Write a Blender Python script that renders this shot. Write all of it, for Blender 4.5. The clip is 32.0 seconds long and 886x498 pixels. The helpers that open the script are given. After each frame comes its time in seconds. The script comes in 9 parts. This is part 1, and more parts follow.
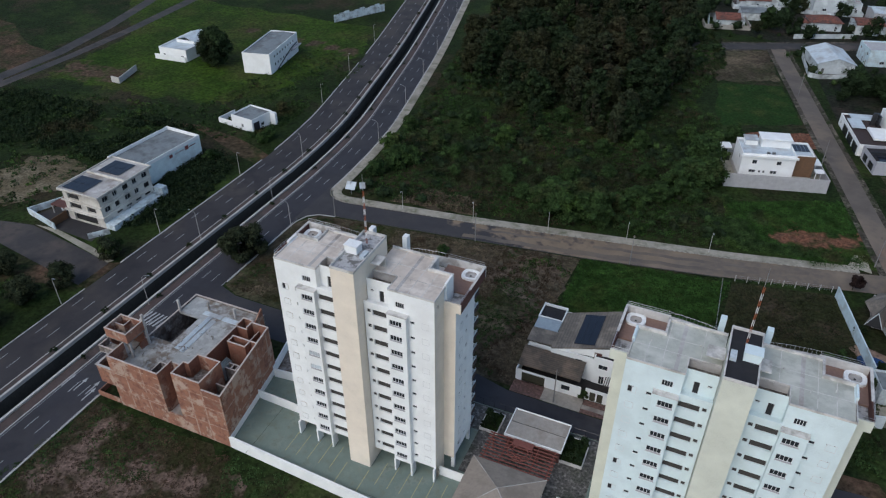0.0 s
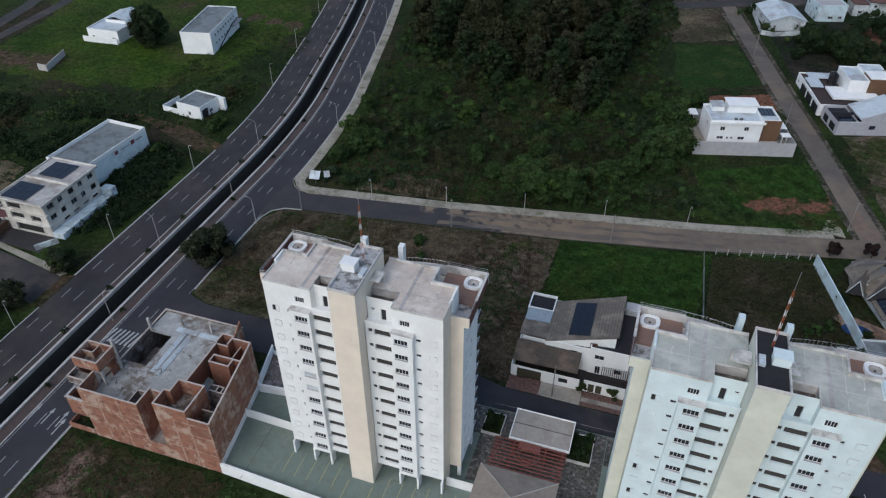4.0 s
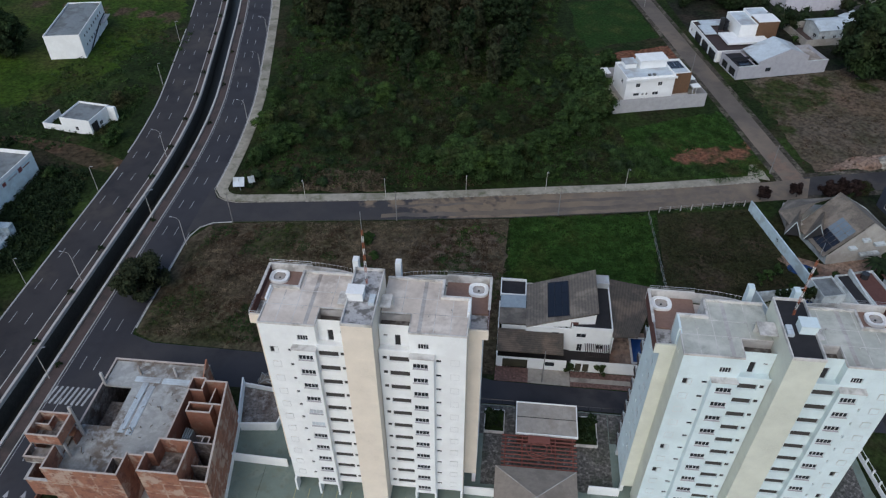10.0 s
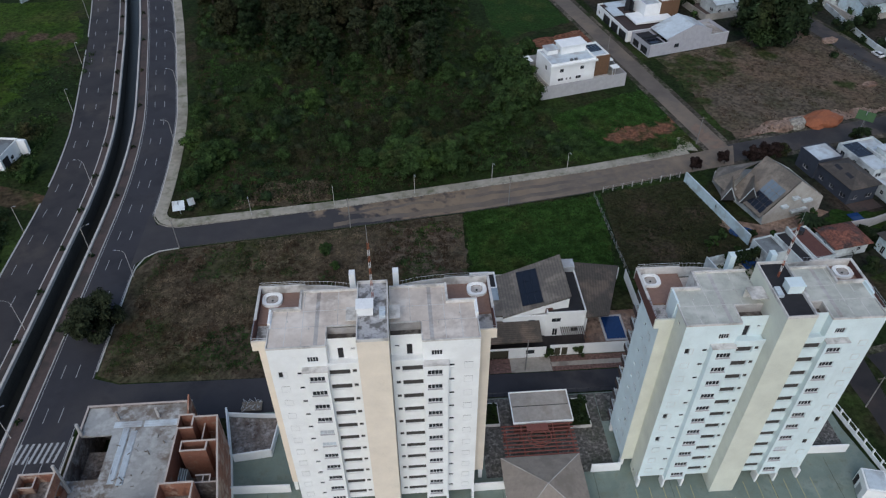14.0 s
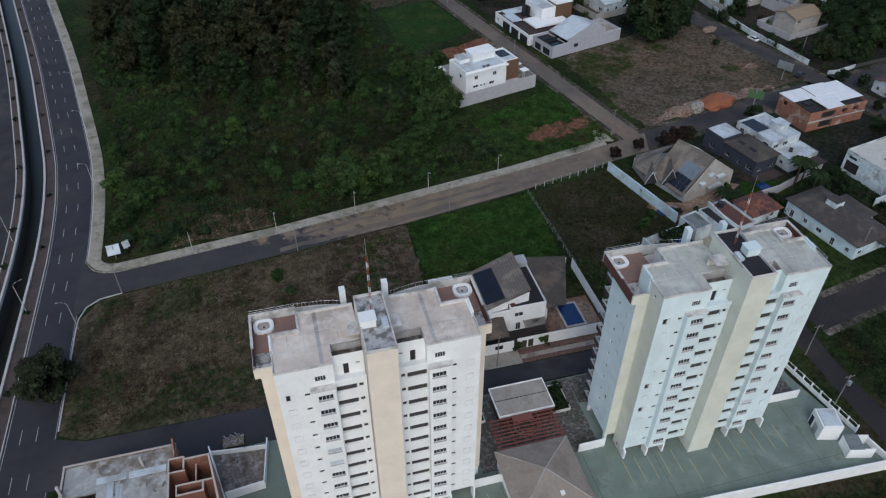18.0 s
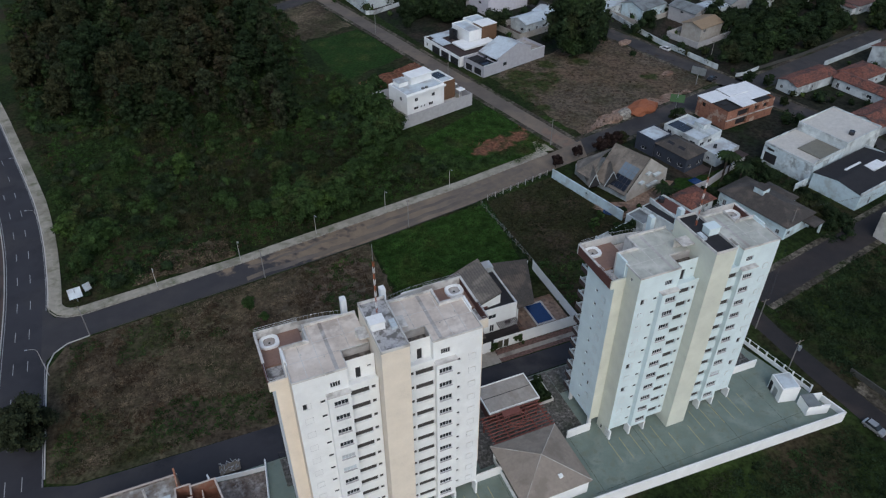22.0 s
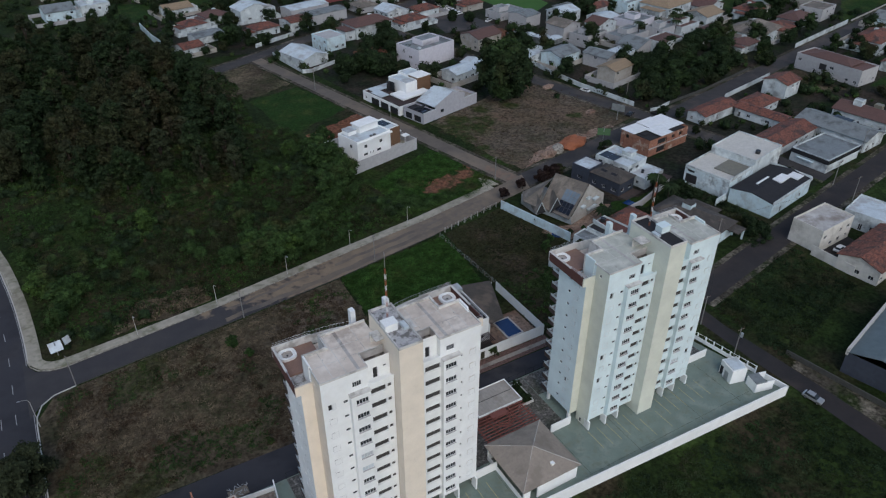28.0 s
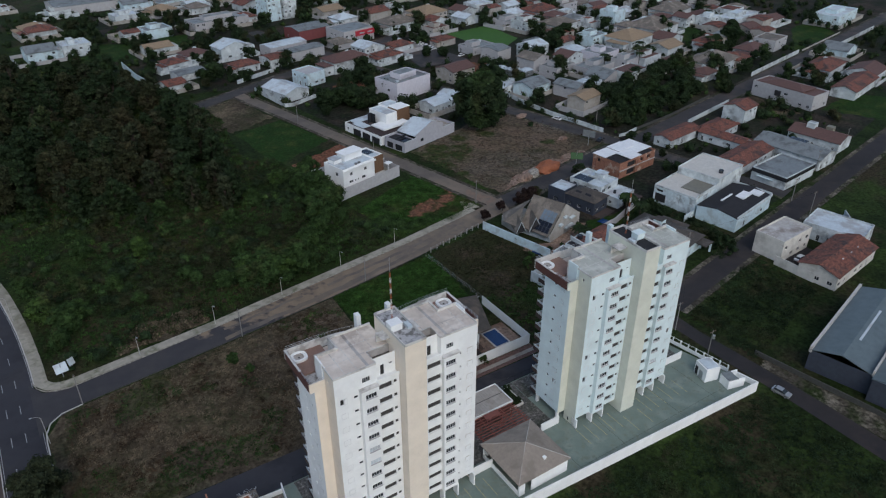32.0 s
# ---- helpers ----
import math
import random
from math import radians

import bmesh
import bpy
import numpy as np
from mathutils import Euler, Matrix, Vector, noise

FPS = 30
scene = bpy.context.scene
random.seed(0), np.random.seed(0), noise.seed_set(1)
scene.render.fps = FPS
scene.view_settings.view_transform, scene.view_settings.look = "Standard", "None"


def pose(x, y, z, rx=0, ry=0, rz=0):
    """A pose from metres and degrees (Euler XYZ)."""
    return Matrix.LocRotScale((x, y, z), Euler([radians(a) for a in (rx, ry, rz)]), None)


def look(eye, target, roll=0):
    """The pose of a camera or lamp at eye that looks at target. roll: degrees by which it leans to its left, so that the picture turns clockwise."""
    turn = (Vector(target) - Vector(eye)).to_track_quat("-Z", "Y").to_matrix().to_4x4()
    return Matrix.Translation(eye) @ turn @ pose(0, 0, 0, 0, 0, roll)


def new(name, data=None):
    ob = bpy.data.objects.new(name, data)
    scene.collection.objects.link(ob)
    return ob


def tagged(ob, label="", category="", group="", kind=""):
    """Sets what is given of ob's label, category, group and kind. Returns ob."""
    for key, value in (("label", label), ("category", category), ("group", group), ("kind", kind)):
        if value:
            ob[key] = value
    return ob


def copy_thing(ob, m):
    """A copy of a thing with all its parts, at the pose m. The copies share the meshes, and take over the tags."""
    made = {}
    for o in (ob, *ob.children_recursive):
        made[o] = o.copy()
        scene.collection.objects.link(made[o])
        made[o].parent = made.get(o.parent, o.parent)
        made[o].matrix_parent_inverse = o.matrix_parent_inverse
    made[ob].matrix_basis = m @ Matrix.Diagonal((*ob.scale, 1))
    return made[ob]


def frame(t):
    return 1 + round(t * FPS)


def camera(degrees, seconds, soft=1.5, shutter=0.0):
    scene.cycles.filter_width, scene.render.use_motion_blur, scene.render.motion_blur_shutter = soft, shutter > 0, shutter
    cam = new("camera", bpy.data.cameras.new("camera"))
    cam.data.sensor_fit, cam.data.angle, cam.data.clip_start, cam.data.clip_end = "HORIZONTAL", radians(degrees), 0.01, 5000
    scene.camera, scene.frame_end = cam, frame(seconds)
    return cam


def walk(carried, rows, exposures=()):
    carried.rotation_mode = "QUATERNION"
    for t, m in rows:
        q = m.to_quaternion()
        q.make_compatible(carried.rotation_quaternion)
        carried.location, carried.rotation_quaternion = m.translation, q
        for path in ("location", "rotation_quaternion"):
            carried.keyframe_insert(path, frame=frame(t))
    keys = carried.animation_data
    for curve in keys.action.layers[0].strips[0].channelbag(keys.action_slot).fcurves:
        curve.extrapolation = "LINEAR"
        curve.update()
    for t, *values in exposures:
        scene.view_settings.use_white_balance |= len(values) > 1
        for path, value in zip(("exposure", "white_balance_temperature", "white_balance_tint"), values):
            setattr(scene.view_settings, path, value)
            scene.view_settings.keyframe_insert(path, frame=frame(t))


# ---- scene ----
cam = camera(63.22, 32.0, soft=1.25)
# seconds, x, y, z, heading, downward tilt, lean
PATH = [
    (0, 45.69, -70.31, 101.31, 23.84, 34.83, -0.03),
    (1, 42.96, -68.76, 102.07, 22.51, 35.80, -0.10),
    (2, 40.19, -67.26, 102.71, 21.24, 36.72, -0.11),
    (3, 37.39, -65.83, 103.24, 19.86, 37.41, -0.13),
    (3.5, 35.96, -65.21, 103.39, 19.04, 37.74, -0.12),
    (5.5, 30.12, -62.99, 103.74, 15.38, 39.13, -0.14),
    (6, 28.66, -62.51, 103.83, 14.37, 39.46, -0.14),
    (7, 25.68, -61.73, 104.11, 12.29, 39.97, -0.16),
    (8, 22.67, -61.05, 104.40, 10.60, 40.24, -0.14),
    (9, 19.65, -60.48, 104.70, 8.42, 40.66, -0.13),
    (10, 16.57, -60.02, 105.01, 5.91, 40.93, -0.18),
    (11, 13.51, -59.69, 105.31, 3.60, 41.11, -0.17),
    (12, 10.48, -59.49, 105.55, 1.13, 41.37, -0.15),
    (13, 7.47, -59.40, 105.76, -1.58, 41.53, -0.12),
    (14, 4.38, -59.43, 106.01, -4.05, 41.40, -0.16),
    (14.5, 2.85, -59.51, 106.14, -5.41, 41.36, -0.14),
    (16.5, -3.23, -59.91, 106.63, -11.16, 40.90, -0.14),
    (17, -4.75, -60.06, 106.74, -12.24, 40.69, -0.12),
    (18, -7.69, -60.54, 106.96, -14.69, 40.25, -0.13),
    (19, -10.60, -61.13, 107.17, -16.94, 39.78, -0.18),
    (20, -13.46, -61.86, 107.39, -18.96, 39.27, -0.13),
    (21, -16.30, -62.70, 107.58, -20.68, 38.70, -0.13),
    (22, -19.07, -63.62, 107.72, -22.62, 38.02, -0.15),
    (23, -21.82, -64.61, 107.84, -24.27, 37.22, -0.18),
    (24, -24.55, -65.73, 107.90, -25.78, 36.35, -0.21),
    (25, -27.25, -66.98, 108.02, -27.18, 35.59, -0.14),
    (25.5, -28.58, -67.68, 108.15, -27.77, 35.23, -0.15),
    (27.5, -33.83, -70.65, 108.87, -29.73, 33.80, -0.11),
    (28, -35.09, -71.41, 109.06, -30.22, 33.46, -0.09),
    (29, -37.40, -72.94, 109.40, -31.11, 32.75, -0.13),
    (30, -39.70, -74.60, 109.76, -31.63, 32.09, -0.17),
    (31, -41.99, -76.54, 110.17, -32.17, 31.47, -0.11),
    (32, -44.31, -78.62, 110.62, -32.85, 30.69, -0.13),
]
walk(cam, [(t, pose(x, y, z) @ pose(0, 0, 0, 0, 0, h) @ pose(0, 0, 0, 90 - d) @ pose(0, 0, 0, 0, 0, r))
           for t, x, y, z, h, d, r in PATH],
     [(0, 0.42), (9, 0.4), (18, 0.34), (24, 0.28), (32, 0.24)])

# ---- world, sun ----
world = bpy.data.worlds.new("sky")
scene.world = world
world.use_nodes = True
wn = world.node_tree.nodes
sky = wn.new("ShaderNodeTexSky")
sky.sky_type, sky.sun_disc = "NISHITA", False
sky.sun_elevation, sky.sun_rotation = radians(38), radians(195)
sky.air_density, sky.dust_density, sky.ozone_density = 1.0, 1.3, 1.2
world.node_tree.links.new(sky.outputs[0], wn["Background"].inputs[0])
wn["Background"].inputs[1].default_value = 0.12
sun = new("sun", bpy.data.lights.new("sun", "SUN"))
sun.data.energy, sun.data.angle, sun.data.color = 1.0, radians(50), (1.0, 0.98, 0.95)
sun.matrix_world = look((-20, -60, 70), (0, 0, 0))

# ---- materials ----
MATS = {}


def mat(name, a, b=None, rough=0.8, metal=0.0, scale=0.5, fine=8.0, bump=0.15, spec=0.3, c=None, patch=0.05, d=None, patch2=0.05, tuft=None, edge=(0.5, 0.62), rows=None, blots=(), blot=None, tone=None):
    """A surface that varies between colours a and b by broad stains and fine grain, with patches of c; soft worn blots (x, y, radius) show blot and tone."""
    if name in MATS:
        return MATS[name]
    b = b or tuple(v * 0.82 for v in a)
    m = bpy.data.materials.new(name)
    m.use_nodes = True
    nt, n = m.node_tree, m.node_tree.nodes
    p = n["Principled BSDF"]
    p.inputs["Roughness"].default_value, p.inputs["Metallic"].default_value = rough, metal
    p.inputs["Specular IOR Level"].default_value = spec
    geo = n.new("ShaderNodeNewGeometry")

    def grain(sc, detail, lo, hi):
        t = n.new("ShaderNodeTexNoise")
        t.inputs["Scale"].default_value, t.inputs["Detail"].default_value = sc, detail
        t.inputs["Roughness"].default_value = 0.62
        nt.links.new(geo.outputs["Position"], t.inputs["Vector"])
        r = n.new("ShaderNodeMapRange")
        r.inputs[1].default_value, r.inputs[2].default_value = lo, hi
        nt.links.new(t.outputs["Fac"], r.inputs[0])
        return r.outputs[0]

    def mix(f, x, y):
        k = n.new("ShaderNodeMix")
        k.data_type = "RGBA"
        for sock, v in ((k.inputs[0], f), (k.inputs[6], x), (k.inputs[7], y)):
            if isinstance(v, (tuple, list)):
                sock.default_value = (*v[:3], 1)
            else:
                nt.links.new(v, sock)
        return k.outputs[2]
    fine_f = grain(fine, 4, 0.3, 0.7)
    col = mix(grain(scale, 6, 0.32, 0.68), a, b)
    col = mix(fine_f, col, mix(grain(scale * 3.1, 5, 0.3, 0.7), tuple(v * 1.08 for v in a), tuple(v * 0.86 for v in b)))
    if c:
        col = mix(grain(patch, 6, *edge), col, c)
    if d:
        col = mix(grain(patch2, 8, edge[0], edge[1] + 0.02), col, d)
    if blots:
        warp = n.new("ShaderNodeTexNoise")
        warp.inputs["Scale"].default_value, warp.inputs["Detail"].default_value = 1.1 / min(q[2] for q in blots), 5
        nt.links.new(geo.outputs["Position"], warp.inputs["Vector"])
        flat = n.new("ShaderNodeVectorMath")
        flat.operation = "MULTIPLY"
        flat.inputs[1].default_value = (1, 1, 0)
        nt.links.new(geo.outputs["Position"], flat.inputs[0])
        top = None
        for x, y, r0 in blots:
            far_ = n.new("ShaderNodeVectorMath")
            far_.operation = "DISTANCE"
            far_.inputs[1].default_value = (x, y, 0)
            nt.links.new(flat.outputs[0], far_.inputs[0])
            near_ = n.new("ShaderNodeMath")
            near_.operation = "MULTIPLY_ADD"
            near_.inputs[1].default_value, near_.inputs[2].default_value = -1 / r0, 1
            nt.links.new(far_.outputs["Value"], near_.inputs[0])
            if top:
                k = n.new("ShaderNodeMath")
                k.operation = "MAXIMUM"
                nt.links.new(top, k.inputs[0])
                nt.links.new(near_.outputs[0], k.inputs[1])
                top = k.outputs[0]
            else:
                top = near_.outputs[0]
        k = n.new("ShaderNodeMath")
        k.operation = "MULTIPLY_ADD"
        k.inputs[1].default_value = 2.6
        nt.links.new(warp.outputs["Fac"], k.inputs[0])
        nt.links.new(top, k.inputs[2])
        r = n.new("ShaderNodeMapRange")
        r.interpolation_type = "SMOOTHSTEP"
        r.inputs[1].default_value, r.inputs[2].default_value = 1.3, 2.0
        nt.links.new(k.outputs[0], r.inputs[0])
        col = mix(r.outputs[0], col, mix(grain(0.5, 6, 0.4, 0.62), blot, tone or blot))
    # random multiply: paints the self-shadow of grass tufts, and mottles stone and tile
    if tuft:
        k = n.new("ShaderNodeMix")
        k.data_type, k.blend_type = "RGBA", "MULTIPLY"
        k.inputs[0].default_value = 1
        r = n.new("ShaderNodeMapRange")
        r.inputs[3].default_value, r.inputs[4].default_value = 0.45, 1.55
        nt.links.new(grain(tuft, 8, 0.34, 0.68), r.inputs[0])
        nt.links.new(col, k.inputs[6])
        nt.links.new(r.outputs[0], k.inputs[7])
        col = k.outputs[2]
    if rows:
        w = n.new("ShaderNodeTexWave")
        w.bands_direction = "Z"
        w.inputs["Scale"].default_value, w.inputs["Distortion"].default_value = rows, 0.4
        nt.links.new(geo.outputs["Position"], w.inputs["Vector"])
        r = n.new("ShaderNodeMapRange")
        r.inputs[3].default_value, r.inputs[4].default_value = 0.87, 1.1
        nt.links.new(w.outputs["Fac"], r.inputs[0])
        k = n.new("ShaderNodeMix")
        k.data_type, k.blend_type = "RGBA", "MULTIPLY"
        k.inputs[0].default_value = 1
        nt.links.new(col, k.inputs[6])
        nt.links.new(r.outputs[0], k.inputs[7])
        col = k.outputs[2]
    nt.links.new(col, p.inputs["Base Color"])
    if bump:
        bp = n.new("ShaderNodeBump")
        bp.inputs["Strength"].default_value, bp.inputs["Distance"].default_value = bump, 0.05
        nt.links.new(fine_f, bp.inputs["Height"])
        nt.links.new(bp.outputs[0], p.inputs["Normal"])
    MATS[name] = m
    return m


def leaf_mat(name, a, b, c=None, d=None):
    """Foliage: clump-sized light and dark growth, with broad patches of c (withered) and d (fresh)."""
    m = mat(name, a, b, rough=0.85, scale=0.16, fine=2.0, bump=0, spec=0.05, tuft=0.42, c=c, patch=0.055, d=d, patch2=0.08, edge=(0.53, 0.68))
    n, nt = m.node_tree.nodes, m.node_tree
    p = n["Principled BSDF"]
    old = p.inputs["Base Color"].links[0].from_socket
    g = n.new("ShaderNodeNewGeometry")
    k = n.new("ShaderNodeMix")
    k.data_type, k.blend_type = "RGBA", "MULTIPLY"
    r = n.new("ShaderNodeMapRange")
    r.inputs[3].default_value, r.inputs[4].default_value = 0.72, 1.28
    nt.links.new(g.outputs["Random Per Island"], r.inputs[0])
    k.inputs[0].default_value = 1
    nt.links.new(old, k.inputs[6])
    nt.links.new(r.outputs[0], k.inputs[7])
    nt.links.new(k.outputs[2], p.inputs["Base Color"])
    return m


WHITE = mat("white_render", (0.81, 0.83, 0.83), (0.77, 0.79, 0.79), scale=0.12, fine=5, bump=0.03, c=(0.74, 0.755, 0.755), patch=0.2)
WHITEB = mat("cool_white_render", (0.65, 0.76, 0.785), (0.61, 0.715, 0.74), scale=0.12, fine=5, bump=0.03, c=(0.58, 0.68, 0.7), patch=0.2)
HOUSEW = mat("weathered_white_render", (0.53, 0.585, 0.605), (0.42, 0.47, 0.49), scale=0.2, fine=4, bump=0.05, c=(0.26, 0.28, 0.285), patch=0.18, d=(0.6, 0.65, 0.66), patch2=0.3)
PARAW = mat("weathered_parapet", (0.62, 0.61, 0.59), (0.5, 0.49, 0.47), scale=0.5, fine=4, bump=0.05, c=(0.34, 0.33, 0.31), patch=0.4)
SHUTG = mat("pale_grey_shutter_frame", (0.68, 0.7, 0.71), rough=0.5, bump=0)
KERBT = mat("tan_concrete", (0.31, 0.29, 0.25), (0.23, 0.215, 0.185), scale=0.5, fine=4, tuft=1.5)
POLE = mat("grey_pole_concrete", (0.24, 0.23, 0.22), (0.17, 0.165, 0.16), scale=0.8)
BALB = mat("grey_brown_cladding", (0.055, 0.038, 0.036), (0.042, 0.03, 0.029), scale=0.5)
DARKST = mat("dark_brown_asphalt", (0.03, 0.026, 0.026), (0.021, 0.019, 0.02), scale=0.1, fine=4, c=(0.045, 0.035, 0.031), patch=0.05, d=(0.017, 0.016, 0.017), patch2=0.09)
BROWNE = mat("brown_earth", (0.07, 0.05, 0.032), (0.04, 0.034, 0.02), scale=0.2, fine=2.5, bump=0.5, c=(0.022, 0.036, 0.01), patch=0.08, d=(0.1, 0.06, 0.04), patch2=0.07, tuft=0.9, spec=0.05)
HAY = mat("pale_straw_slope", (0.135, 0.112, 0.072), (0.085, 0.07, 0.045), scale=0.2, fine=2.5, bump=0.6, c=(0.03, 0.036, 0.014), patch=0.1, d=(0.17, 0.145, 0.1), patch2=0.2, tuft=1.4, spec=0.05)
VERGE = mat("dusty_verge", (0.075, 0.065, 0.053), (0.042, 0.039, 0.03), scale=0.3, fine=2.5, c=(0.024, 0.034, 0.013), patch=0.12, d=(0.14, 0.125, 0.1), patch2=0.15, tuft=1.2, spec=0.05)
TILEH = mat("dark_hip_roof_tile", (0.07, 0.062, 0.056), (0.047, 0.042, 0.039), scale=0.6, fine=5, bump=0.6, c=(0.1, 0.085, 0.073), patch=0.25, rows=2.4)
TILEK = mat("dark_grey_roof_tile", (0.1, 0.082, 0.066), (0.064, 0.054, 0.045), scale=0.6, fine=5, bump=0.6, c=(0.15, 0.112, 0.084), patch=0.25, rows=2.4)
PALEB = mat("pale_beige_render", (0.62, 0.6, 0.55), (0.53, 0.51, 0.47), scale=0.25, fine=4, c=(0.42, 0.4, 0.36), patch=0.2)
CREAMB = mat("cool_cream_render", (0.63, 0.65, 0.565), (0.58, 0.6, 0.525), scale=0.12, fine=5, bump=0.03)
CREAM = mat("cream_render", (0.77, 0.69, 0.585), (0.73, 0.655, 0.555), scale=0.12, fine=5, bump=0.03)
ROOFG = mat("greenish_roof_screed", (0.46, 0.475, 0.425), (0.38, 0.395, 0.355), scale=0.2, fine=3, c=(0.29, 0.3, 0.27), patch=0.14, d=(0.52, 0.53, 0.48), patch2=0.3)
# Slot panes: the shade inside the recess is put into this grey.
SLOTG = mat("slot_shade_grey", (0.06, 0.057, 0.054), (0.042, 0.04, 0.038), scale=0.8, fine=5, bump=0)
LILACG = mat("pale_grey_lilac_render", (0.4, 0.405, 0.44), (0.345, 0.35, 0.385), scale=0.3, fine=4)
ROOFC = mat("roof_screed", (0.6, 0.53, 0.465), (0.52, 0.455, 0.395), scale=0.2, fine=3, c=(0.41, 0.355, 0.31), patch=0.14, d=(0.67, 0.61, 0.545), patch2=0.3)
WROOF = mat("bright_white_sheet", (0.76, 0.78, 0.8), (0.66, 0.68, 0.7), scale=0.3, rough=0.5, fine=4)
CONC = mat("bare_concrete", (0.43, 0.415, 0.4), (0.34, 0.325, 0.31), scale=0.3, fine=4, c=(0.24, 0.21, 0.185), patch=0.14, d=(0.5, 0.49, 0.48), patch2=0.3)
CORETOP = mat("stained_screed", (0.5, 0.5, 0.5), (0.3, 0.3, 0.305), scale=0.9, fine=4, c=(0.15, 0.145, 0.14), patch=0.8, edge=(0.48, 0.58))
BITUMEN = mat("black_bitumen", (0.022, 0.022, 0.025), (0.036, 0.036, 0.04), scale=0.6, rough=0.8, spec=0.15)
BROWN = mat("brown_cladding", (0.12, 0.055, 0.045), (0.09, 0.04, 0.035), scale=0.5)
DECK = mat("brown_deck_tile", (0.25, 0.16, 0.13), (0.2, 0.125, 0.1), scale=0.9, fine=6)
DARK = mat("dark_opening", (0.02, 0.02, 0.022), (0.03, 0.03, 0.032), bump=0)
STEEL = mat("galvanised_steel", (0.5, 0.52, 0.54), (0.4, 0.42, 0.44), rough=0.45, metal=0.7, bump=0)
ALU = mat("white_aluminium", (0.75, 0.76, 0.77), rough=0.4, bump=0)
BRICK = mat("orange_clay_block", (0.34, 0.162, 0.107), (0.24, 0.112, 0.076), scale=0.45, fine=7, bump=0.8, c=(0.42, 0.31, 0.245), patch=0.35, d=(0.2, 0.092, 0.065), patch2=0.8, edge=(0.52, 0.6))
# Clay block darkened with the shade of the shell's inner walls and tower base.
BRICKIN = mat("shaded_clay_block", (0.25, 0.11, 0.074), (0.19, 0.088, 0.06), scale=0.6, fine=6, bump=0.6, c=(0.26, 0.18, 0.14), patch=0.6, edge=(0.52, 0.7))
TILE = mat("orange_roof_tile", (0.2, 0.078, 0.052), (0.11, 0.047, 0.038), scale=0.5, fine=5, bump=0.6, c=(0.06, 0.04, 0.037), patch=0.25, tuft=1.8, rows=2.4)
TILED = mat("dark_roof_tile", (0.13, 0.07, 0.06), (0.09, 0.055, 0.05), scale=0.7, fine=5, bump=0.6, rows=2.4)
TILEG = mat("grey_roof_tile", (0.16, 0.14, 0.12), (0.11, 0.098, 0.085), scale=0.7, fine=5, bump=0.6, c=(0.22, 0.19, 0.16), patch=0.3, rows=2.4)
TILET = mat("tan_roof_tile", (0.29, 0.215, 0.14), (0.21, 0.155, 0.105), scale=0.7, fine=5, bump=0.6, rows=2.4)
METALR = mat("grey_metal_roof", (0.2, 0.222, 0.228), (0.145, 0.163, 0.17), scale=0.4, rough=0.5, fine=4, c=(0.1, 0.105, 0.106), patch=0.2)
GATER = mat("weathered_tan_sheet", (0.38, 0.35, 0.315), (0.3, 0.275, 0.245), scale=0.4, rough=0.55, fine=4, c=(0.28, 0.25, 0.215), patch=0.3)
CREAMR = mat("cream_metal_roof", (0.55, 0.53, 0.49), (0.46, 0.445, 0.41), scale=0.4, rough=0.5, fine=4)
TANR = mat("tan_grey_shingle", (0.275, 0.24, 0.205), (0.225, 0.195, 0.168), scale=0.5, fine=5, bump=0.3, c=(0.2, 0.172, 0.146), patch=0.3)
MORTAR = mat("brown_mortar", (0.43, 0.32, 0.26), (0.35, 0.245, 0.19), scale=0.8, fine=4, c=(0.29, 0.145, 0.1), patch=0.9, edge=(0.46, 0.56))
COPE = mat("thin_mortar_coping", (0.5, 0.44, 0.4), (0.4, 0.345, 0.31), scale=0.8, fine=4)
GULLY = mat("stained_gully_screed", (0.1, 0.087, 0.078), (0.055, 0.049, 0.045), scale=0.8, fine=4, c=(0.19, 0.175, 0.16), patch=0.9)
CONCW = mat("weathered_grey_concrete", (0.22, 0.19, 0.17), (0.15, 0.125, 0.11), scale=0.5, fine=4, c=(0.085, 0.06, 0.048), patch=0.5, d=(0.29, 0.27, 0.255), patch2=0.7, tuft=2.0)
FRONTG = mat("patchy_front_grass", (0.036, 0.034, 0.016), (0.022, 0.024, 0.011), scale=0.12, fine=1.8, bump=0.8, c=(0.062, 0.045, 0.033), patch=0.09, d=(0.019, 0.027, 0.009), patch2=0.07, tuft=1.4, edge=(0.46, 0.7), spec=0.05,
             blots=((-47.2, -12.9, 3.6), (-48.0, -17.2, 3.4), (-47.0, -21.5, 4.6), (-49.5, -25.6, 4.0), (-45.6, -8.0, 2.2), (-35.0, -20.0, 5.5), (-40.5, -23.0, 5.0), (-29.0, -17.6, 3.2), (-25.0, -16.8, 3.4), (-17.2, -11.8, 3.4)), blot=(0.18, 0.126, 0.105), tone=(0.105, 0.076, 0.06))
SLABC = mat("stained_concrete_slab", (0.35, 0.36, 0.35), (0.29, 0.295, 0.285), scale=0.3, fine=5, c=(0.165, 0.135, 0.11), patch=0.17, d=(0.42, 0.43, 0.42), patch2=0.6, edge=(0.48, 0.62))
OLIVE = mat("olive_metal_roof", (0.2, 0.19, 0.15), (0.15, 0.145, 0.12), rough=0.5, scale=0.4)
STAINW = mat("stained_bare_render", (0.56, 0.66, 0.7), (0.44, 0.53, 0.57), scale=0.35, fine=3, c=(0.27, 0.3, 0.31), patch=0.3, d=(0.64, 0.72, 0.75), patch2=0.5)
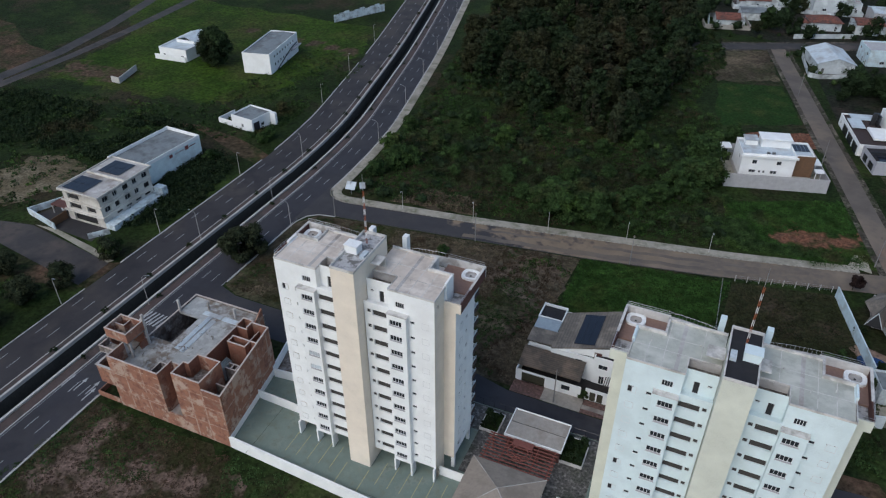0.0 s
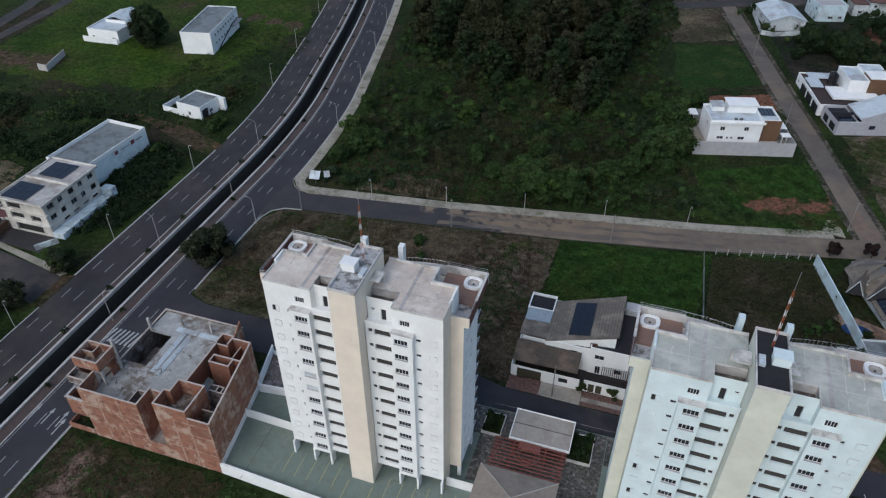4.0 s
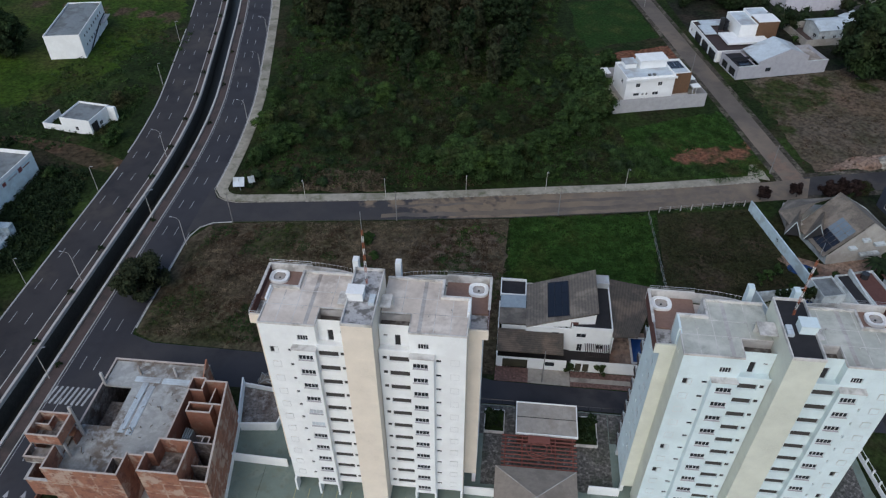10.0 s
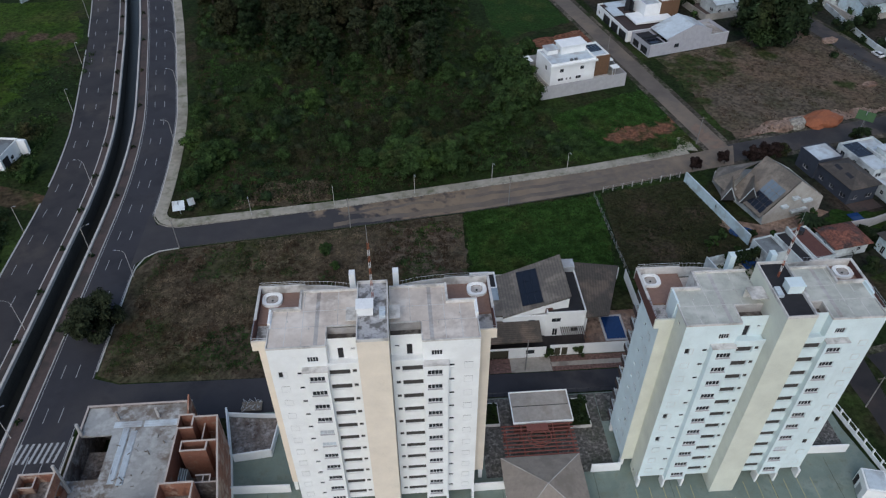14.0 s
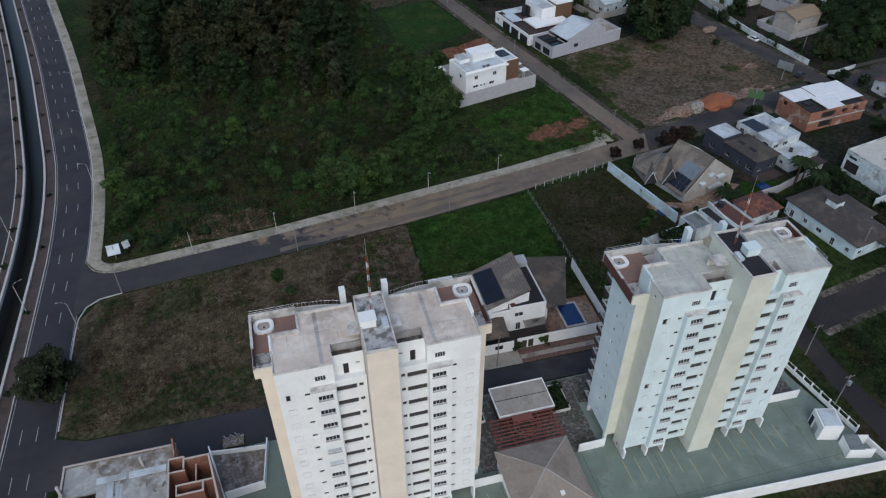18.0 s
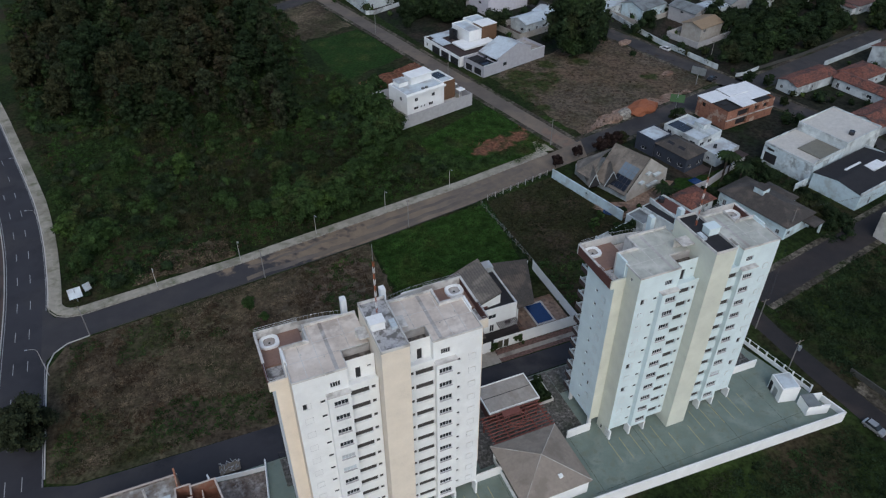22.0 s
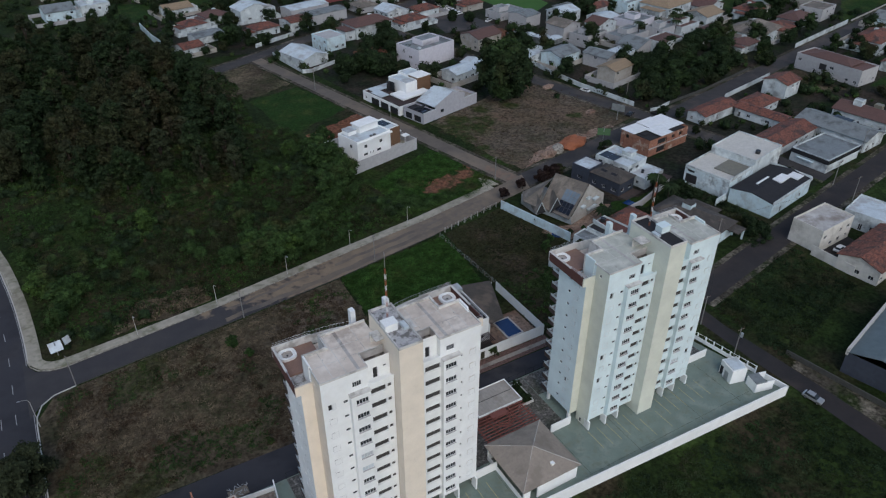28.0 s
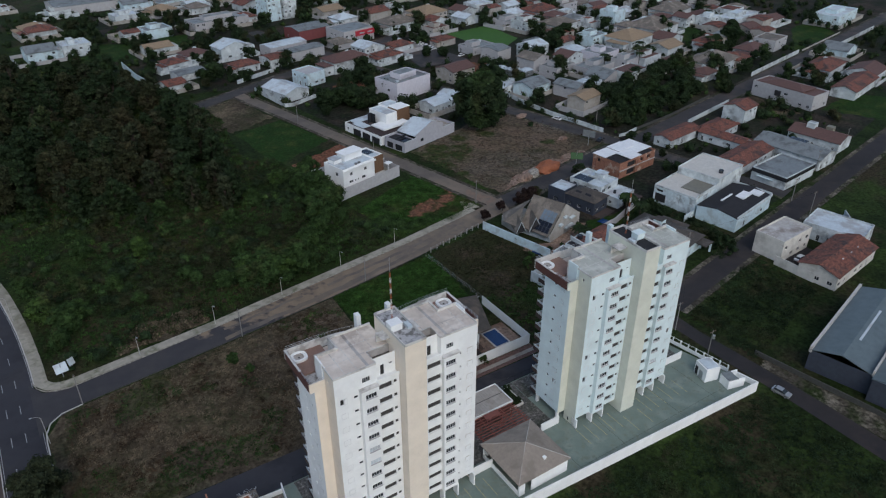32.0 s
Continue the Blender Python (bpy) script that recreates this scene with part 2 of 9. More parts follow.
TEAL = mat("teal_grey_sheet", (0.12, 0.155, 0.17), (0.09, 0.12, 0.132), rough=0.55, scale=0.2, fine=3)
METALW = mat("white_metal_roof", (0.53, 0.6, 0.645), (0.42, 0.48, 0.52), scale=0.3, rough=0.5, fine=4, c=(0.34, 0.35, 0.36), patch=0.15)
GREYW = mat("grey_render", (0.42, 0.42, 0.43), (0.35, 0.35, 0.36), scale=0.3, fine=4)
BLUEW = mat("pale_blue_render", (0.55, 0.68, 0.73), (0.46, 0.585, 0.635), scale=0.3, fine=4, c=(0.4, 0.47, 0.49), patch=0.3)
LILAC = mat("lilac_render", (0.62, 0.61, 0.66), (0.55, 0.54, 0.6), scale=0.3, fine=4)
BEIGE = mat("beige_render", (0.4, 0.385, 0.355), (0.32, 0.305, 0.28), scale=0.3, fine=4, c=(0.3, 0.28, 0.25), patch=0.3)
NAVY = mat("navy_render", (0.045, 0.055, 0.075), (0.035, 0.042, 0.06), scale=0.3, fine=4)
MAROON = mat("maroon_render", (0.2, 0.06, 0.06), (0.15, 0.05, 0.05), scale=0.3)
REDP = mat("red_fascia", (0.45, 0.03, 0.05), (0.36, 0.03, 0.045), rough=0.5, scale=0.3)
STEELBLUE = mat("blue_grey_sheet", (0.17, 0.22, 0.27), (0.13, 0.17, 0.21), rough=0.55, scale=0.2, fine=3)
GREENYARD = mat("green_grey_paving", (0.172, 0.222, 0.195), (0.132, 0.172, 0.152), scale=0.1, fine=3.5, c=(0.2, 0.245, 0.218), patch=0.3, d=(0.145, 0.175, 0.145), patch2=0.6)
COBBLE = mat("dark_stone_paving", (0.11, 0.104, 0.096), (0.06, 0.058, 0.055), scale=0.8, fine=3, bump=0.5, c=(0.2, 0.19, 0.175), patch=1.3, d=(0.05, 0.055, 0.04), patch2=0.15, tuft=2.2)
ASPH = mat("asphalt", (0.039, 0.039, 0.046), (0.029, 0.029, 0.035), scale=0.05, fine=6, c=(0.05, 0.047, 0.049), patch=0.06, d=(0.024, 0.024, 0.029), patch2=0.12)
ASPHL = mat("dusty_avenue_asphalt", (0.042, 0.039, 0.041), (0.03, 0.028, 0.031), scale=0.05, fine=6, c=(0.056, 0.049, 0.046), patch=0.05, d=(0.024, 0.023, 0.026), patch2=0.12)
ASPHOLD = mat("worn_asphalt", (0.052, 0.048, 0.048), (0.038, 0.036, 0.037), scale=0.12, fine=4, c=(0.078, 0.065, 0.058), patch=0.07, d=(0.03, 0.029, 0.031), patch2=0.1)
ASPHDUST = mat("dusty_asphalt", (0.135, 0.113, 0.094), (0.1, 0.086, 0.074), scale=0.08, fine=3, c=(0.185, 0.146, 0.112), patch=0.04, d=(0.08, 0.069, 0.061), patch2=0.06, edge=(0.5, 0.64),
               blots=((89.5, 97, 5), (88, 102, 4), (86.8, 107, 3)), blot=(0.2, 0.135, 0.1), tone=(0.15, 0.11, 0.085))
SIDEST = mat("dusty_side_street", (0.215, 0.162, 0.113), (0.17, 0.13, 0.094), scale=0.08, fine=3, c=(0.225, 0.178, 0.134), patch=0.06, d=(0.11, 0.097, 0.086), patch2=0.08, edge=(0.46, 0.68),
             blots=((56, 86, 16), (70, 89, 16), (82, 92, 14), (94, 96, 12)), blot=(0.128, 0.106, 0.088), tone=(0.168, 0.134, 0.102))
FRESHA = mat("fresh_dusted_asphalt", (0.046, 0.044, 0.047), (0.036, 0.035, 0.039), scale=0.1, fine=6, c=(0.058, 0.053, 0.052), patch=0.08, edge=(0.46, 0.68),
             blots=((30, 81, 15), (21, 79.5, 13), (12, 78, 10), (4, 77.4, 7), (-3, 78, 5), (-9, 78.2, 3.4), (-16, 77.6, 2.6)), blot=(0.215, 0.162, 0.113), tone=(0.17, 0.13, 0.094))
ASPHTRACK = mat("wheel_worn_asphalt", (0.165, 0.131, 0.099), (0.128, 0.104, 0.082), scale=0.1, fine=3, c=(0.165, 0.137, 0.114), patch=0.1, d=(0.085, 0.076, 0.07), patch2=0.09, edge=(0.48, 0.66))
KERB = mat("pale_concrete", (0.48, 0.47, 0.45), (0.38, 0.37, 0.35), scale=0.6, fine=4)
PAVE = mat("pale_pavement", (0.36, 0.335, 0.275), (0.27, 0.25, 0.205), scale=0.3, fine=2.5, c=(0.16, 0.15, 0.115), patch=0.1, d=(0.13, 0.135, 0.085), patch2=0.35, edge=(0.5, 0.68))
TERRA = mat("brown_paving_strip", (0.085, 0.06, 0.055), (0.06, 0.047, 0.043), scale=0.5, fine=3, c=(0.045, 0.04, 0.036), patch=0.2)
PAINT = mat("road_paint", (0.42, 0.43, 0.44), (0.26, 0.27, 0.28), scale=1.0, fine=6, bump=0)
YELLOW = mat("yellow_paint", (0.4, 0.37, 0.19), (0.27, 0.265, 0.165), scale=1.0, bump=0)
CANAL = mat("mossy_canal_wall", (0.07, 0.07, 0.065), (0.04, 0.042, 0.038), scale=0.6, fine=3)
MUD = mat("dark_canal_bed", (0.02, 0.022, 0.02), (0.03, 0.03, 0.026), rough=0.35, scale=0.5)
WATER = mat("blue_pool_water", (0.013, 0.042, 0.135), (0.01, 0.034, 0.11), rough=0.08, spec=0.6, fine=1.5, bump=0.05)
DIRT = mat("red_earth", (0.18, 0.078, 0.047), (0.12, 0.055, 0.036), scale=0.3, fine=2.5, bump=0.5, c=(0.06, 0.05, 0.027), patch=0.2, d=(0.23, 0.13, 0.09), patch2=0.14, tuft=1.2, edge=(0.55, 0.66), spec=0.05)
SANDM = mat("pale_sand", (0.27, 0.19, 0.145), (0.19, 0.13, 0.1), scale=0.5, fine=3, bump=0.4, c=(0.13, 0.075, 0.05), patch=0.15, tuft=1.2)
DRYLOT = mat("brown_dry_lot", (0.115, 0.094, 0.073), (0.07, 0.06, 0.045), scale=0.12, fine=2.6, bump=0.5, c=(0.042, 0.044, 0.022), patch=0.07, d=(0.12, 0.084, 0.06), patch2=0.04, tuft=0.9, edge=(0.44, 0.68), spec=0.05,
             blots=((95, 141, 11), (101, 138, 9), (98, 147, 9), (108, 143, 8), (91, 132, 7), (93, 122, 5), (112, 152, 6), (124, 150, 5), (141, 128, 4)), blot=(0.026, 0.04, 0.013), tone=(0.045, 0.05, 0.02))
STRAW = mat("straw_grass", (0.072, 0.056, 0.039), (0.042, 0.034, 0.024), scale=0.09, fine=2.6, bump=0.7, c=(0.14, 0.114, 0.077), patch=0.06, d=(0.026, 0.034, 0.013), patch2=0.055, tuft=1.1, edge=(0.43, 0.66), spec=0.05)
GRASS = mat("bright_grass", (0.021, 0.049, 0.010), (0.012, 0.031, 0.008), scale=0.3, fine=1.8, bump=0.7, c=(0.014, 0.03, 0.007), patch=0.13, d=(0.038, 0.054, 0.014), patch2=0.11, tuft=1.3, spec=0.05,
            blots=((63.5, 105.5, 4.6), (68.5, 105.6, 5.0), (73.5, 107, 4.6), (78.5, 109.4, 4.2), (83.5, 111.6, 4.0), (66, 109, 4.0)), blot=(0.17, 0.076, 0.047), tone=(0.11, 0.06, 0.04))
GROUNDM = mat("rough_grass", (0.019, 0.032, 0.010), (0.010, 0.017, 0.006), scale=0.11, fine=1.6, bump=0.8, c=(0.036, 0.03, 0.018), patch=0.04, d=(0.027, 0.045, 0.012), patch2=0.05, tuft=1.1, spec=0.05)
MEADOW = mat("yellow_green_meadow", (0.042, 0.074, 0.010), (0.021, 0.044, 0.007), scale=0.07, fine=1.3, bump=0.7, c=(0.05, 0.05, 0.018), patch=0.04, d=(0.015, 0.033, 0.006), patch2=0.06, tuft=0.9, spec=0.05, edge=(0.46, 0.7),
             blots=((-197, 121, 8), (-187, 119, 9), (-176, 121, 9), (-134, 182, 5), (-125, 182.5, 5), (-116, 181.5, 5), (-107, 179.5, 6), (-160, 186, 4), (-148, 186, 4)), blot=(0.088, 0.057, 0.04), tone=(0.055, 0.043, 0.027))
PITCH = mat("mown_pitch", (0.04, 0.11, 0.016), (0.034, 0.095, 0.014), scale=0.1, fine=1.5, bump=0.2)
BARK = mat("tree_bark", (0.045, 0.034, 0.025), (0.03, 0.024, 0.018), scale=2, fine=9, bump=0.6)
SOLAR = mat("solar_glass", (0.0108, 0.0132, 0.021), (0.0084, 0.0108, 0.018), rough=0.15, spec=0.6, bump=0)
WOODR = mat("red_stained_timber", (0.2, 0.072, 0.058), (0.14, 0.055, 0.045), scale=1.5, fine=7)
WOODG = mat("weathered_timber", (0.2, 0.17, 0.14), (0.14, 0.12, 0.1), scale=1.5, fine=7)
WOODD = mat("brown_timber", (0.16, 0.09, 0.05), (0.11, 0.065, 0.04), scale=1.2, fine=7)
RUBBER = mat("tyre_rubber", (0.02, 0.02, 0.02), rough=0.9, bump=0)
CARW = mat("white_car_paint", (0.75, 0.76, 0.77), rough=0.25, spec=0.5, bump=0)
CARG = mat("dark_car_paint", (0.03, 0.032, 0.036), rough=0.25, spec=0.5, bump=0)
CARS = mat("silver_car_paint", (0.42, 0.43, 0.44), rough=0.3, metal=0.5, bump=0)
REDLAT = mat("orange_mast_paint", (0.34, 0.1, 0.045), rough=0.6, bump=0)
LEAF = leaf_mat("leaf_green", (0.036, 0.066, 0.021), (0.022, 0.042, 0.016), (0.052, 0.047, 0.022), (0.05, 0.088, 0.02))
LEAFD = leaf_mat("leaf_dark", (0.022, 0.037, 0.016), (0.013, 0.023, 0.012), (0.034, 0.033, 0.017), (0.028, 0.05, 0.017))
LEAFB = leaf_mat("leaf_bright", (0.034, 0.076, 0.017), (0.022, 0.052, 0.013), (0.05, 0.066, 0.019))
LEAFY = leaf_mat("dry_stalks", (0.125, 0.1, 0.068), (0.072, 0.059, 0.042))
LEAFR = leaf_mat("leaf_russet", (0.03, 0.02, 0.018), (0.022, 0.015, 0.014))
LEAFG = leaf_mat("leaf_grey_green", (0.034, 0.043, 0.023), (0.02, 0.027, 0.015), (0.044, 0.04, 0.024))
LEAFO = leaf_mat("leaf_withered", (0.066, 0.045, 0.029), (0.04, 0.029, 0.019), (0.04, 0.045, 0.02))
TOWNG = mat("town_ground", (0.027, 0.028, 0.022), (0.015, 0.018, 0.013), scale=0.12, fine=1.5, bump=0.5, c=(0.013, 0.024, 0.009), patch=0.05, d=(0.048, 0.037, 0.03), patch2=0.04, tuft=0.8, spec=0.05)
GLASS = mat("window_glass", (0.02, 0.025, 0.03), (0.03, 0.035, 0.04), rough=0.2, spec=0.4, bump=0)

# ---- builders ----
GZ = -1.5


def thing(name, m, label, category, group="", kind=""):
    ob = new(name)
    ob.empty_display_size = 0.2
    ob.matrix_world = m
    return tagged(ob, label, category, group, kind)


def mesh_of(bm, material):
    me = bpy.data.meshes.new("m")
    bm.to_mesh(me)
    bm.free()
    for mm in material if isinstance(material, (list, tuple)) else [material]:
        me.materials.append(mm)
    return me


def part(name, bm, material, parent=None, label=""):
    ob = new(name, mesh_of(bm, material))
    ob.parent = parent
    return tagged(ob, label)


def piece(name, me, parent, m):
    ob = new(name, me)
    ob.parent = parent
    ob.matrix_basis = m
    return ob


def quad(bm, *pts):
    return bm.faces.new([bm.verts.new(p) for p in pts])


def box(bm, x0, y0, z0, x1, y1, z1):
    v = [bm.verts.new((x, y, z)) for z in (z0, z1) for y in (y0, y1) for x in (x0, x1)]
    for f in ((0, 2, 3, 1), (4, 5, 7, 6), (0, 1, 5, 4), (2, 6, 7, 3), (0, 4, 6, 2), (1, 3, 7, 5)):
        bm.faces.new([v[i] for i in f])
    return bm


def B(*boxes):
    bm = bmesh.new()
    for b in boxes:
        box(bm, *b)
    return bm


def beam(bm, a, b, r, sides=6, r2=None):
    """A round bar from a to b."""
    a, b = Vector(a), Vector(b)
    q = (b - a).to_track_quat("Z", "Y")
    r2 = r if r2 is None else r2
    rings = [[bm.verts.new(p + q @ Vector((k * math.cos(t), k * math.sin(t), 0)))
              for t in (2 * math.pi * i / sides for i in range(sides))] for p, k in ((a, r), (b, r2))]
    for i in range(sides):
        j = (i + 1) % sides
        bm.faces.new((rings[0][i], rings[0][j], rings[1][j], rings[1][i]))
    bm.faces.new(rings[1])
    bm.faces.new(rings[0][::-1])
    return bm


def sheet(bm, pts, z):
    return bm.faces.new([bm.verts.new((x, y, z)) for x, y in pts])


def slab(bm, pts, z0, z1):
    """A flat body over a counter-clockwise outline."""
    lo = [bm.verts.new((x, y, z0)) for x, y in pts]
    hi = [bm.verts.new((x, y, z1)) for x, y in pts]
    bm.faces.new(hi)
    for i in range(len(pts)):
        j = (i + 1) % len(pts)
        bm.faces.new((lo[i], lo[j], hi[j], hi[i]))
    return bm


def facade(bm, p, q, z0, z1, holes=(), deep=0.18):
    """An upright wall face from p to q (seen with p at its left), with openings (a0, a1, b0, b1) along and up, whose reveals go in by deep."""
    p, q = Vector((*p, 0)), Vector((*q, 0))
    L = (q - p).length
    u = (q - p) / L
    inw = Vector((-u.y, u.x, 0))
    xs = sorted({0.0, L, *(v for h in holes for v in h[:2])})
    zs = sorted({z0, z1, *(v for h in holes for v in h[2:])})

    def at(x, z, d=0.0):
        w = p + u * x + inw * d
        return (w.x, w.y, z)
    for i in range(len(xs) - 1):
        for k in range(len(zs) - 1):
            mx, mz = (xs[i] + xs[i + 1]) / 2, (zs[k] + zs[k + 1]) / 2
            if not any(a < mx < b and c < mz < d for a, b, c, d in holes):
                quad(bm, at(xs[i], zs[k]), at(xs[i + 1], zs[k]), at(xs[i + 1], zs[k + 1]), at(xs[i], zs[k + 1]))
    for a, b, c, d in holes:
        quad(bm, at(a, c), at(b, c), at(b, c, deep), at(a, c, deep))
        quad(bm, at(a, d, deep), at(b, d, deep), at(b, d), at(a, d))
        quad(bm, at(a, c, deep), at(a, d, deep), at(a, d), at(a, c))
        quad(bm, at(b, c), at(b, d), at(b, d, deep), at(b, c, deep))


WIN = {}


def window_meshes(w, h, bars, frame_mat, glass_mat):
    """Frame and pane meshes of a window, centred, facing -y, shared by size."""
    key = (round(w, 2), round(h, 2), bars, frame_mat.name, glass_mat.name)
    if key not in WIN:
        t = 0.05
        bm = bmesh.new()
        k = (w - t) / bars
        facade(bm, (-w / 2, 0), (w / 2, 0), -h / 2, h / 2, [(t + k * i, k * (i + 1), -h / 2 + t, h / 2 - t) for i in range(bars)], 0.05)
        bmesh.ops.remove_doubles(bm, verts=bm.verts, dist=0.001)
        fr = mesh_of(bm, frame_mat)
        gl = mesh_of(B((-w / 2 + t, 0.025, -h / 2 + t, w / 2 - t, 0.04, h / 2 - t)), glass_mat)
        WIN[key] = (fr, gl)
    return WIN[key]


def put_window(parent, p, q, hole, bars=2, deep=0.14, frame_mat=None, glass_mat=None, name="window"):
    a, b, c, d = hole
    p, q = Vector((*p, 0)), Vector((*q, 0))
    u = (q - p).normalized()
    inw = Vector((-u.y, u.x, 0))
    w = p + u * ((a + b) / 2) + inw * deep
    fr, gl = window_meshes(b - a, d - c, bars, frame_mat or ALU, glass_mat or GLASS)
    m = Matrix.Translation((w.x, w.y, (c + d) / 2)) @ Matrix.Rotation(math.atan2(u.y, u.x), 4, "Z")
    f = piece(name, fr, parent, m)
    piece("pane", gl, f, Matrix.Identity(4))
    return f


def parts(name, boxes, material, parent, label=""):
    """Several boxes, each a part of its own."""
    for b in boxes:
        part(name, B(b), material, parent, label)


def rim(bm, x0, y0, x1, y1, t, z0, z1):
    """A closed upright ring of thickness t."""
    o = ((x0, y0), (x1, y0), (x1, y1), (x0, y1))
    i = ((x0 + t, y0 + t), (x1 - t, y0 + t), (x1 - t, y1 - t), (x0 + t, y1 - t))
    V4 = [[bm.verts.new((*p, z)) for p in q] for q, z in ((o, z0), (o, z1), (i, z1), (i, z0))]
    for a, b in zip(V4, V4[1:] + V4[:1]):
        for k in range(4):
            j = (k + 1) % 4
            bm.faces.new((a[k], a[j], b[j], b[k]))
    return bm


SHARED = {}


def mesh_key(key, make, material):
    if key not in SHARED:
        SHARED[key] = mesh_of(make(), material)
    return SHARED[key]

# ---- ground, avenue and streets ----
CY = (-400, 85, 103, 122, 140, 180, 204, 260, 700)
CX = (-69.0, -69.0, -70.0, -72.3, -76.0, -84.5, -90.2, -104.5, -222.0)


def canal_x(y, off=0.0):
    """x of a line that runs beside the canal, off metres from its middle."""
    x = float(np.interp(y, CY, CX))
    k = float(np.interp(y + 4, CY, CX)) - float(np.interp(y - 4, CY, CX))
    x = (float(np.interp(y - 6, CY, CX)) + float(np.interp(y + 6, CY, CX)) + 2 * x) / 4
    return x + off * math.sqrt(1 + (k / 8) ** 2)


def steps(y0, y1, d=6.0):
    n = max(1, int(math.ceil((y1 - y0) / d)))
    return [y0 + (y1 - y0) * i / n for i in range(n + 1)]


def strip(bm, o0, o1, y0, y1, z, d=6.0):
    ys = steps(y0, y1, d)
    for a, b in zip(ys, ys[1:]):
        quad(bm, (canal_x(a, o0), a, z), (canal_x(a, o1), a, z), (canal_x(b, o1), b, z), (canal_x(b, o0), b, z))


def curb(bm, o0, o1, y0, y1, z0, z1, d=6.0):
    """A raised body along the canal's line."""
    ys = steps(y0, y1, d)
    for a, b in zip(ys, ys[1:]):
        A, Bq = [(canal_x(a, o), a) for o in (o0, o1)], [(canal_x(b, o), b) for o in (o0, o1)]
        quad(bm, (*A[0], z1), (*A[1], z1), (*Bq[1], z1), (*Bq[0], z1))
        quad(bm, (*A[0], z0), (*A[0], z1), (*Bq[0], z1), (*Bq[0], z0))
        quad(bm, (*A[1], z0), (*Bq[1], z0), (*Bq[1], z1), (*A[1], z1))
    for y in (y0, y1):
        p = [(canal_x(y, o), y) for o in (o0, o1)]
        quad(bm, (*p[0], z0), (*p[1], z0), (*p[1], z1), (*p[0], z1))


def structure(name, bm, material, label, category):
    ob = part(name, bm, material)
    return tagged(ob, label, category, kind="structure")


g = bmesh.new()
for a, b in zip(steps(-400, 700, 10), steps(-400, 700, 10)[1:]):
    xa, xb = canal_x(a), canal_x(b)
    quad(g, (-3000, a, GZ), (canal_x(a, -2.3), a, GZ), (canal_x(b, -2.3), b, GZ), (-3000, b, GZ))
    quad(g, (canal_x(a, 2.3), a, GZ), (3000, a, GZ), (3000, b, GZ), (canal_x(b, 2.3), b, GZ))
quad(g, (-3000, -3000, GZ), (3000, -3000, GZ), (3000, -400, GZ), (-3000, -400, GZ))
quad(g, (-3000, 700, GZ), (3000, 700, GZ), (3000, 4000, GZ), (-3000, 4000, GZ))
structure("ground", g, GROUNDM, "rough green grassland reaching the horizon", "ground")

c = bmesh.new()
for o in (-2.3, 2.3):
    for a, b in zip(steps(-400, 700, 10), steps(-400, 700, 10)[1:]):
        quad(c, (canal_x(a, o), a, GZ - 4), (canal_x(b, o), b, GZ - 4), (canal_x(b, o), b, GZ), (canal_x(a, o), a, GZ))
canal = structure("canal", c, CANAL, "deep dark drainage canal in the middle of the avenue", "canal")
c = bmesh.new()
strip(c, -2.3, 2.3, -400, 700, GZ - 3.9, 10)
part("canal_bed", c, MUD, canal)
for o in (-2.75, 2.25):
    c = bmesh.new()
    curb(c, o, o + 0.5, -300, 500, GZ - 0.3, GZ + 0.55, 8)
    part("parapet", c, KERB, canal, "pale concrete canal parapet")

RZ = GZ + 0.02
r = bmesh.new()
strip(r, 5.2, 14.0, -300, 500, RZ)
road = structure("road", r, ASPH, "dark asphalt avenue of two carriageways", "road")
r = bmesh.new()
strip(r, -14.3, -4.4, -300, 500, RZ)
part("dusty_carriageway", r, ASPHL, road, "dusty brown-grey asphalt carriageway")
for o in (-4.4, 2.8):
    v = bmesh.new()
    curb(v, o, o + (1.6 if o < 0 else 2.2), -300, 500, GZ, RZ + 0.15, 8)
    part("median_strip", v, TERRA, road, "brown paved strip beside the canal")
for o0, o1, y0, y1 in ((-4.6, -4.4, -300, 500), (5.0, 5.2, -300, 500), (-14.5, -14.3, -300, 16.5), (-14.6, -14.3, 27.8, 86),
                       (-14.6, -14.3, 93, 170), (-14.6, -14.3, 180, 500), (14.0, 14.25, -300, 17.5), (14.0, 14.25, 32, 58), (14.0, 14.25, 80, 500)):
    v = bmesh.new()
    curb(v, o0, o1, y0, y1, GZ, RZ + 0.16)
    part("kerb", v, KERB, road, "pale concrete kerb")
for o in (-4.75, 5.5, 13.7):
    v = bmesh.new()
    strip(v, o, o + 0.1, -200, 400, RZ + 0.006)
    part("edge_line", v, PAINT, road)
dash = mesh_key("dash", lambda: B((-0.06, -1.6, 0, 0.06, 1.6, 0.006)), PAINT)
for o in (-12.2, -8.8, 7.8, 10.5):
    for i in range(34):
        y = -77.6 + i * 10.0
        ang = math.atan2(canal_x(y - 1, o) - canal_x(y + 1, o), 2)
        piece("lane_dash", dash, road, Matrix.Translation((canal_x(y, o), y, RZ + 0.004)) @ Matrix.Rotation(ang, 4, "Z"))
bar = mesh_key("zebra", lambda: B((-0.22, -2.0, 0, 0.22, 2.0, 0.006)), PAINT)
for i in range(9):
    piece("zebra_bar", bar, road, Matrix.Translation((-64.6 + i * 1.02, 14.6, RZ + 0.004)) @ Matrix.Rotation(radians(-9), 4, "Z"))


def arrow():
    bm = B((-0.12, -1.8, 0, 0.12, 0.8, 0.006))
    slab(bm, [(-0.45, 0.8), (0.45, 0.8), (0, 2.0)], 0, 0.006)
    return bm


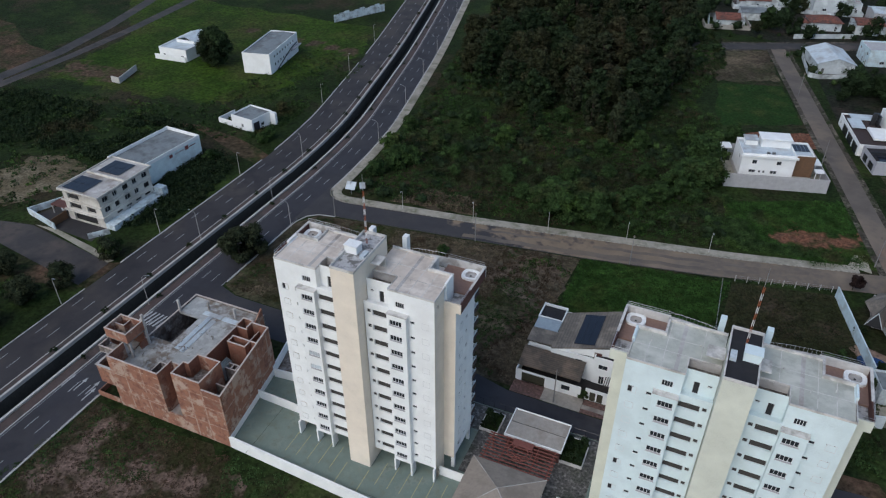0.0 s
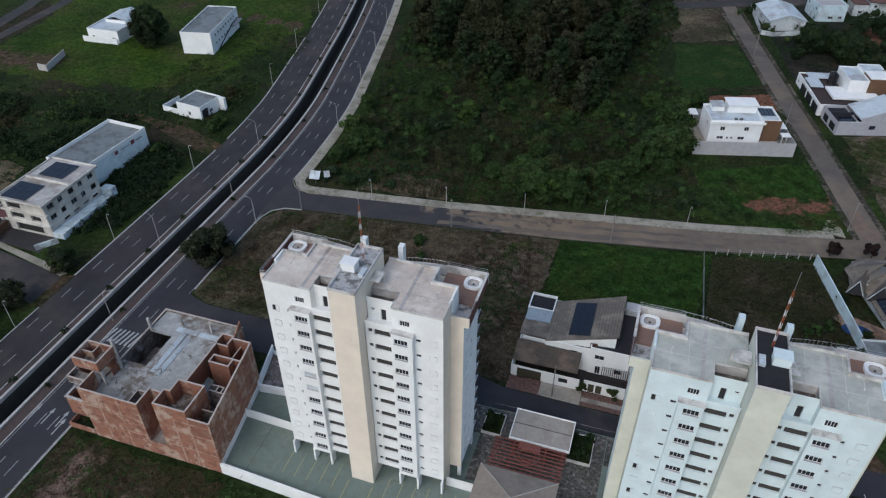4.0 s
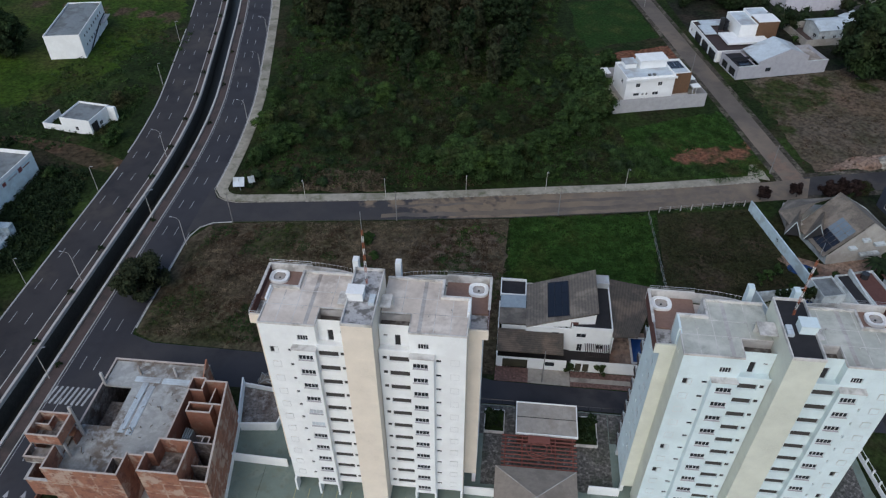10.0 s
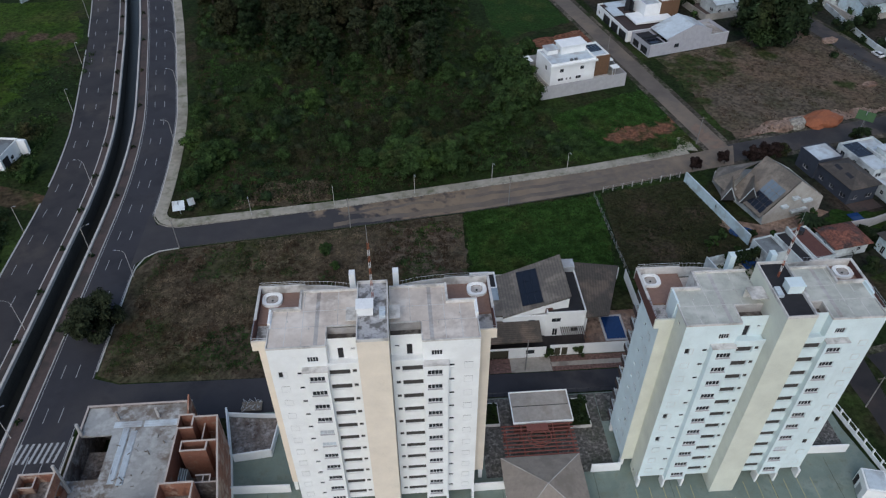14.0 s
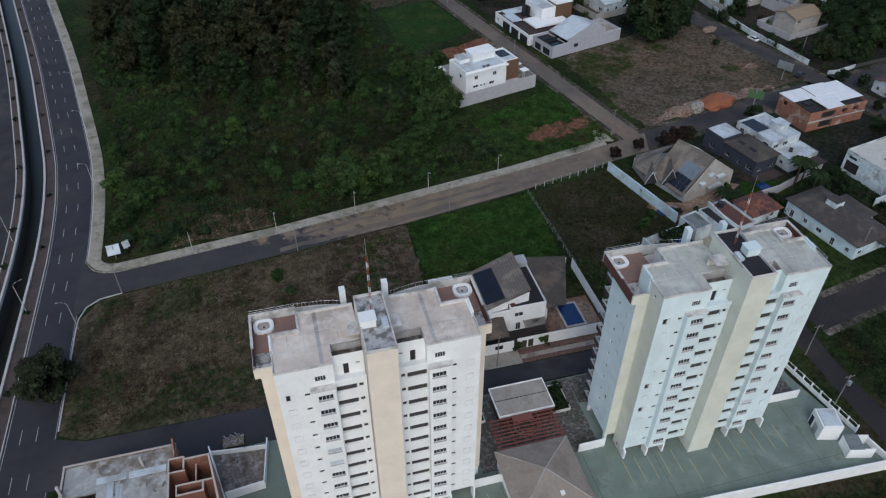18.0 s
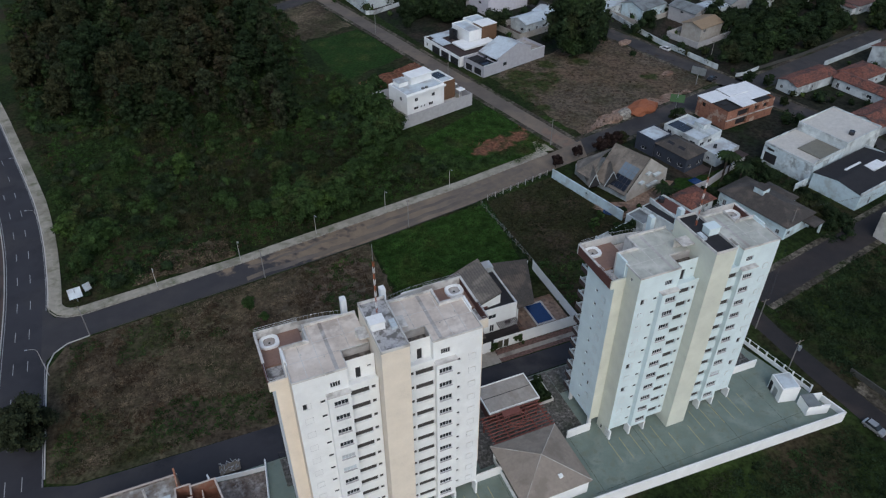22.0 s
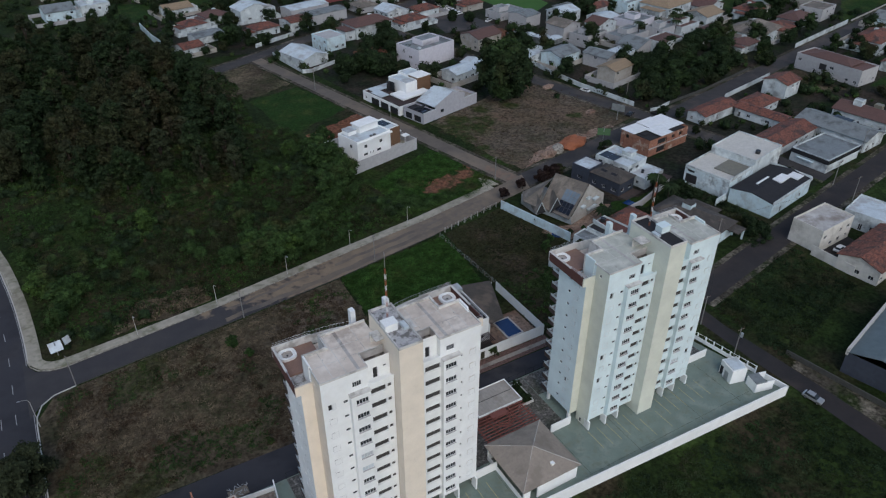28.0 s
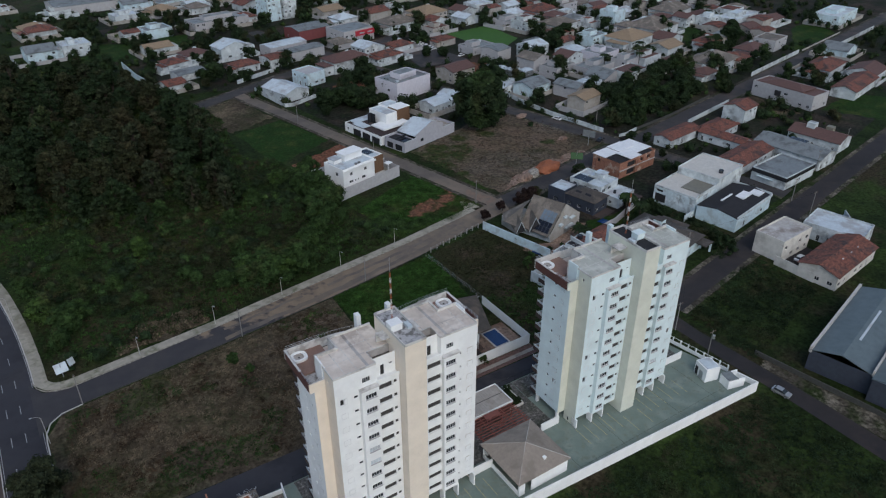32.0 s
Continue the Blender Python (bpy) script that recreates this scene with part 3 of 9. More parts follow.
am = mesh_key("arrow", arrow, PAINT)
for x, y in ((-63.6, -6.6), (-60.5, -6.6), (-57.6, -6.4), (-57.0, -8.0)):
    piece("road_arrow", am, road, Matrix.Translation((x, y, RZ + 0.004)))


def polyroad(name, near, far, material, label, z=RZ):
    bm = bmesh.new()
    for (a, b), (p, q) in zip(zip(near, near[1:]), zip(far, far[1:])):
        quad(bm, (*a, z), (*b, z), (*q, z), (*p, z))
    return structure(name, bm, material, label, "road")


near = [(-56, 61), (-53.5, 64.5), (-46.6, 67.3), (-13.2, 71.2), (18.7, 75.2), (51, 80.8), (76, 86.6), (91, 89.8)]
far = [(-56, 80.5), (-53.5, 75.8), (-48, 74.4), (-12, 78.8), (27, 85.2), (52, 89.2), (81, 95.4), (94, 98.5)]
fs = polyroad("street", near, far, SIDEST, "dusty worn asphalt side street beside the field", RZ + 0.012)
first = [(-56, 61), (-53.5, 64.5), (-46.6, 67.3), (-13.2, 71.2), (18.0, 75.11)], [(-56, 80.5), (-53.5, 75.8), (-48, 74.4), (-12, 78.8), (24.0, 84.71)]
v = bmesh.new()
for (a, b), (p, q) in zip(zip(first[0], first[0][1:]), zip(first[1], first[1][1:])):
    quad(v, (*a, RZ + 0.018), (*b, RZ + 0.018), (*q, RZ + 0.018), (*p, RZ + 0.018))
part("fresh_asphalt", v, FRESHA, fs, "newer dark asphalt mouth of the side street")


def kerbline(pts, w, h, material, parent, label="", name="kerb"):
    bm = bmesh.new()
    for a, b in zip(pts, pts[1:]):
        a, b = Vector(a), Vector(b)
        d = (b - a).normalized()
        n = Vector((-d.y, d.x)) * w
        slab(bm, [tuple(a), tuple(b), tuple(b + n), tuple(a + n)], GZ, RZ + h)
    return part(name, bm, material, parent, label)


arc = [(-55.2, 80.5), (-54.6, 78.0), (-53.2, 76.0), (-51, 74.8), (-48, 74.3)]
kerbline(arc + far[3:-1], 0.2, 0.18, KERBT, fs)
kerbline([(-55.0, 58), (-54.8, 61), (-53.6, 64.2), (-51, 66.2), (-46.6, 67.0)][::-1], 0.22, 0.14, KERB, fs)
kerbline([(x, y - 0.3) for x, y in near[2:-2]], 0.15, 0.08, CANAL, fs)
outer = [Vector(q) for q in [(-55.0, 82.0), (-54.3, 78.6), (-53.0, 76.6), (-51.0, 75.3), (-48, 74.85), (-36, 76.2)] + [(x, y + 0.25) for x, y in far[3:-1]]]
inner = []
for k, q in enumerate(outer):
    d = (outer[min(k + 1, len(outer) - 1)] - outer[max(k - 1, 0)]).normalized()
    inner.append(q + Vector((-d.y, d.x)) * 2.6)
v = bmesh.new()
for a, b, c2, d in zip(outer, outer[1:], inner[1:], inner):
    slab(v, [tuple(a), tuple(b), tuple(c2), tuple(d)], GZ, RZ + 0.16)
slab(v, [(78.4, 97.7), (83.6, 96.6), (82.3, 103.6), (79.9, 103.0)], GZ, RZ + 0.155)
pw = part("pavement", v, PAVE)
tagged(pw, "pale weathered pavement along the field", "pavement", kind="structure")
v = bmesh.new()
curb(v, 14.25, 17.0, 79, 420, GZ, RZ + 0.15)
structure("pavement", v, PAVE, "pale pavement beside the avenue", "pavement")

# back street behind the towers, street at the yard's end, town streets
polyroad("street", [(-55.5, 19.5), (-30, 19.6), (10, 19.8), (17, 20.6), (60, 20.6), (86, 21)], [(-55.5, 30.5), (-50, 28.6), (10, 27.6), (17, 25.8), (60, 25.4), (86, 27.5)], ASPH, "dark narrow asphalt street behind the towers", RZ + 0.008)
polyroad("street", [(84.5, 31), (86.3, 12), (86.4, -2), (87.2, -16), (87.4, -30), (89.5, -150)], [(91.6, 31), (90.6, 10), (91.2, 2), (92.0, -9), (92.8, -24), (95.5, -150)], DARKST, "dark worn street beside the tower yard", RZ + 0.006)
U, V = Vector((math.cos(radians(13.5)), math.sin(radians(13.5)))), Vector((-math.sin(radians(13.5)), math.cos(radians(13.5))))


def grid_street(p, d, length, width, material=ASPHOLD, label="worn grey asphalt town street", z=0.0):
    p, d = Vector(p), Vector(d).normalized()
    n = Vector((-d.y, d.x)) * width / 2
    q = p + d * length
    ob = polyroad("street", [tuple(p - n), tuple(q - n)], [tuple(p + n), tuple(q + n)], material, label, RZ + z)
    for s in (-1, 1):
        k = n * s
        e = n.normalized() * s
        w = bmesh.new()
        a, b = p + k, q + k
        o = [tuple(a), tuple(b), tuple(b + e * 1.6), tuple(a + e * 1.6)]
        slab(w, o if s > 0 else o[::-1], GZ, RZ - 0.006 + z)
        part("verge", w, VERGE, ob, "dusty earth verge")


AV0, AVD = Vector((163, 107.5)), Vector((266, 57.5)).normalized()
AVN = Vector((-AVD.y, AVD.x))
grid_street((88, 94), (77, 17), 84, 7.5, z=0.002)
grid_street(AV0 - AVD * 3, AVD, 330, 8.0, z=0.0035)
LW0, LWD = Vector((88, 20.6)), Vector((1, 0.2)).normalized()
LWN = Vector((-LWD.y, LWD.x))
grid_street(LW0 + LWD * 5, LWD, 320, 7.0, DARKST, z=0.004)
grid_street((89.8, 97), (-0.224, 1), 169, 5.8, ASPHDUST, "dusty concrete street beside the white walled house", 0.006)
grid_street((179.5, 46), V, 330, 7.5, z=0.008)
CR0, CRD = Vector((62, 261)), Vector((1, 0.435)).normalized()
CRN = Vector((-CRD.y, CRD.x))
grid_street(CR0 - CRD * 44, CRD, 168, 7.5, z=0.010)
grid_street((150, 330), U, 260, 8.0, z=0.003)
polyroad("street", [(-206, 90), (-206, 130), (-208, 165), (-214, 220), (-230, 420)], [(-211, 92), (-210.5, 130), (-213, 165), (-220, 220), (-236, 420)], ASPHOLD, "grey country road across the far grass")
polyroad("street", [(-212, 96), (-213, 130), (-220, 165), (-236, 220), (-290, 420)], [(-218, 98), (-219, 130), (-226, 165), (-242, 220), (-298, 420)], ASPHOLD, "grey country road across the far grass", RZ + 0.004)
polyroad("street", [(-205, 92), (-240, 70), (-420, 10)], [(-212, 101), (-246, 80), (-426, 24)], ASPHOLD, "grey country road across the far grass", RZ + 0.006)
polyroad("driveway", [(-83.5, 28), (-97, 21), (-116, 12)], [(-83.5, 17), (-95, 14), (-112, 6)], BROWNE, "red earth track beside the avenue", RZ - 0.01)
polyroad("driveway", [(-82.0, 88.5), (-88, 91.5), (-94, 93.6), (-100, 95.6), (-108, 96.8), (-118, 98.4), (-134, 94.5), (-150, 90)], [(-83.6, 83.2), (-90, 84.8), (-97, 87.6), (-102, 89.6), (-108, 92.6), (-118, 96.0), (-134, 92.4), (-150, 88)], BROWNE, "red earth track beside the avenue", RZ - 0.01)
polyroad("driveway", [(-86, 17), (-118, 22), (-150, 16)], [(-86, 26.6), (-117, 31.5), (-150, 25)], ASPHOLD, "grey forecourt beside the avenue", RZ - 0.005)


def lot(name, pts, material, label, z=0.008):
    bm = bmesh.new()
    sheet(bm, pts, GZ + z)
    return structure(name, bm, material, label, "ground")


def ragged(pts, amp, seed, n=7):
    """An outline with uneven edges."""
    rnd = random.Random(seed)
    out = []
    for a, b in zip(pts, pts[1:] + pts[:1]):
        for i in range(n):
            f = i / n
            out.append((a[0] + (b[0] - a[0]) * f + (rnd.uniform(-amp, amp) if i else 0), a[1] + (b[1] - a[1]) * f + (rnd.uniform(-amp, amp) if i else 0)))
    return out


lot("ground_patch", [(86, 30), (160, 42), (420, 105), (620, 200), (620, 520), (60, 640), (24, 520), (22, 300), (36, 268), (64, 262), (78, 180), (90, 150), (160, 166), (165, 115), (96, 96)], TOWNG, "mixed earth, paving and grass between the town houses", 0.004)
lot("ground_patch", [(-54.6, 31), (-50, 28.9), (17, 27.2), (17.5, 50), (18.5, 74.6), (-13.2, 70.6), (-46.6, 66.6), (-51, 65.8), (-54.6, 60)], STRAW, "straw-brown dry grass on the vacant lot")
lot("ground_patch", ragged([(-8, 58), (17, 52), (18, 73), (-6, 70)], 1.5, 2), DRYLOT, "bare brown earth on the vacant lot", 0.012)
lot("ground_patch", ragged([(19, 50), (50, 52), (52.6, 79.0), (18.9, 74.3)], 0.5, 31, 12), GRASS, "bright green grass on the vacant lot")
lot("ground_patch", [(52, 48), (84, 50), (76, 84), (53.5, 79.8)], FRONTG, "dark patchy weeds on the vacant lot behind the blue wall")
lot("ground_patch", ragged([(96, 101.5), (161, 117), (151, 168), (122, 162), (88, 150)], 0.9, 32, 14), DRYLOT, "bare brown vacant lot at the street corner")
lot("ground_patch", ragged([(97.5, 101.2), (128, 108.2), (146, 112.4), (146, 115), (128, 113.5), (106, 108.5)], 1.0, 5, 10), SANDM, "pale sandy earth at the lot's edge", 0.012)
lot("ground_patch", ragged([(44, 158), (56, 155), (72, 162), (69, 173), (56, 168), (44, 164)], 0.8, 4), DIRT, "bare red earth patch beside the white house", 0.012)
lot("ground_patch", ragged([(48, 117), (78, 130), (86, 98), (70, 94), (50, 104)], 1.2, 6), GRASS, "bright green grass in front of the white house")
lot("ground_patch", ragged([(35.7, 205.5), (58.5, 212), (66.4, 180), (60, 176), (40.2, 168)][::-1], 0.8, 7), GRASS, "green grass beside the dusty street")
lot("ground_patch", ragged([(22, 240), (50, 255), (57.5, 217), (36, 207.5)][::-1], 1.2, 8, 12), STRAW, "dry brown lot beside the dusty street")
lot("ground_patch", ragged([(-37, 80.2), (-13, 82.5), (-14, 91), (-30, 90)], 1.5, 9), STRAW, "dry cut grass heap at the field's edge", 0.012)
lot("ground_patch", ragged([(-54.5, -8.5), (-26, -9), (-16, -13), (-12, -26), (-36, -50), (-54, -48)], 0.9, 10, 14), FRONTG, "patchy brown grass in front of the brick shell")
for k, (x0, x1, f0, f1) in enumerate(((-12, 30, 0.1, 0.3), (14, 62, 0.16, 0.34), (20, 70, 0.58, 0.72), (-11, 12, 0.62, 0.74))):
    tp = []
    for fr_, xs_ in ((f0, np.linspace(x0, x1, 16)), (f1, np.linspace(x1, x0, 16))):
        for x in xs_:
            yn, yf = float(np.interp(x, [p[0] for p in near], [p[1] for p in near])), float(np.interp(x, [p[0] for p in far], [p[1] for p in far]))
            tp.append((float(x), yn + (yf - yn) * (fr_ + 0.035 * math.sin(x * 0.7 + k))))
    lot("road_patch", tp, ASPHTRACK, "worn grey wheel track in the dust of the side street", 0.046 + 0.004 * k)
lot("ground_patch", ragged([(100, 61.5), (112, 64), (116, 60), (128, 63), (129, 69), (118, 68), (107, 69.5)], 0.6, 80), GRASS, "dark green garden lawn beside the villa", 0.014)
lot("ground_patch", ragged([(-12, -14), (2, -14), (2, -17.5), (-14, -17)], 1.0, 12), SANDM, "pale sandy earth beside the yard wall", 0.012)
lot("ground_patch", ragged([(-150, 40), (-132, 35), (-125, 50), (-128, 60), (-141, 65), (-150, 58)], 1.5, 13), HAY, "dry straw hillside behind the houses")
lot("ground_patch", ragged([(-260, 215), (-112, 212), (-101, 180), (-106, 150), (-112, 128), (-126, 113), (-166, 109), (-200, 108), (-205, 160)], 2.5, 14, 16), MEADOW, "bright green meadow beyond the avenue")
lot("ground_patch", ragged([(-330, 110), (-215, 100), (-218, 130), (-330, 170)], 4, 15), BROWNE, "bare red field by the country road")
lot("pavement", [(-116.8, 31.9), (-109.8, 31.2), (-86.5, 26.5), (-85.6, 27.8), (-92, 29.6), (-109.6, 32.6)], PAVE, "pale broken forecourt pavement", 0.05)
lot("pavement", [(-121, 34.4), (-109.8, 32.6), (-97, 31.8), (-98, 38), (-110.5, 38), (-110.8, 46), (-117, 46)], ASPHOLD, "dark paved walled forecourt", 0.02)
lot("ground_patch", [(200.9, 296.7), (234, 300), (231, 264.4), (203, 246)], PITCH, "bright green mown football pitch", 0.012)
lot("ground_patch", ragged([(346, 156), (400, 166), (420, 195), (388, 188)], 1.0, 91, 9), GRASS, "green vacant lot beside the avenue", 0.03)
lot("ground_patch", ragged([(268, 90), (302, 96), (312, 78), (280, 66)], 0.8, 92, 9), GRASS, "green garden lot between the houses", 0.03)
lot("ground_patch", ragged([(301, 215), (318, 197), (345, 226), (331, 229)], 0.8, 93, 9), GRASS, "green garden lawn among the villas", 0.03)
lot("ground_patch", ragged([(2, 343), (28, 346), (34, 378), (8, 392)], 1.2, 94, 9), GRASS, "green lot beside the pale blue houses", 0.03)
lot("ground_patch", ragged([(46, 356), (62, 352), (66, 382), (50, 388)], 1.2, 95, 9), GRASS, "green lot behind the cream roof", 0.03)
lot("ground_patch", ragged([(240, 98), (256, 92), (258, 120), (242, 118)], 0.9, 96, 9), STRAW, "dry brown lot beside the grey wall", 0.03)
lot("ground_patch", ragged([(108, 252), (128, 248), (116, 232), (104, 238)], 0.9, 97, 9), DIRT, "bare red earth below the villa", 0.03)
lot("ground_patch", [(151, 245), (181, 243.7), (176, 292), (158.8, 286)], ASPHOLD, "grey car park with red earth edge", 0.014)
lot("ground_patch", ragged([(159, 221), (172, 214), (185, 232), (173, 243)], 1.0, 17, 10), DIRT, "red earth plot beside the car park", 0.012)
lot("ground_patch", ragged([(96, 222), (118, 226), (112, 246), (98, 242)], 1, 18), DIRT, "red earth plot behind the grey house", 0.013)
lot("ground_patch", ragged([(91.9, -7.6), (95.0, -6.4), (96.2, -14), (99.0, -31), (104, -60), (95, -60), (92.9, -26)], 0.3, 98, 8), VERGE, "dusty reddish verge beside the dark street", 0.02)
lot("ground_patch", ragged([(99, 28), (160, 42), (152, 60), (104, 46)], 2, 19), GROUNDM, "rough grass plot", 0.009)
lot("ground_patch", ragged([(92.2, -7.4), (134, 4), (135, 25.4), (93, 16.6)], 0.5, 20, 10), GROUNDM, "rough green vacant lot beside the street", 0.009)

# the tower yard: raised green paving, stone court behind, perimeter walls
yard = [(-23.5, -7.2), (83.3, -12.2), (78.4, 8.5), (77.5, 19.2), (-28.2, 19.2), (-26.2, 10)]
v = bmesh.new()
slab(v, yard, GZ, -0.02)
ys = structure("yard", v, GREENYARD, "grey-green concrete yard under the towers", "yard")
v = bmesh.new()
sheet(v, [(15.9, 3.4), (37.2, 3.4), (37.2, 19.0), (-16.0, 19.0), (-16.0, 13.0), (15.9, 13.0)], 0.0)
part("stone_court", v, COBBLE, ys, "dark irregular stone paving")
v = bmesh.new()
sheet(v, [(69, 4.5), (77, 4.5), (76.5, 19), (37.3, 19), (37.3, 13), (69, 13)], 0.0)
part("stone_court", v, COBBLE, ys, "dark irregular stone paving")
for x in (-19.5, 18.2, 33.5, 45.5, 62.0, 72.5):
    part("floor_joint", B((x - 0.03, -8.4 if x < 30 else -9.6, -0.022, x + 0.03, 3.2, -0.015)), CANAL, ys)
for x0, x1 in ((-22, 17), (32, 80)):
    part("floor_joint", B((x0, -7.23 if x0 < 0 else -8.6, -0.022, x1, -7.19 if x0 < 0 else -8.55, -0.015)), CANAL, ys)
line = mesh_key("bay_line", lambda: B((-0.06, -2.4, 0, 0.06, 2.4, 0.006)), YELLOW)
for x0 in (0, 53.15):
    for i in range(13):
        x = x0 - 13.5 + i * 2.25 + (2.0 if i > 5 else 0)
        piece("bay_line", line, ys, Matrix.Translation((x, -2.6 if abs(x - x0) > 2.5 else -5.2, -0.016)))


def wall_run(name, pts, z0, z1, w, material, label, category="wall"):
    bm = bmesh.new()
    for a, b in zip(pts, pts[1:]):
        a, b = Vector(a), Vector(b)
        d = (b - a).normalized()
        n = Vector((-d.y, d.x)) * w / 2
        e = d * w / 2
        slab(bm, [tuple(a - n - e), tuple(b - n + e), tuple(b + n + e), tuple(a + n - e)], z0, z1)
    return structure(name, bm, material, label, category)


wall_run("wall", [(-26.2, 10), (-23.5, -7.2), (83.3, -12.4), (82.3, -7.5)], GZ, 1.3, 0.3, WHITE, "long white rendered yard wall")
wall_run("wall", [(-28.2, 19.2), (-26.2, 10)], GZ, 2.0, 0.25, WHITE, "white yard wall")
for a, b in (((-25.0, 3.7), (-15.9, 3.4)), ((-25.6, 9.6), (-19.6, 10.2)), ((13.5, 1.4), (18.8, 1.4)), ((33.2, 3.4), (37.8, 3.4)), ((68.9, 4.2), (76.6, 4.0))):
    wall_run("wall", [a, b], -0.8, 2.0, 0.25, WHITE, "low white dividing wall in the yard")
wall_run("wall", [(-28.2, 18.9), (-22.4, 18.2), (-18.6, 17.9)], -0.8, 1.0, 0.22, WHITE, "white rear wall of the small court")
lot("court_floor", [(-27.9, 18.6), (-22.4, 18.0), (-18.9, 17.7), (-19.6, 10.6), (-26.0, 10.0)], CONCW, "stained brown-grey floor of the small court", 1.49)
wall_run("wall", [(-19.6, 10.2), (-18.5, 18.8)], -0.8, 1.6, 0.2, WHITE, "low white dividing wall in the yard")

# ---- the two towers ----
FL0, FH, NF = 3.0, 2.88, 11
ROOF = 38.6
WX, WY0, WY1 = 15.15, 3.4, 10.9    # wing: side wall, front, rear
TX, TY, TZ = 15.9, 13.4, 34.5      # terrace on top of the wing, which juts out


def jacuzzi(parent, x, y, z):
    bm = bmesh.new()
    rings = []
    for r, h in ((1.25, 0.0), (1.25, 0.42), (0.98, 0.42), (0.92, 0.3), (0.74, 0.3)):
        ring = []
        for i in range(16):
            a = 2 * math.pi * (i + 0.5) / 16
            k = 1.1 * r / max(abs(math.cos(a)), abs(math.sin(a)), 0.9)
            ring.append(bm.verts.new((x + k * math.cos(a), y + k * 0.92 * math.sin(a), z + h)))
        rings.append(ring)
    for a, b in zip(rings, rings[1:]):
        for i in range(16):
            bm.faces.new((a[i], a[(i + 1) % 16], b[(i + 1) % 16], b[i]))
    tub = part("hot_tub", bm, WHITE, parent, "white octagonal hot tub set in the brown deck")
    bm = bmesh.new()
    rings = []
    for r, h in ((0.74, 0.3), (0.62, 0.05), (0.01, 0.04)):
        rings.append([bm.verts.new((x + r * 1.12 * math.cos(math.pi * i / 8), y + r * math.sin(math.pi * i / 8), z + h)) for i in range(16)])
    for a, b in zip(rings, rings[1:]):
        for i in range(16):
            bm.faces.new((a[i], a[(i + 1) % 16], b[(i + 1) % 16], b[i]))
    # the basin is shallow, so its inner shade is put into the grey
    part("basin", bm, CONC, tub, "empty basin with its shade painted grey")
    part("drain", beam(bmesh.new(), (x, y, z + 0.04), (x, y, z + 0.08), 0.16, 10), CARG, tub)


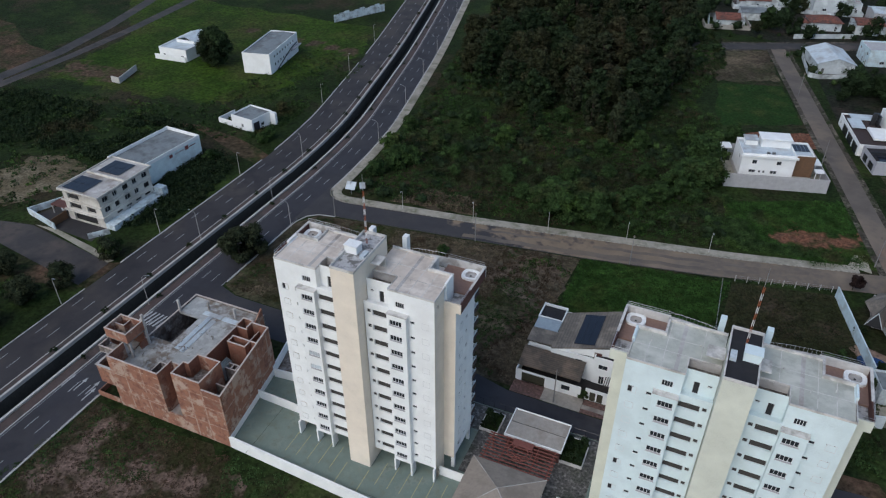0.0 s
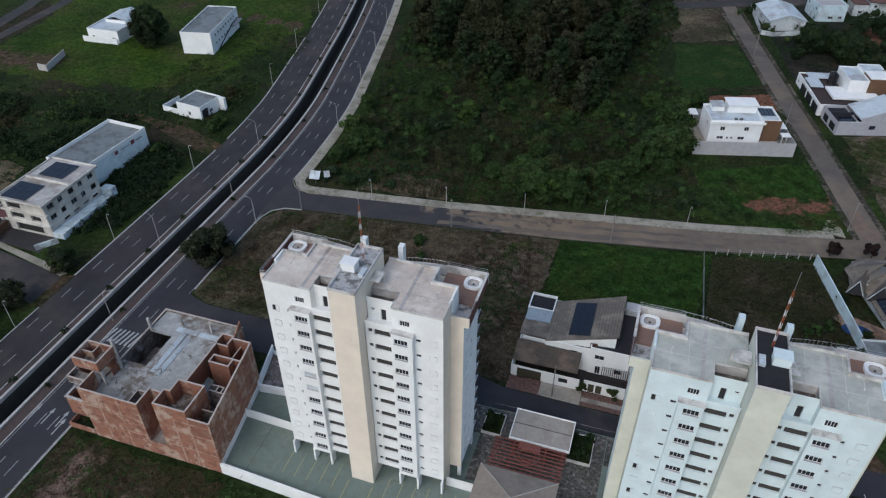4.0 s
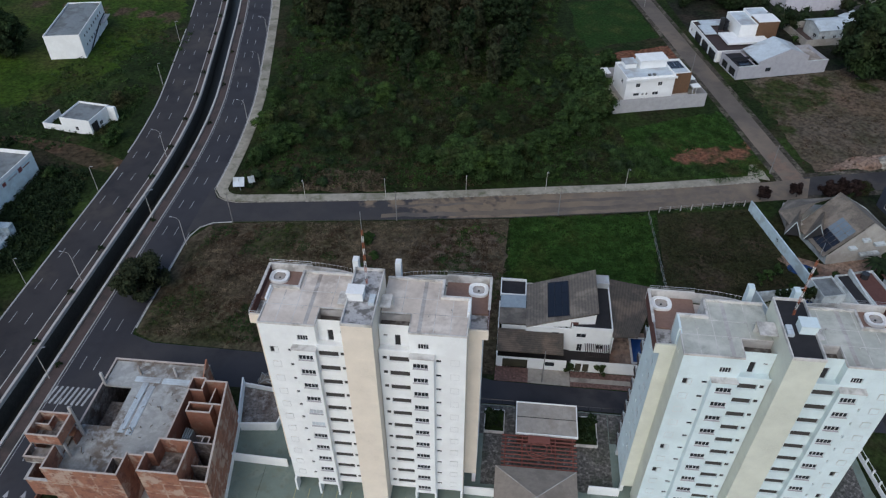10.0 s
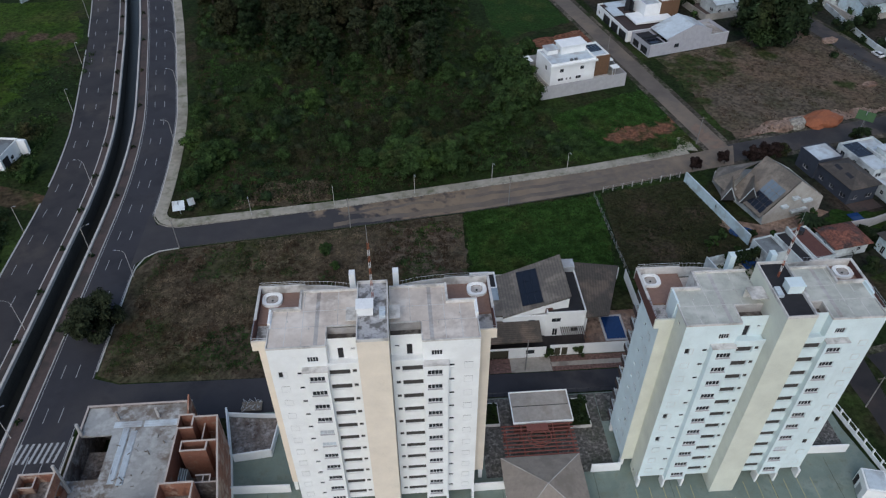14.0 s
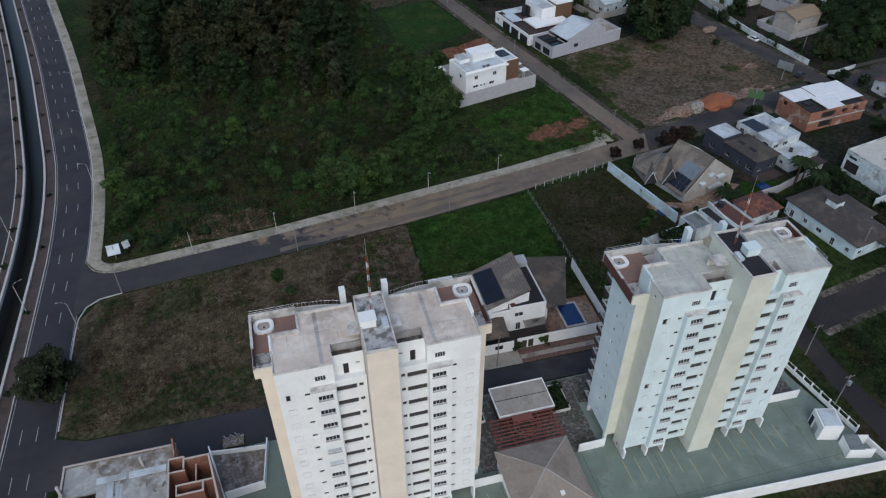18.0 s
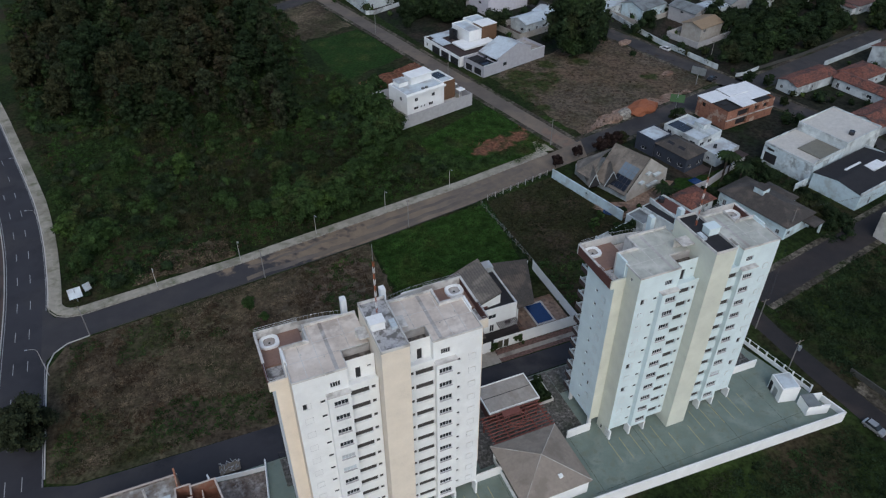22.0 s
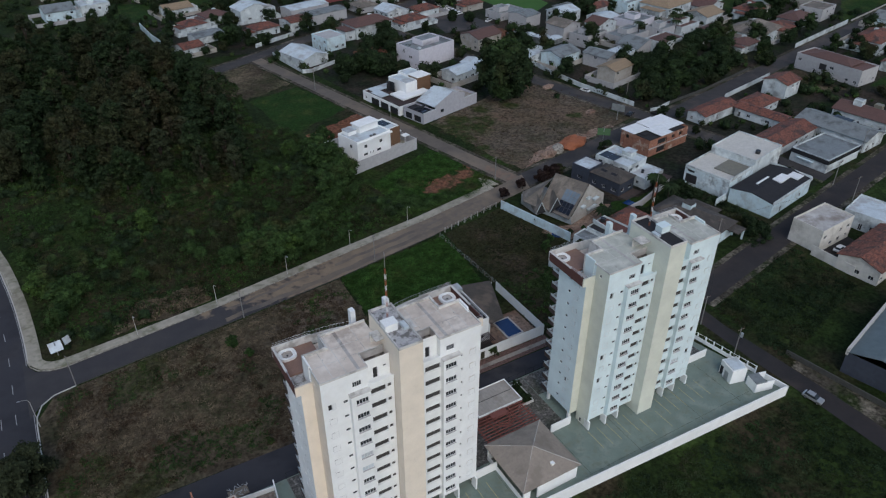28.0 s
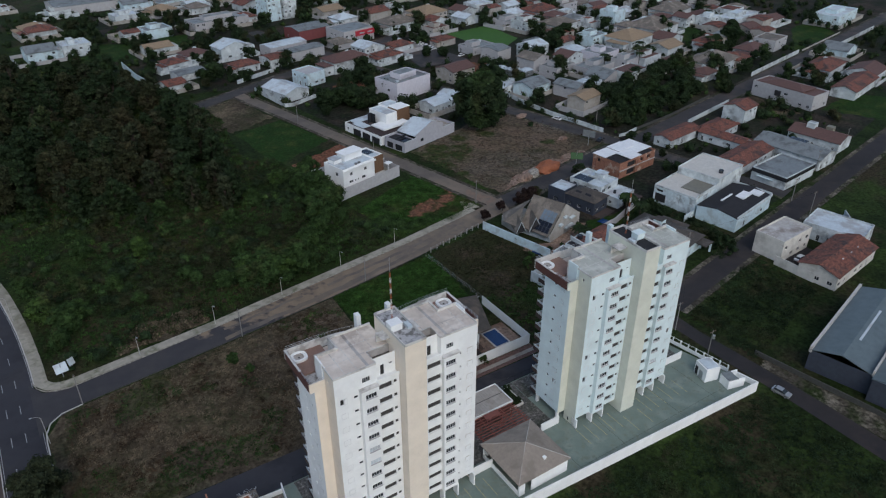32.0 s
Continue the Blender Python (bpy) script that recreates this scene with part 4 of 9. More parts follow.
def tower(m, label, core_mat, seed, WHITE, CREAM):
    rnd = random.Random(seed)
    t = thing("apartment_tower", m, label, "building", "twin towers")
    top = FL0 + FH * NF

    def shutter(p, q, h, shut):
        """A sliding shutter, shut or pushed half aside from a dark pane."""
        m2 = (h[0] + h[1]) / 2
        if not shut:
            put_window(t, p, q, (h[0], m2, h[2], h[3]), 1, deep=0.12, frame_mat=STEEL, glass_mat=DARK)
        put_window(t, p, q, h if shut else (m2, h[1], h[2], h[3]), 1, deep=-0.05, frame_mat=SHUTG, glass_mat=WHITE, name="shutter")
    for s in (-1, 1):
        def X(a, b):
            return (a, b) if s > 0 else (-b, -a)

        def run(x0, y0, x1, y1):
            return ((x0, y0), (x1, y1)) if s > 0 else ((-x1, y0), (-x0, y1))
        # front: bay with the wide windows, plain strip, recess with the service slots
        front, slot, pent = bmesh.new(), bmesh.new(), bmesh.new()
        bay_p, bay_q = run(6.1, -0.9, 9.2, -0.9)
        pl_p, pl_q = run(9.2, 0, 13.3, 0)
        rc_p, rc_q = run(2.0, -0.1, 6.1, -0.1)
        bays, plains, recs = [], [], []
        for k in range(NF):
            z = FL0 + FH * k
            bays.append((0.4, 2.35, z + 0.95, z + 1.95) if s > 0 else (0.75, 2.7, z + 0.95, z + 1.95))
            a = (0.15, 0.9) if s > 0 else (3.2, 3.95)
            plains.append((*a, z + 1.35, z + 1.95))
            a = (2.1, 3.25) if s > 0 else (0.85, 2.0)
            plains.append((*a, z + 1.05, z + 2.2))
            a = (1.3, 4.0) if s > 0 else (0.1, 2.8)
            recs.append((*a, z + 0.98, z + 2.15))
            a = (0.45, 1.05) if s > 0 else (3.05, 3.65)
            recs.append((*a, z + 1.42, z + 2.1))
        facade(front, bay_p, bay_q, FL0, top, bays)
        facade(front, pl_p, pl_q, FL0, ROOF, plains)
        for x in (6.1, 9.2):
            quad(front, (s * x, -0.9, FL0), (s * x, 0.4, FL0), (s * x, 0.4, top), (s * x, -0.9, top))
        a, b = X(6.0, 9.3)
        part("bay_ledge", B((a, -1.0, top, b, -0.02, top + 0.1)), PARAW, t)
        a, b = X(2.0, 13.3)
        quad(front, (a, 0, FL0), (b, 0, FL0), (b, 2, FL0), (a, 2, FL0))
        a, b = X(6.1, 9.2)
        quad(front, (a, -0.9, FL0), (b, -0.9, FL0), (b, 0, FL0), (a, 0, FL0))
        ph_p, ph_q = run(6.0, 0, 9.2, 0)
        pw = (1.1, 2.5, top + 0.85, top + 1.9) if s > 0 else (0.7, 2.1, top + 0.85, top + 1.9)
        facade(front, ph_p, ph_q, top, ROOF, [pw])
        part("front_wall", front, WHITE, t)
        facade(slot, rc_p, rc_q, FL0, top, recs, deep=0.35)
        a, b = X(2.0, 6.1)
        box(slot, a, -0.22, top - 0.1, b, -0.02, top + 0.55)
        quad(slot, (a, -0.1, top), (b, -0.1, top), (b, 1.1, top), (a, 1.1, top))
        part("recessed_wall", slot, WHITE, t)
        door = (2.0, 2.75, top + 0.02, top + 2.1) if s > 0 else (1.35, 2.1, top + 0.02, top + 2.1)
        sm = (0.5, 1.1, top + 1.6, top + 2.0) if s > 0 else (3.0, 3.6, top + 1.6, top + 2.0)
        pp, pq = run(2.0, 1.1, 6.1, 1.1)
        facade(pent, pp, pq, top, ROOF, [door, sm])
        quad(pent, (s * 6.0, 0, top), (s * 6.0, 1.1, top), (s * 6.0, 1.1, ROOF), (s * 6.0, 0, ROOF))
        part("penthouse_wall", pent, WHITE, t)
        put_window(t, pp, pq, door, 1, glass_mat=DARK, frame_mat=STEEL, name="door")
        put_window(t, pp, pq, sm, 1)
        put_window(t, ph_p, ph_q, pw, 4)
        for i, h in enumerate(bays):
            f = put_window(t, bay_p, bay_q, h, 4, glass_mat=METALW if rnd.random() < 0.08 else GLASS)
            sill = window_sill(h[1] - h[0])
            piece("sill", sill, f, Matrix.Translation((0, -0.02, -0.52)))
        for i, h in enumerate(plains):
            if i % 2 == 0:
                put_window(t, pl_p, pl_q, h, 1)
            else:
                shutter(pl_p, pl_q, h, rnd.random() > 0.14)
        # SLOTG panes close the slots and paint their shaded depth
        for i, h in enumerate(recs):
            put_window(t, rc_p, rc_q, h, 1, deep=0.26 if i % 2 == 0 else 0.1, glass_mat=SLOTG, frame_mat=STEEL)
        # rear wing: set back, with a cream front and side strip
        side, cream = bmesh.new(), bmesh.new()
        ch = ((0.9, 1.5, FL0 - 2.2, FL0 - 1.0), (1.0, 1.5, ROOF - 2.2, ROOF - 1.5))
        cp, cq = ((13.3, 0), (13.3, WY0)) if s > 0 else ((-13.3, WY0), (-13.3, 0))
        facade(cream, cp, cq, 0.0, ROOF, ch, deep=0.14)
        cp2, cq2 = run(13.3, WY0, WX, WY0)
        facade(cream, cp2, cq2, 2.8, TZ)
        box(cream, X(13.3, TX)[0], WY0 - 0.05, TZ, X(13.3, TX)[1], WY0 + 0.2, 36.15)
        part("cream_corner", cream, CREAM, t, "cream-rendered corner strip")
        for h in ch:
            put_window(t, cp, cq, h, 1)
        sp, sq = ((WX, WY0), (WX, WY1)) if s > 0 else ((-WX, WY1), (-WX, WY0))
        deepw = WY1 - WY0
        holes = []
        for k in range(NF):
            z = FL0 + FH * k
            for y, w, h0, h1 in ((3.9, 0.7, 1.5, 2.15), (1.6, 1.1, 1.0, 2.1)):
                aa = y if s > 0 else deepw - y - w
                holes.append((aa, aa + w, z + h0, z + h1))
        facade(side, sp, sq, FL0, TZ, holes)
        a, b = X(13.3, WX)
        quad(side, (a, WY0, FL0), (b, WY0, FL0), (b, WY1, FL0), (a, WY1, FL0))
        a, b = X(13.0, TX)
        box(side, a, WY0 + 0.2, TZ, b, TY, TZ + 0.15)
        part("side_wall", side, WHITE, t)
        for i, h in enumerate(holes):
            if i % 2 == 0:
                put_window(t, sp, sq, h, 1)
            else:
                shutter(sp, sq, h, rnd.random() > 0.2)
        # terrace: brown side cladding, white parapet, deck with a tub, rail
        a, b = X(TX - 0.25, TX + 0.02)
        part("brown_band", B((a, WY0 + 0.2, TZ + 0.02, b, TY - 0.25, 36.3)), BROWN, t, "dark brown parapet cladding")
        par = bmesh.new()
        a, b = X(TX - 0.32, TX + 0.05)
        box(par, a, 7.1, 36.3, b, TY - 0.25, 36.42)
        a, b = X(9.6, TX + 0.03)
        box(par, a, TY - 0.25, TZ, b, TY, 36.45)
        a, b = X(9.7, 13.45)
        box(par, a, 6.3, TZ + 0.15, b, 6.6, 38.95)
        a, b = X(9.4, 9.7)
        box(par, a, 6.3, TZ + 0.15, b, 9.8, 38.85)
        a, b = X(10.4, 11.4)
        box(par, a, 7.0, TZ + 0.15, b, 8.0, 36.1)
        part("terrace_parapet", par, PARAW, t)
        a, b = X(9.7, TX - 0.25)
        part("deck", B((a, 7.4, TZ + 0.15, b, TY - 0.25, 35.15)), DECK, t, "brown tiled roof deck")
        part("lower_terrace", B((X(13.3, TX - 0.25)[0], WY0 + 0.2, TZ + 0.15, X(13.3, TX - 0.25)[1], 7.4, TZ + 0.32)), CORETOP, t)
        jacuzzi(t, s * 14.1, 11.7, 35.15)
        for z in (36.45, 36.8):
            part("rail", beam(bmesh.new(), (s * (TX - 0.1), WY0, z), (s * (TX - 0.1), 7.1, z), 0.03, 5), STEEL, t)
            part("rail", beam(bmesh.new(), (s * 13.4, WY0, z), (s * (TX - 0.1), WY0, z), 0.03, 5), STEEL, t)
            part("rail", beam(bmesh.new(), (s * 9.7, TY - 0.1, z + 0.3), (s * (TX - 0.1), TY - 0.1, z + 0.3), 0.025, 5), STEEL, t)
        for i in range(5):
            part("rail_post", beam(bmesh.new(), (s * (TX - 0.1), WY0 + 0.92 * i, 36.1), (s * (TX - 0.1), WY0 + 0.92 * i, 36.8), 0.03, 5), STEEL, t)
        # terrace behind the roof, with a bowed rail
        part("rear_terrace", B((X(1.9, 9.7)[0], 9.7, TZ + 0.15, X(1.9, 9.7)[1], 12.6, TZ + 0.3)), ROOFC, t)
        rr, rw = bmesh.new(), bmesh.new()
        last = None
        for i in range(13):
            f = i / 12
            p = (s * (9.7 - 6.4 * f), TY - 0.1 - 0.9 * f * f, 37.0)
            beam(rr, (p[0], p[1], 36.3), p, 0.018, 4)
            if last:
                beam(rr, last, p, 0.022, 4)
                for dy in (0.0, -0.16):
                    quad(rw, (last[0], last[1] + dy, TZ), (p[0], p[1] + dy, TZ), (p[0], p[1] + dy, 36.3), (last[0], last[1] + dy, 36.3))
                quad(rw, (last[0], last[1], 36.3), (p[0], p[1], 36.3), (p[0], p[1] - 0.16, 36.3), (last[0], last[1] - 0.16, 36.3))
            last = p
        part("rear_rail", rr, STEEL, t)
        part("rear_parapet", rw, PARAW, t)
        # roof
        rf = bmesh.new()
        pts = [(2.0, 3.2), (6.0, 3.2), (6.0, 0.15), (13.15, 0.15), (13.15, 6.3), (9.45, 6.3), (9.45, 9.65), (2.0, 9.65)]
        slab(rf, pts if s > 0 else [(-x, y) for x, y in pts[::-1]], ROOF - 0.4, ROOF - 0.15)
        part("roof_slab", rf, ROOFC if core_mat is CORETOP else ROOFG, t, "weathered beige roof screed")
        parts("inner_wall", ((X(13.02, 13.28)[0], WY0, TZ, X(13.02, 13.28)[1], 6.3, ROOF - 0.1), (X(2.0, 9.4)[0], 9.55, TZ, X(2.0, 9.4)[1], 9.68, ROOF - 0.16)), WHITE, t)
        for x0, x1 in ((4.6, 4.68), (7.0, 7.5), (9.0, 9.08), (11.1, 11.18)):
            yy0, yy1 = (3.3 if x0 < 6 else 0.3), (6.2 if x0 > 9.2 else 9.5)
            part("roof_joint", B((X(x0, x1)[0], yy0, ROOF - 0.15, X(x0, x1)[1], yy1, ROOF - 0.135)), PARAW if x0 != 7.0 else CONC, t)
        for y0, x0, x1 in ((3.4, 6.1, 13.0), (6.1, 2.4, 9.3)):
            part("roof_joint", B((X(x0, x1)[0], y0, ROOF - 0.15, X(x0, x1)[1], y0 + 0.07, ROOF - 0.13)), PARAW, t)
        for xx, yy in ((5.0, 6.0), (8.2, 3.0), (11.0, 4.4)):
            part("vent_pipe", beam(bmesh.new(), (s * xx, yy, ROOF - 0.15), (s * xx, yy, ROOF + 0.1), 0.07, 6), PARAW, t)
        for x0, y0, x1, y1 in ((5.97, -0.03, 13.33, 0.1), (13.2, 0.1, 13.33, 6.3), (5.92, 0.1, 6.05, 3.2), (2.0, 3.15, 5.92, 3.3)):
            a, b = X(x0, x1)
            part("roof_kerb", B((a, y0, ROOF - 0.3, b, y1, ROOF + 0.02)), PARAW, t)
        a, b = X(2.0, 9.4)
        part("rear_kerb", B((a, 9.5, ROOF - 0.15, b, 9.72, ROOF + 0.22)), PARAW, t)
        a, b = X(13.14, 13.42)
        part("fin_wall", B((a, 3.9, TZ + 0.15, b, 6.3, ROOF + 0.35)), WHITE, t)
        part("chimney", B((X(2.55, 3.35)[0], 11.7, FL0, X(2.55, 3.35)[1], 12.75, 39.3)), WHITE, t)
        # sunk gully beside the core
        pit = bmesh.new()
        a, b = X(2.0, 6.0)
        box(pit, a, 1.2, 36.9, b, 3.15, 37.15)
        part("roof_gully", pit, GULLY, t, "dark stained concrete gully")
        gw = bmesh.new()
        box(gw, a, 3.15, 36.9, b, 3.2, ROOF - 0.16)
        a, b = X(5.93, 5.99)
        box(gw, a, 1.2, 36.9, b, 3.15, ROOF - 0.31)
        part("gully_wall", gw, CONC, t)
        for k in range(3):
            part("gully_pipe", beam(bmesh.new(), (s * (2.6 + 0.9 * k), 1.5 + 0.5 * k, 37.25), (s * (3.6 + 0.8 * k), 2.8 - 0.3 * k, 37.3), 0.05, 5), WOODG, t)
        wide = 2.2 if core_mat is not CORETOP and s < 0 else 1.4
        part("core_canopy", B((X(2.0, 2.0 + wide)[0], 2.5, 40.1, X(2.0, 2.0 + wide)[1], 4.8, 40.24)), PARAW, t, "pale concrete canopy on the core's side")
        part("canopy_wall", B((X(2.0, 2.0 + wide)[0], 4.6, ROOF - 0.15, X(2.0, 2.0 + wide)[1], 4.75, 40.1)), PARAW, t)
        # rear balconies
        bal = mesh_key("balcony", lambda: B((-3.0, 0, 0, 2.2, 1.85, 0.16)), CONC)
        bfront = mesh_key("balcony_front", lambda: B((-3.0, 1.75, 0.16, 2.2, 1.85, 0.6)), WHITE)
        bside = mesh_key("balcony_side", lambda: B((-0.09, -0.15, -0.35, 0.09, 1.9, 0.6)), BALB)
        bglass = mesh_key("balcony_glass", lambda: B((-0.03, 0.1, 0.6, 0.03, 1.8, 1.05)), METALW)
        for k in range(NF):
            o = piece("balcony", bal, t, Matrix.Translation((s * 12.85, WY1, FL0 + FH * k - 0.1)) @ Matrix.Diagonal((s, 1, 1, 1)))
            piece("front_panel", bfront, o, Matrix.Identity(4))
            piece("side_panel", bside, o, Matrix.Translation((2.21, 0, 0)))
            piece("glass_panel", bglass, o, Matrix.Translation((2.21, 0, 0)))
    # rear wall
    rear = bmesh.new()
    holes = []
    for k in range(NF):
        z = FL0 + FH * k
        for x in (1.0, 5.0, 11.4, 17.1, 23.5, 27.5):
            holes.append((x, x + 1.8, z + 0.1, z + 2.2))
    facade(rear, (WX, WY1), (-WX, WY1), FL0, TZ, holes)
    part("rear_wall", rear, WHITE, t)
    for h in holes:
        put_window(t, (WX, WY1), (-WX, WY1), h, 2)
    under = bmesh.new()
    quad(under, (-13.3, 2, FL0), (-13.3, WY1, FL0), (13.3, WY1, FL0), (13.3, 2, FL0))
    part("soffit", under, WHITE, t)
    # core
    c = bmesh.new()
    for p, q in (((-1.92, -2.15), (1.92, -2.15)), ((1.92, -2.15), (1.92, 7.9)), ((1.92, 7.9), (-1.92, 7.9)), ((-1.92, 7.9), (-1.92, -2.15))):
        facade(c, p, q, 0, 41.7)
    core = part("stair_core", c, CREAM, t, "tall cream stair and lift core")
    part("core_roof", B((-1.79, -2.02, 40.9, 1.79, 7.77, 41.3)), core_mat, core)
    cap = rim(bmesh.new(), -1.95, -2.18, 1.95, 7.93, 0.16, 41.3, 41.72)
    part("coping", cap, PARAW, core)
    fx = 1 if core_mat is CORETOP else -1
    a, b = sorted((-1.9 * fx, 0.1 * fx))
    part("tank_housing", B((a, 2.1, 41.3, b, 3.7, 42.55), (a - 0.1, 2.0, 42.55, b + 0.1, 3.8, 42.66)), WHITE, core, "white box on the core roof")
    a, b = sorted((0.85 * fx, 1.6 * fx))
    for y0 in (1.5, 2.35):
        part("vent_box", B((a, y0, 41.3, b, y0 + 0.75, 41.8)), METALW, core)
    # columns of the open ground floor
    col = mesh_key("column", lambda: B((-0.3, -0.25, 0, 0.3, 0.25, FL0)), WHITE)
    fin = mesh_key("fin_column", lambda: B((-0.15, -0.9, 0, 0.15, 0.6, FL0)), WHITE)
    for s in (-1, 1):
        for x, y, me in ((13.15, 0.3, fin), (9.2, 0.0, fin), (6.15, 0.0, fin), (13.0, 6, col), (8, 6, col), (4, 6, col),
                         (14.8, 3.9, col), (14.8, 10.5, col), (9, 10.5, col), (3, 10.5, col)):
            piece("column", me, t, Matrix.Translation((s * x, y, 0)))
    # lattice mast
    mast = bmesh.new()
    my = 5.3
    for i in range(9):
        z0, z1 = 41.3 + i * 1.0, 42.3 + i * 1.0
        for a in range(3):
            p = [(0.14 * math.cos(2.1 * b), my + 0.14 * math.sin(2.1 * b)) for b in (a, a + 1)]
            beam(mast, (*p[0], z0), (*p[0], z1), 0.024, 4)
            beam(mast, (*p[0], z0), (*p[1], z1), 0.016, 4)
    me = mesh_of(mast, [REDLAT, ALU])
    for poly in me.polygons:
        poly.material_index = int((poly.center.z - 41.3) // 1.0) % 2
    mo = new("lattice_mast", me)
    mo.parent = t
    tagged(mo, "orange and white lattice mast")
    pole = beam(bmesh.new(), (0, my, 50.3), (0, my, 53.0), 0.03, 5)
    part("lightning_rod", pole, STEEL, mo)
    return t


def window_sill(w):
    return mesh_key("sill%.2f" % w, lambda: B((-w / 2 - 0.05, -0.2, -0.04, w / 2 + 0.05, 0.0, 0.04)), GREYW)


tower(pose(0, 0, 0), "white apartment tower with cream core and stained roof", CORETOP, 3, WHITE, CREAM)
tower(pose(53.15, 0.55, -0.8, 0, 0, -0.5), "white apartment tower with cream core and black core roof", BITUMEN, 8, WHITEB, CREAMB)

# ---- brick shell beside the avenue ----
def brick_shell():
    t = thing("unfinished_building", pose(0, 0, 0), "unfinished clay-block building with bare concrete roof slab", "building")
    count = [0]

    def walls(name, boxes, material, cope=True):
        for b in boxes:
            part(name, B(b), material, t)
            if cope:
                count[0] += 1
                part("coping", B((b[0] - 0.03, b[1] - 0.03, b[5], b[3] + 0.03, b[4] + 0.03, b[5] + 0.08 + 0.005 * (count[0] % 5))), COPE, t)

    def slant(y):
        return -23.4 - 0.162 * (y + 7.3)
    for b in ((-49.0, -7.3, GZ, -37.1, -7.0, 7.4), (-33.6, -7.3, GZ, -23.4, -7.0, 7.4), (-37.1, -7.3, GZ, -33.6, -7.0, 1.6)):
        part("front_wall", B(b), BRICK, t)
    part("overhang_wall", B((-52.6, -7.2, 3.3, -49.0, -6.95, 7.5)), BRICK, t)
    part("overhang_side", B((-52.6, -6.95, 3.3, -52.4, -2.4, 7.5)), BRICK, t)
    part("overhang_floor", B((-52.4, -6.95, 3.3, -49.0, -2.4, 3.6)), CONC, t)
    walls("ledge", ((-52.75, -7.35, 7.5, -49.0, -6.9, 7.62), (-52.75, -6.9, 7.5, -52.3, -2.4, 7.62)), CONC, False)
    sw = bmesh.new()
    slab(sw, [(slant(-7.0) - 0.25, -7.0), (slant(-7.0), -7.0), (slant(10.8), 10.8), (slant(10.8) - 0.25, 10.8)], GZ, 11.3)
    part("side_wall", sw, BRICK, t)
    sc = bmesh.new()
    slab(sc, [(slant(-7.3) - 0.27, -7.34), (slant(-7.3) + 0.03, -7.34), (slant(10.8) + 0.03, 10.85), (slant(10.8) - 0.27, 10.85)], 11.3, 11.39)
    part("coping", sc, COPE, t)
    walls("wall", ((-49.2, 16.6, GZ, -32.2, 16.85, 7.75), (-49.2, 1.0, GZ, -48.95, 16.6, 7.7)), CONCW, True)
    walls("wall", ((-32.0, 10.8, GZ, -26.35, 11.0, 7.4), (-49.3, -7.0, GZ, -49.0, 1.0, 7.4), (-54.9, -7.2, GZ, -49.3, -7.0, -0.3), (-54.9, -7.0, GZ, -54.7, -3.0, -0.3)), BRICK, False)
    walls("well_wall", ((-37.3, -7.0, 1.0, -37.1, -3.4, 7.4), (-33.6, -7.0, 1.0, -33.4, -3.4, 7.4), (-37.1, -3.6, 1.0, -33.6, -3.4, 7.4)), BRICK, False)
    part("well_floor", B((-37.1, -7.0, 1.0, -33.6, -3.6, 1.2)), CONC, t)
    slabm = bmesh.new()
    slab(slabm, [(-48.9, -6.9), (-37.4, -6.9), (-37.4, -3.3), (-32.4, -3.3), (-32.4, 11.2), (-32.4, 16.55), (-48.9, 16.55), (-48.9, 11.2), (-43.9, 11.2), (-43.9, 3.2), (-48.9, 3.2)], 6.95, 7.4)
    part("roof_slab", slabm, SLABC, t, "pale stained concrete slab")
    inner = bmesh.new()
    slab(inner, [(-33.2, -6.9), (-23.9, -6.9), (-26.6, 10.7), (-32.0, 10.7)], 3.3, 3.6)
    part("inner_floor", inner, CONCW, t)
    part("lower_floor", B((-48.9, 3.3, 2.6, -44.0, 11.1, 2.9)), CONCW, t)
    walls("parapet", ((-48.9, -7.3, 7.4, -37.1, -7.1, 11.1), (-48.9, -7.1, 7.4, -48.7, -2.9, 11.0), (-37.3, -7.1, 7.4, -37.1, -3.4, 11.1), (-37.1, -3.6, 7.4, -33.6, -3.4, 10.8)), BRICK)
    walls("shaft_wall", ((-39.4, -7.1, 7.4, -39.3, -4.0, 10.4), (-39.3, -4.1, 7.4, -37.3, -4.0, 10.4)), CONCW)
    walls("room_wall", ((-33.6, -7.3, 7.4, -27.5, -7.1, 12.8), (-27.7, -7.1, 7.4, -27.5, -1.5, 12.8), (-33.6, -7.1, 7.4, -33.4, -4.0, 12.8), (-33.4, -4.2, 7.4, -32.3, -4.0, 12.8),
                        (-32.5, -4.0, 7.4, -32.3, -1.5, 12.8), (-32.3, -1.7, 7.4, -27.7, -1.5, 12.8)), BRICK)
    part("room_floor", B((-33.4, -7.1, 9.2, -27.7, -1.7, 9.4)), CONCW, t)
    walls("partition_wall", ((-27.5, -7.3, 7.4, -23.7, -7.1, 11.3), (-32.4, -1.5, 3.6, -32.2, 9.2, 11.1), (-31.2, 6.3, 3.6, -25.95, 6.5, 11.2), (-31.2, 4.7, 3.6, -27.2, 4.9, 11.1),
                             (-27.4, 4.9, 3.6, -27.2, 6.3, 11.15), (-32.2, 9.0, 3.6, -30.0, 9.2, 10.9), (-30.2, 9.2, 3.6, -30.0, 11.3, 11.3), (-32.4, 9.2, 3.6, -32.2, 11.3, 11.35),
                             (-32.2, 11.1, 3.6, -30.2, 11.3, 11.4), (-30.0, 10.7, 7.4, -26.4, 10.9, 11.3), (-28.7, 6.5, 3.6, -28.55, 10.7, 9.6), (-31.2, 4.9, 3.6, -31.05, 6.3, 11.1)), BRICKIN)
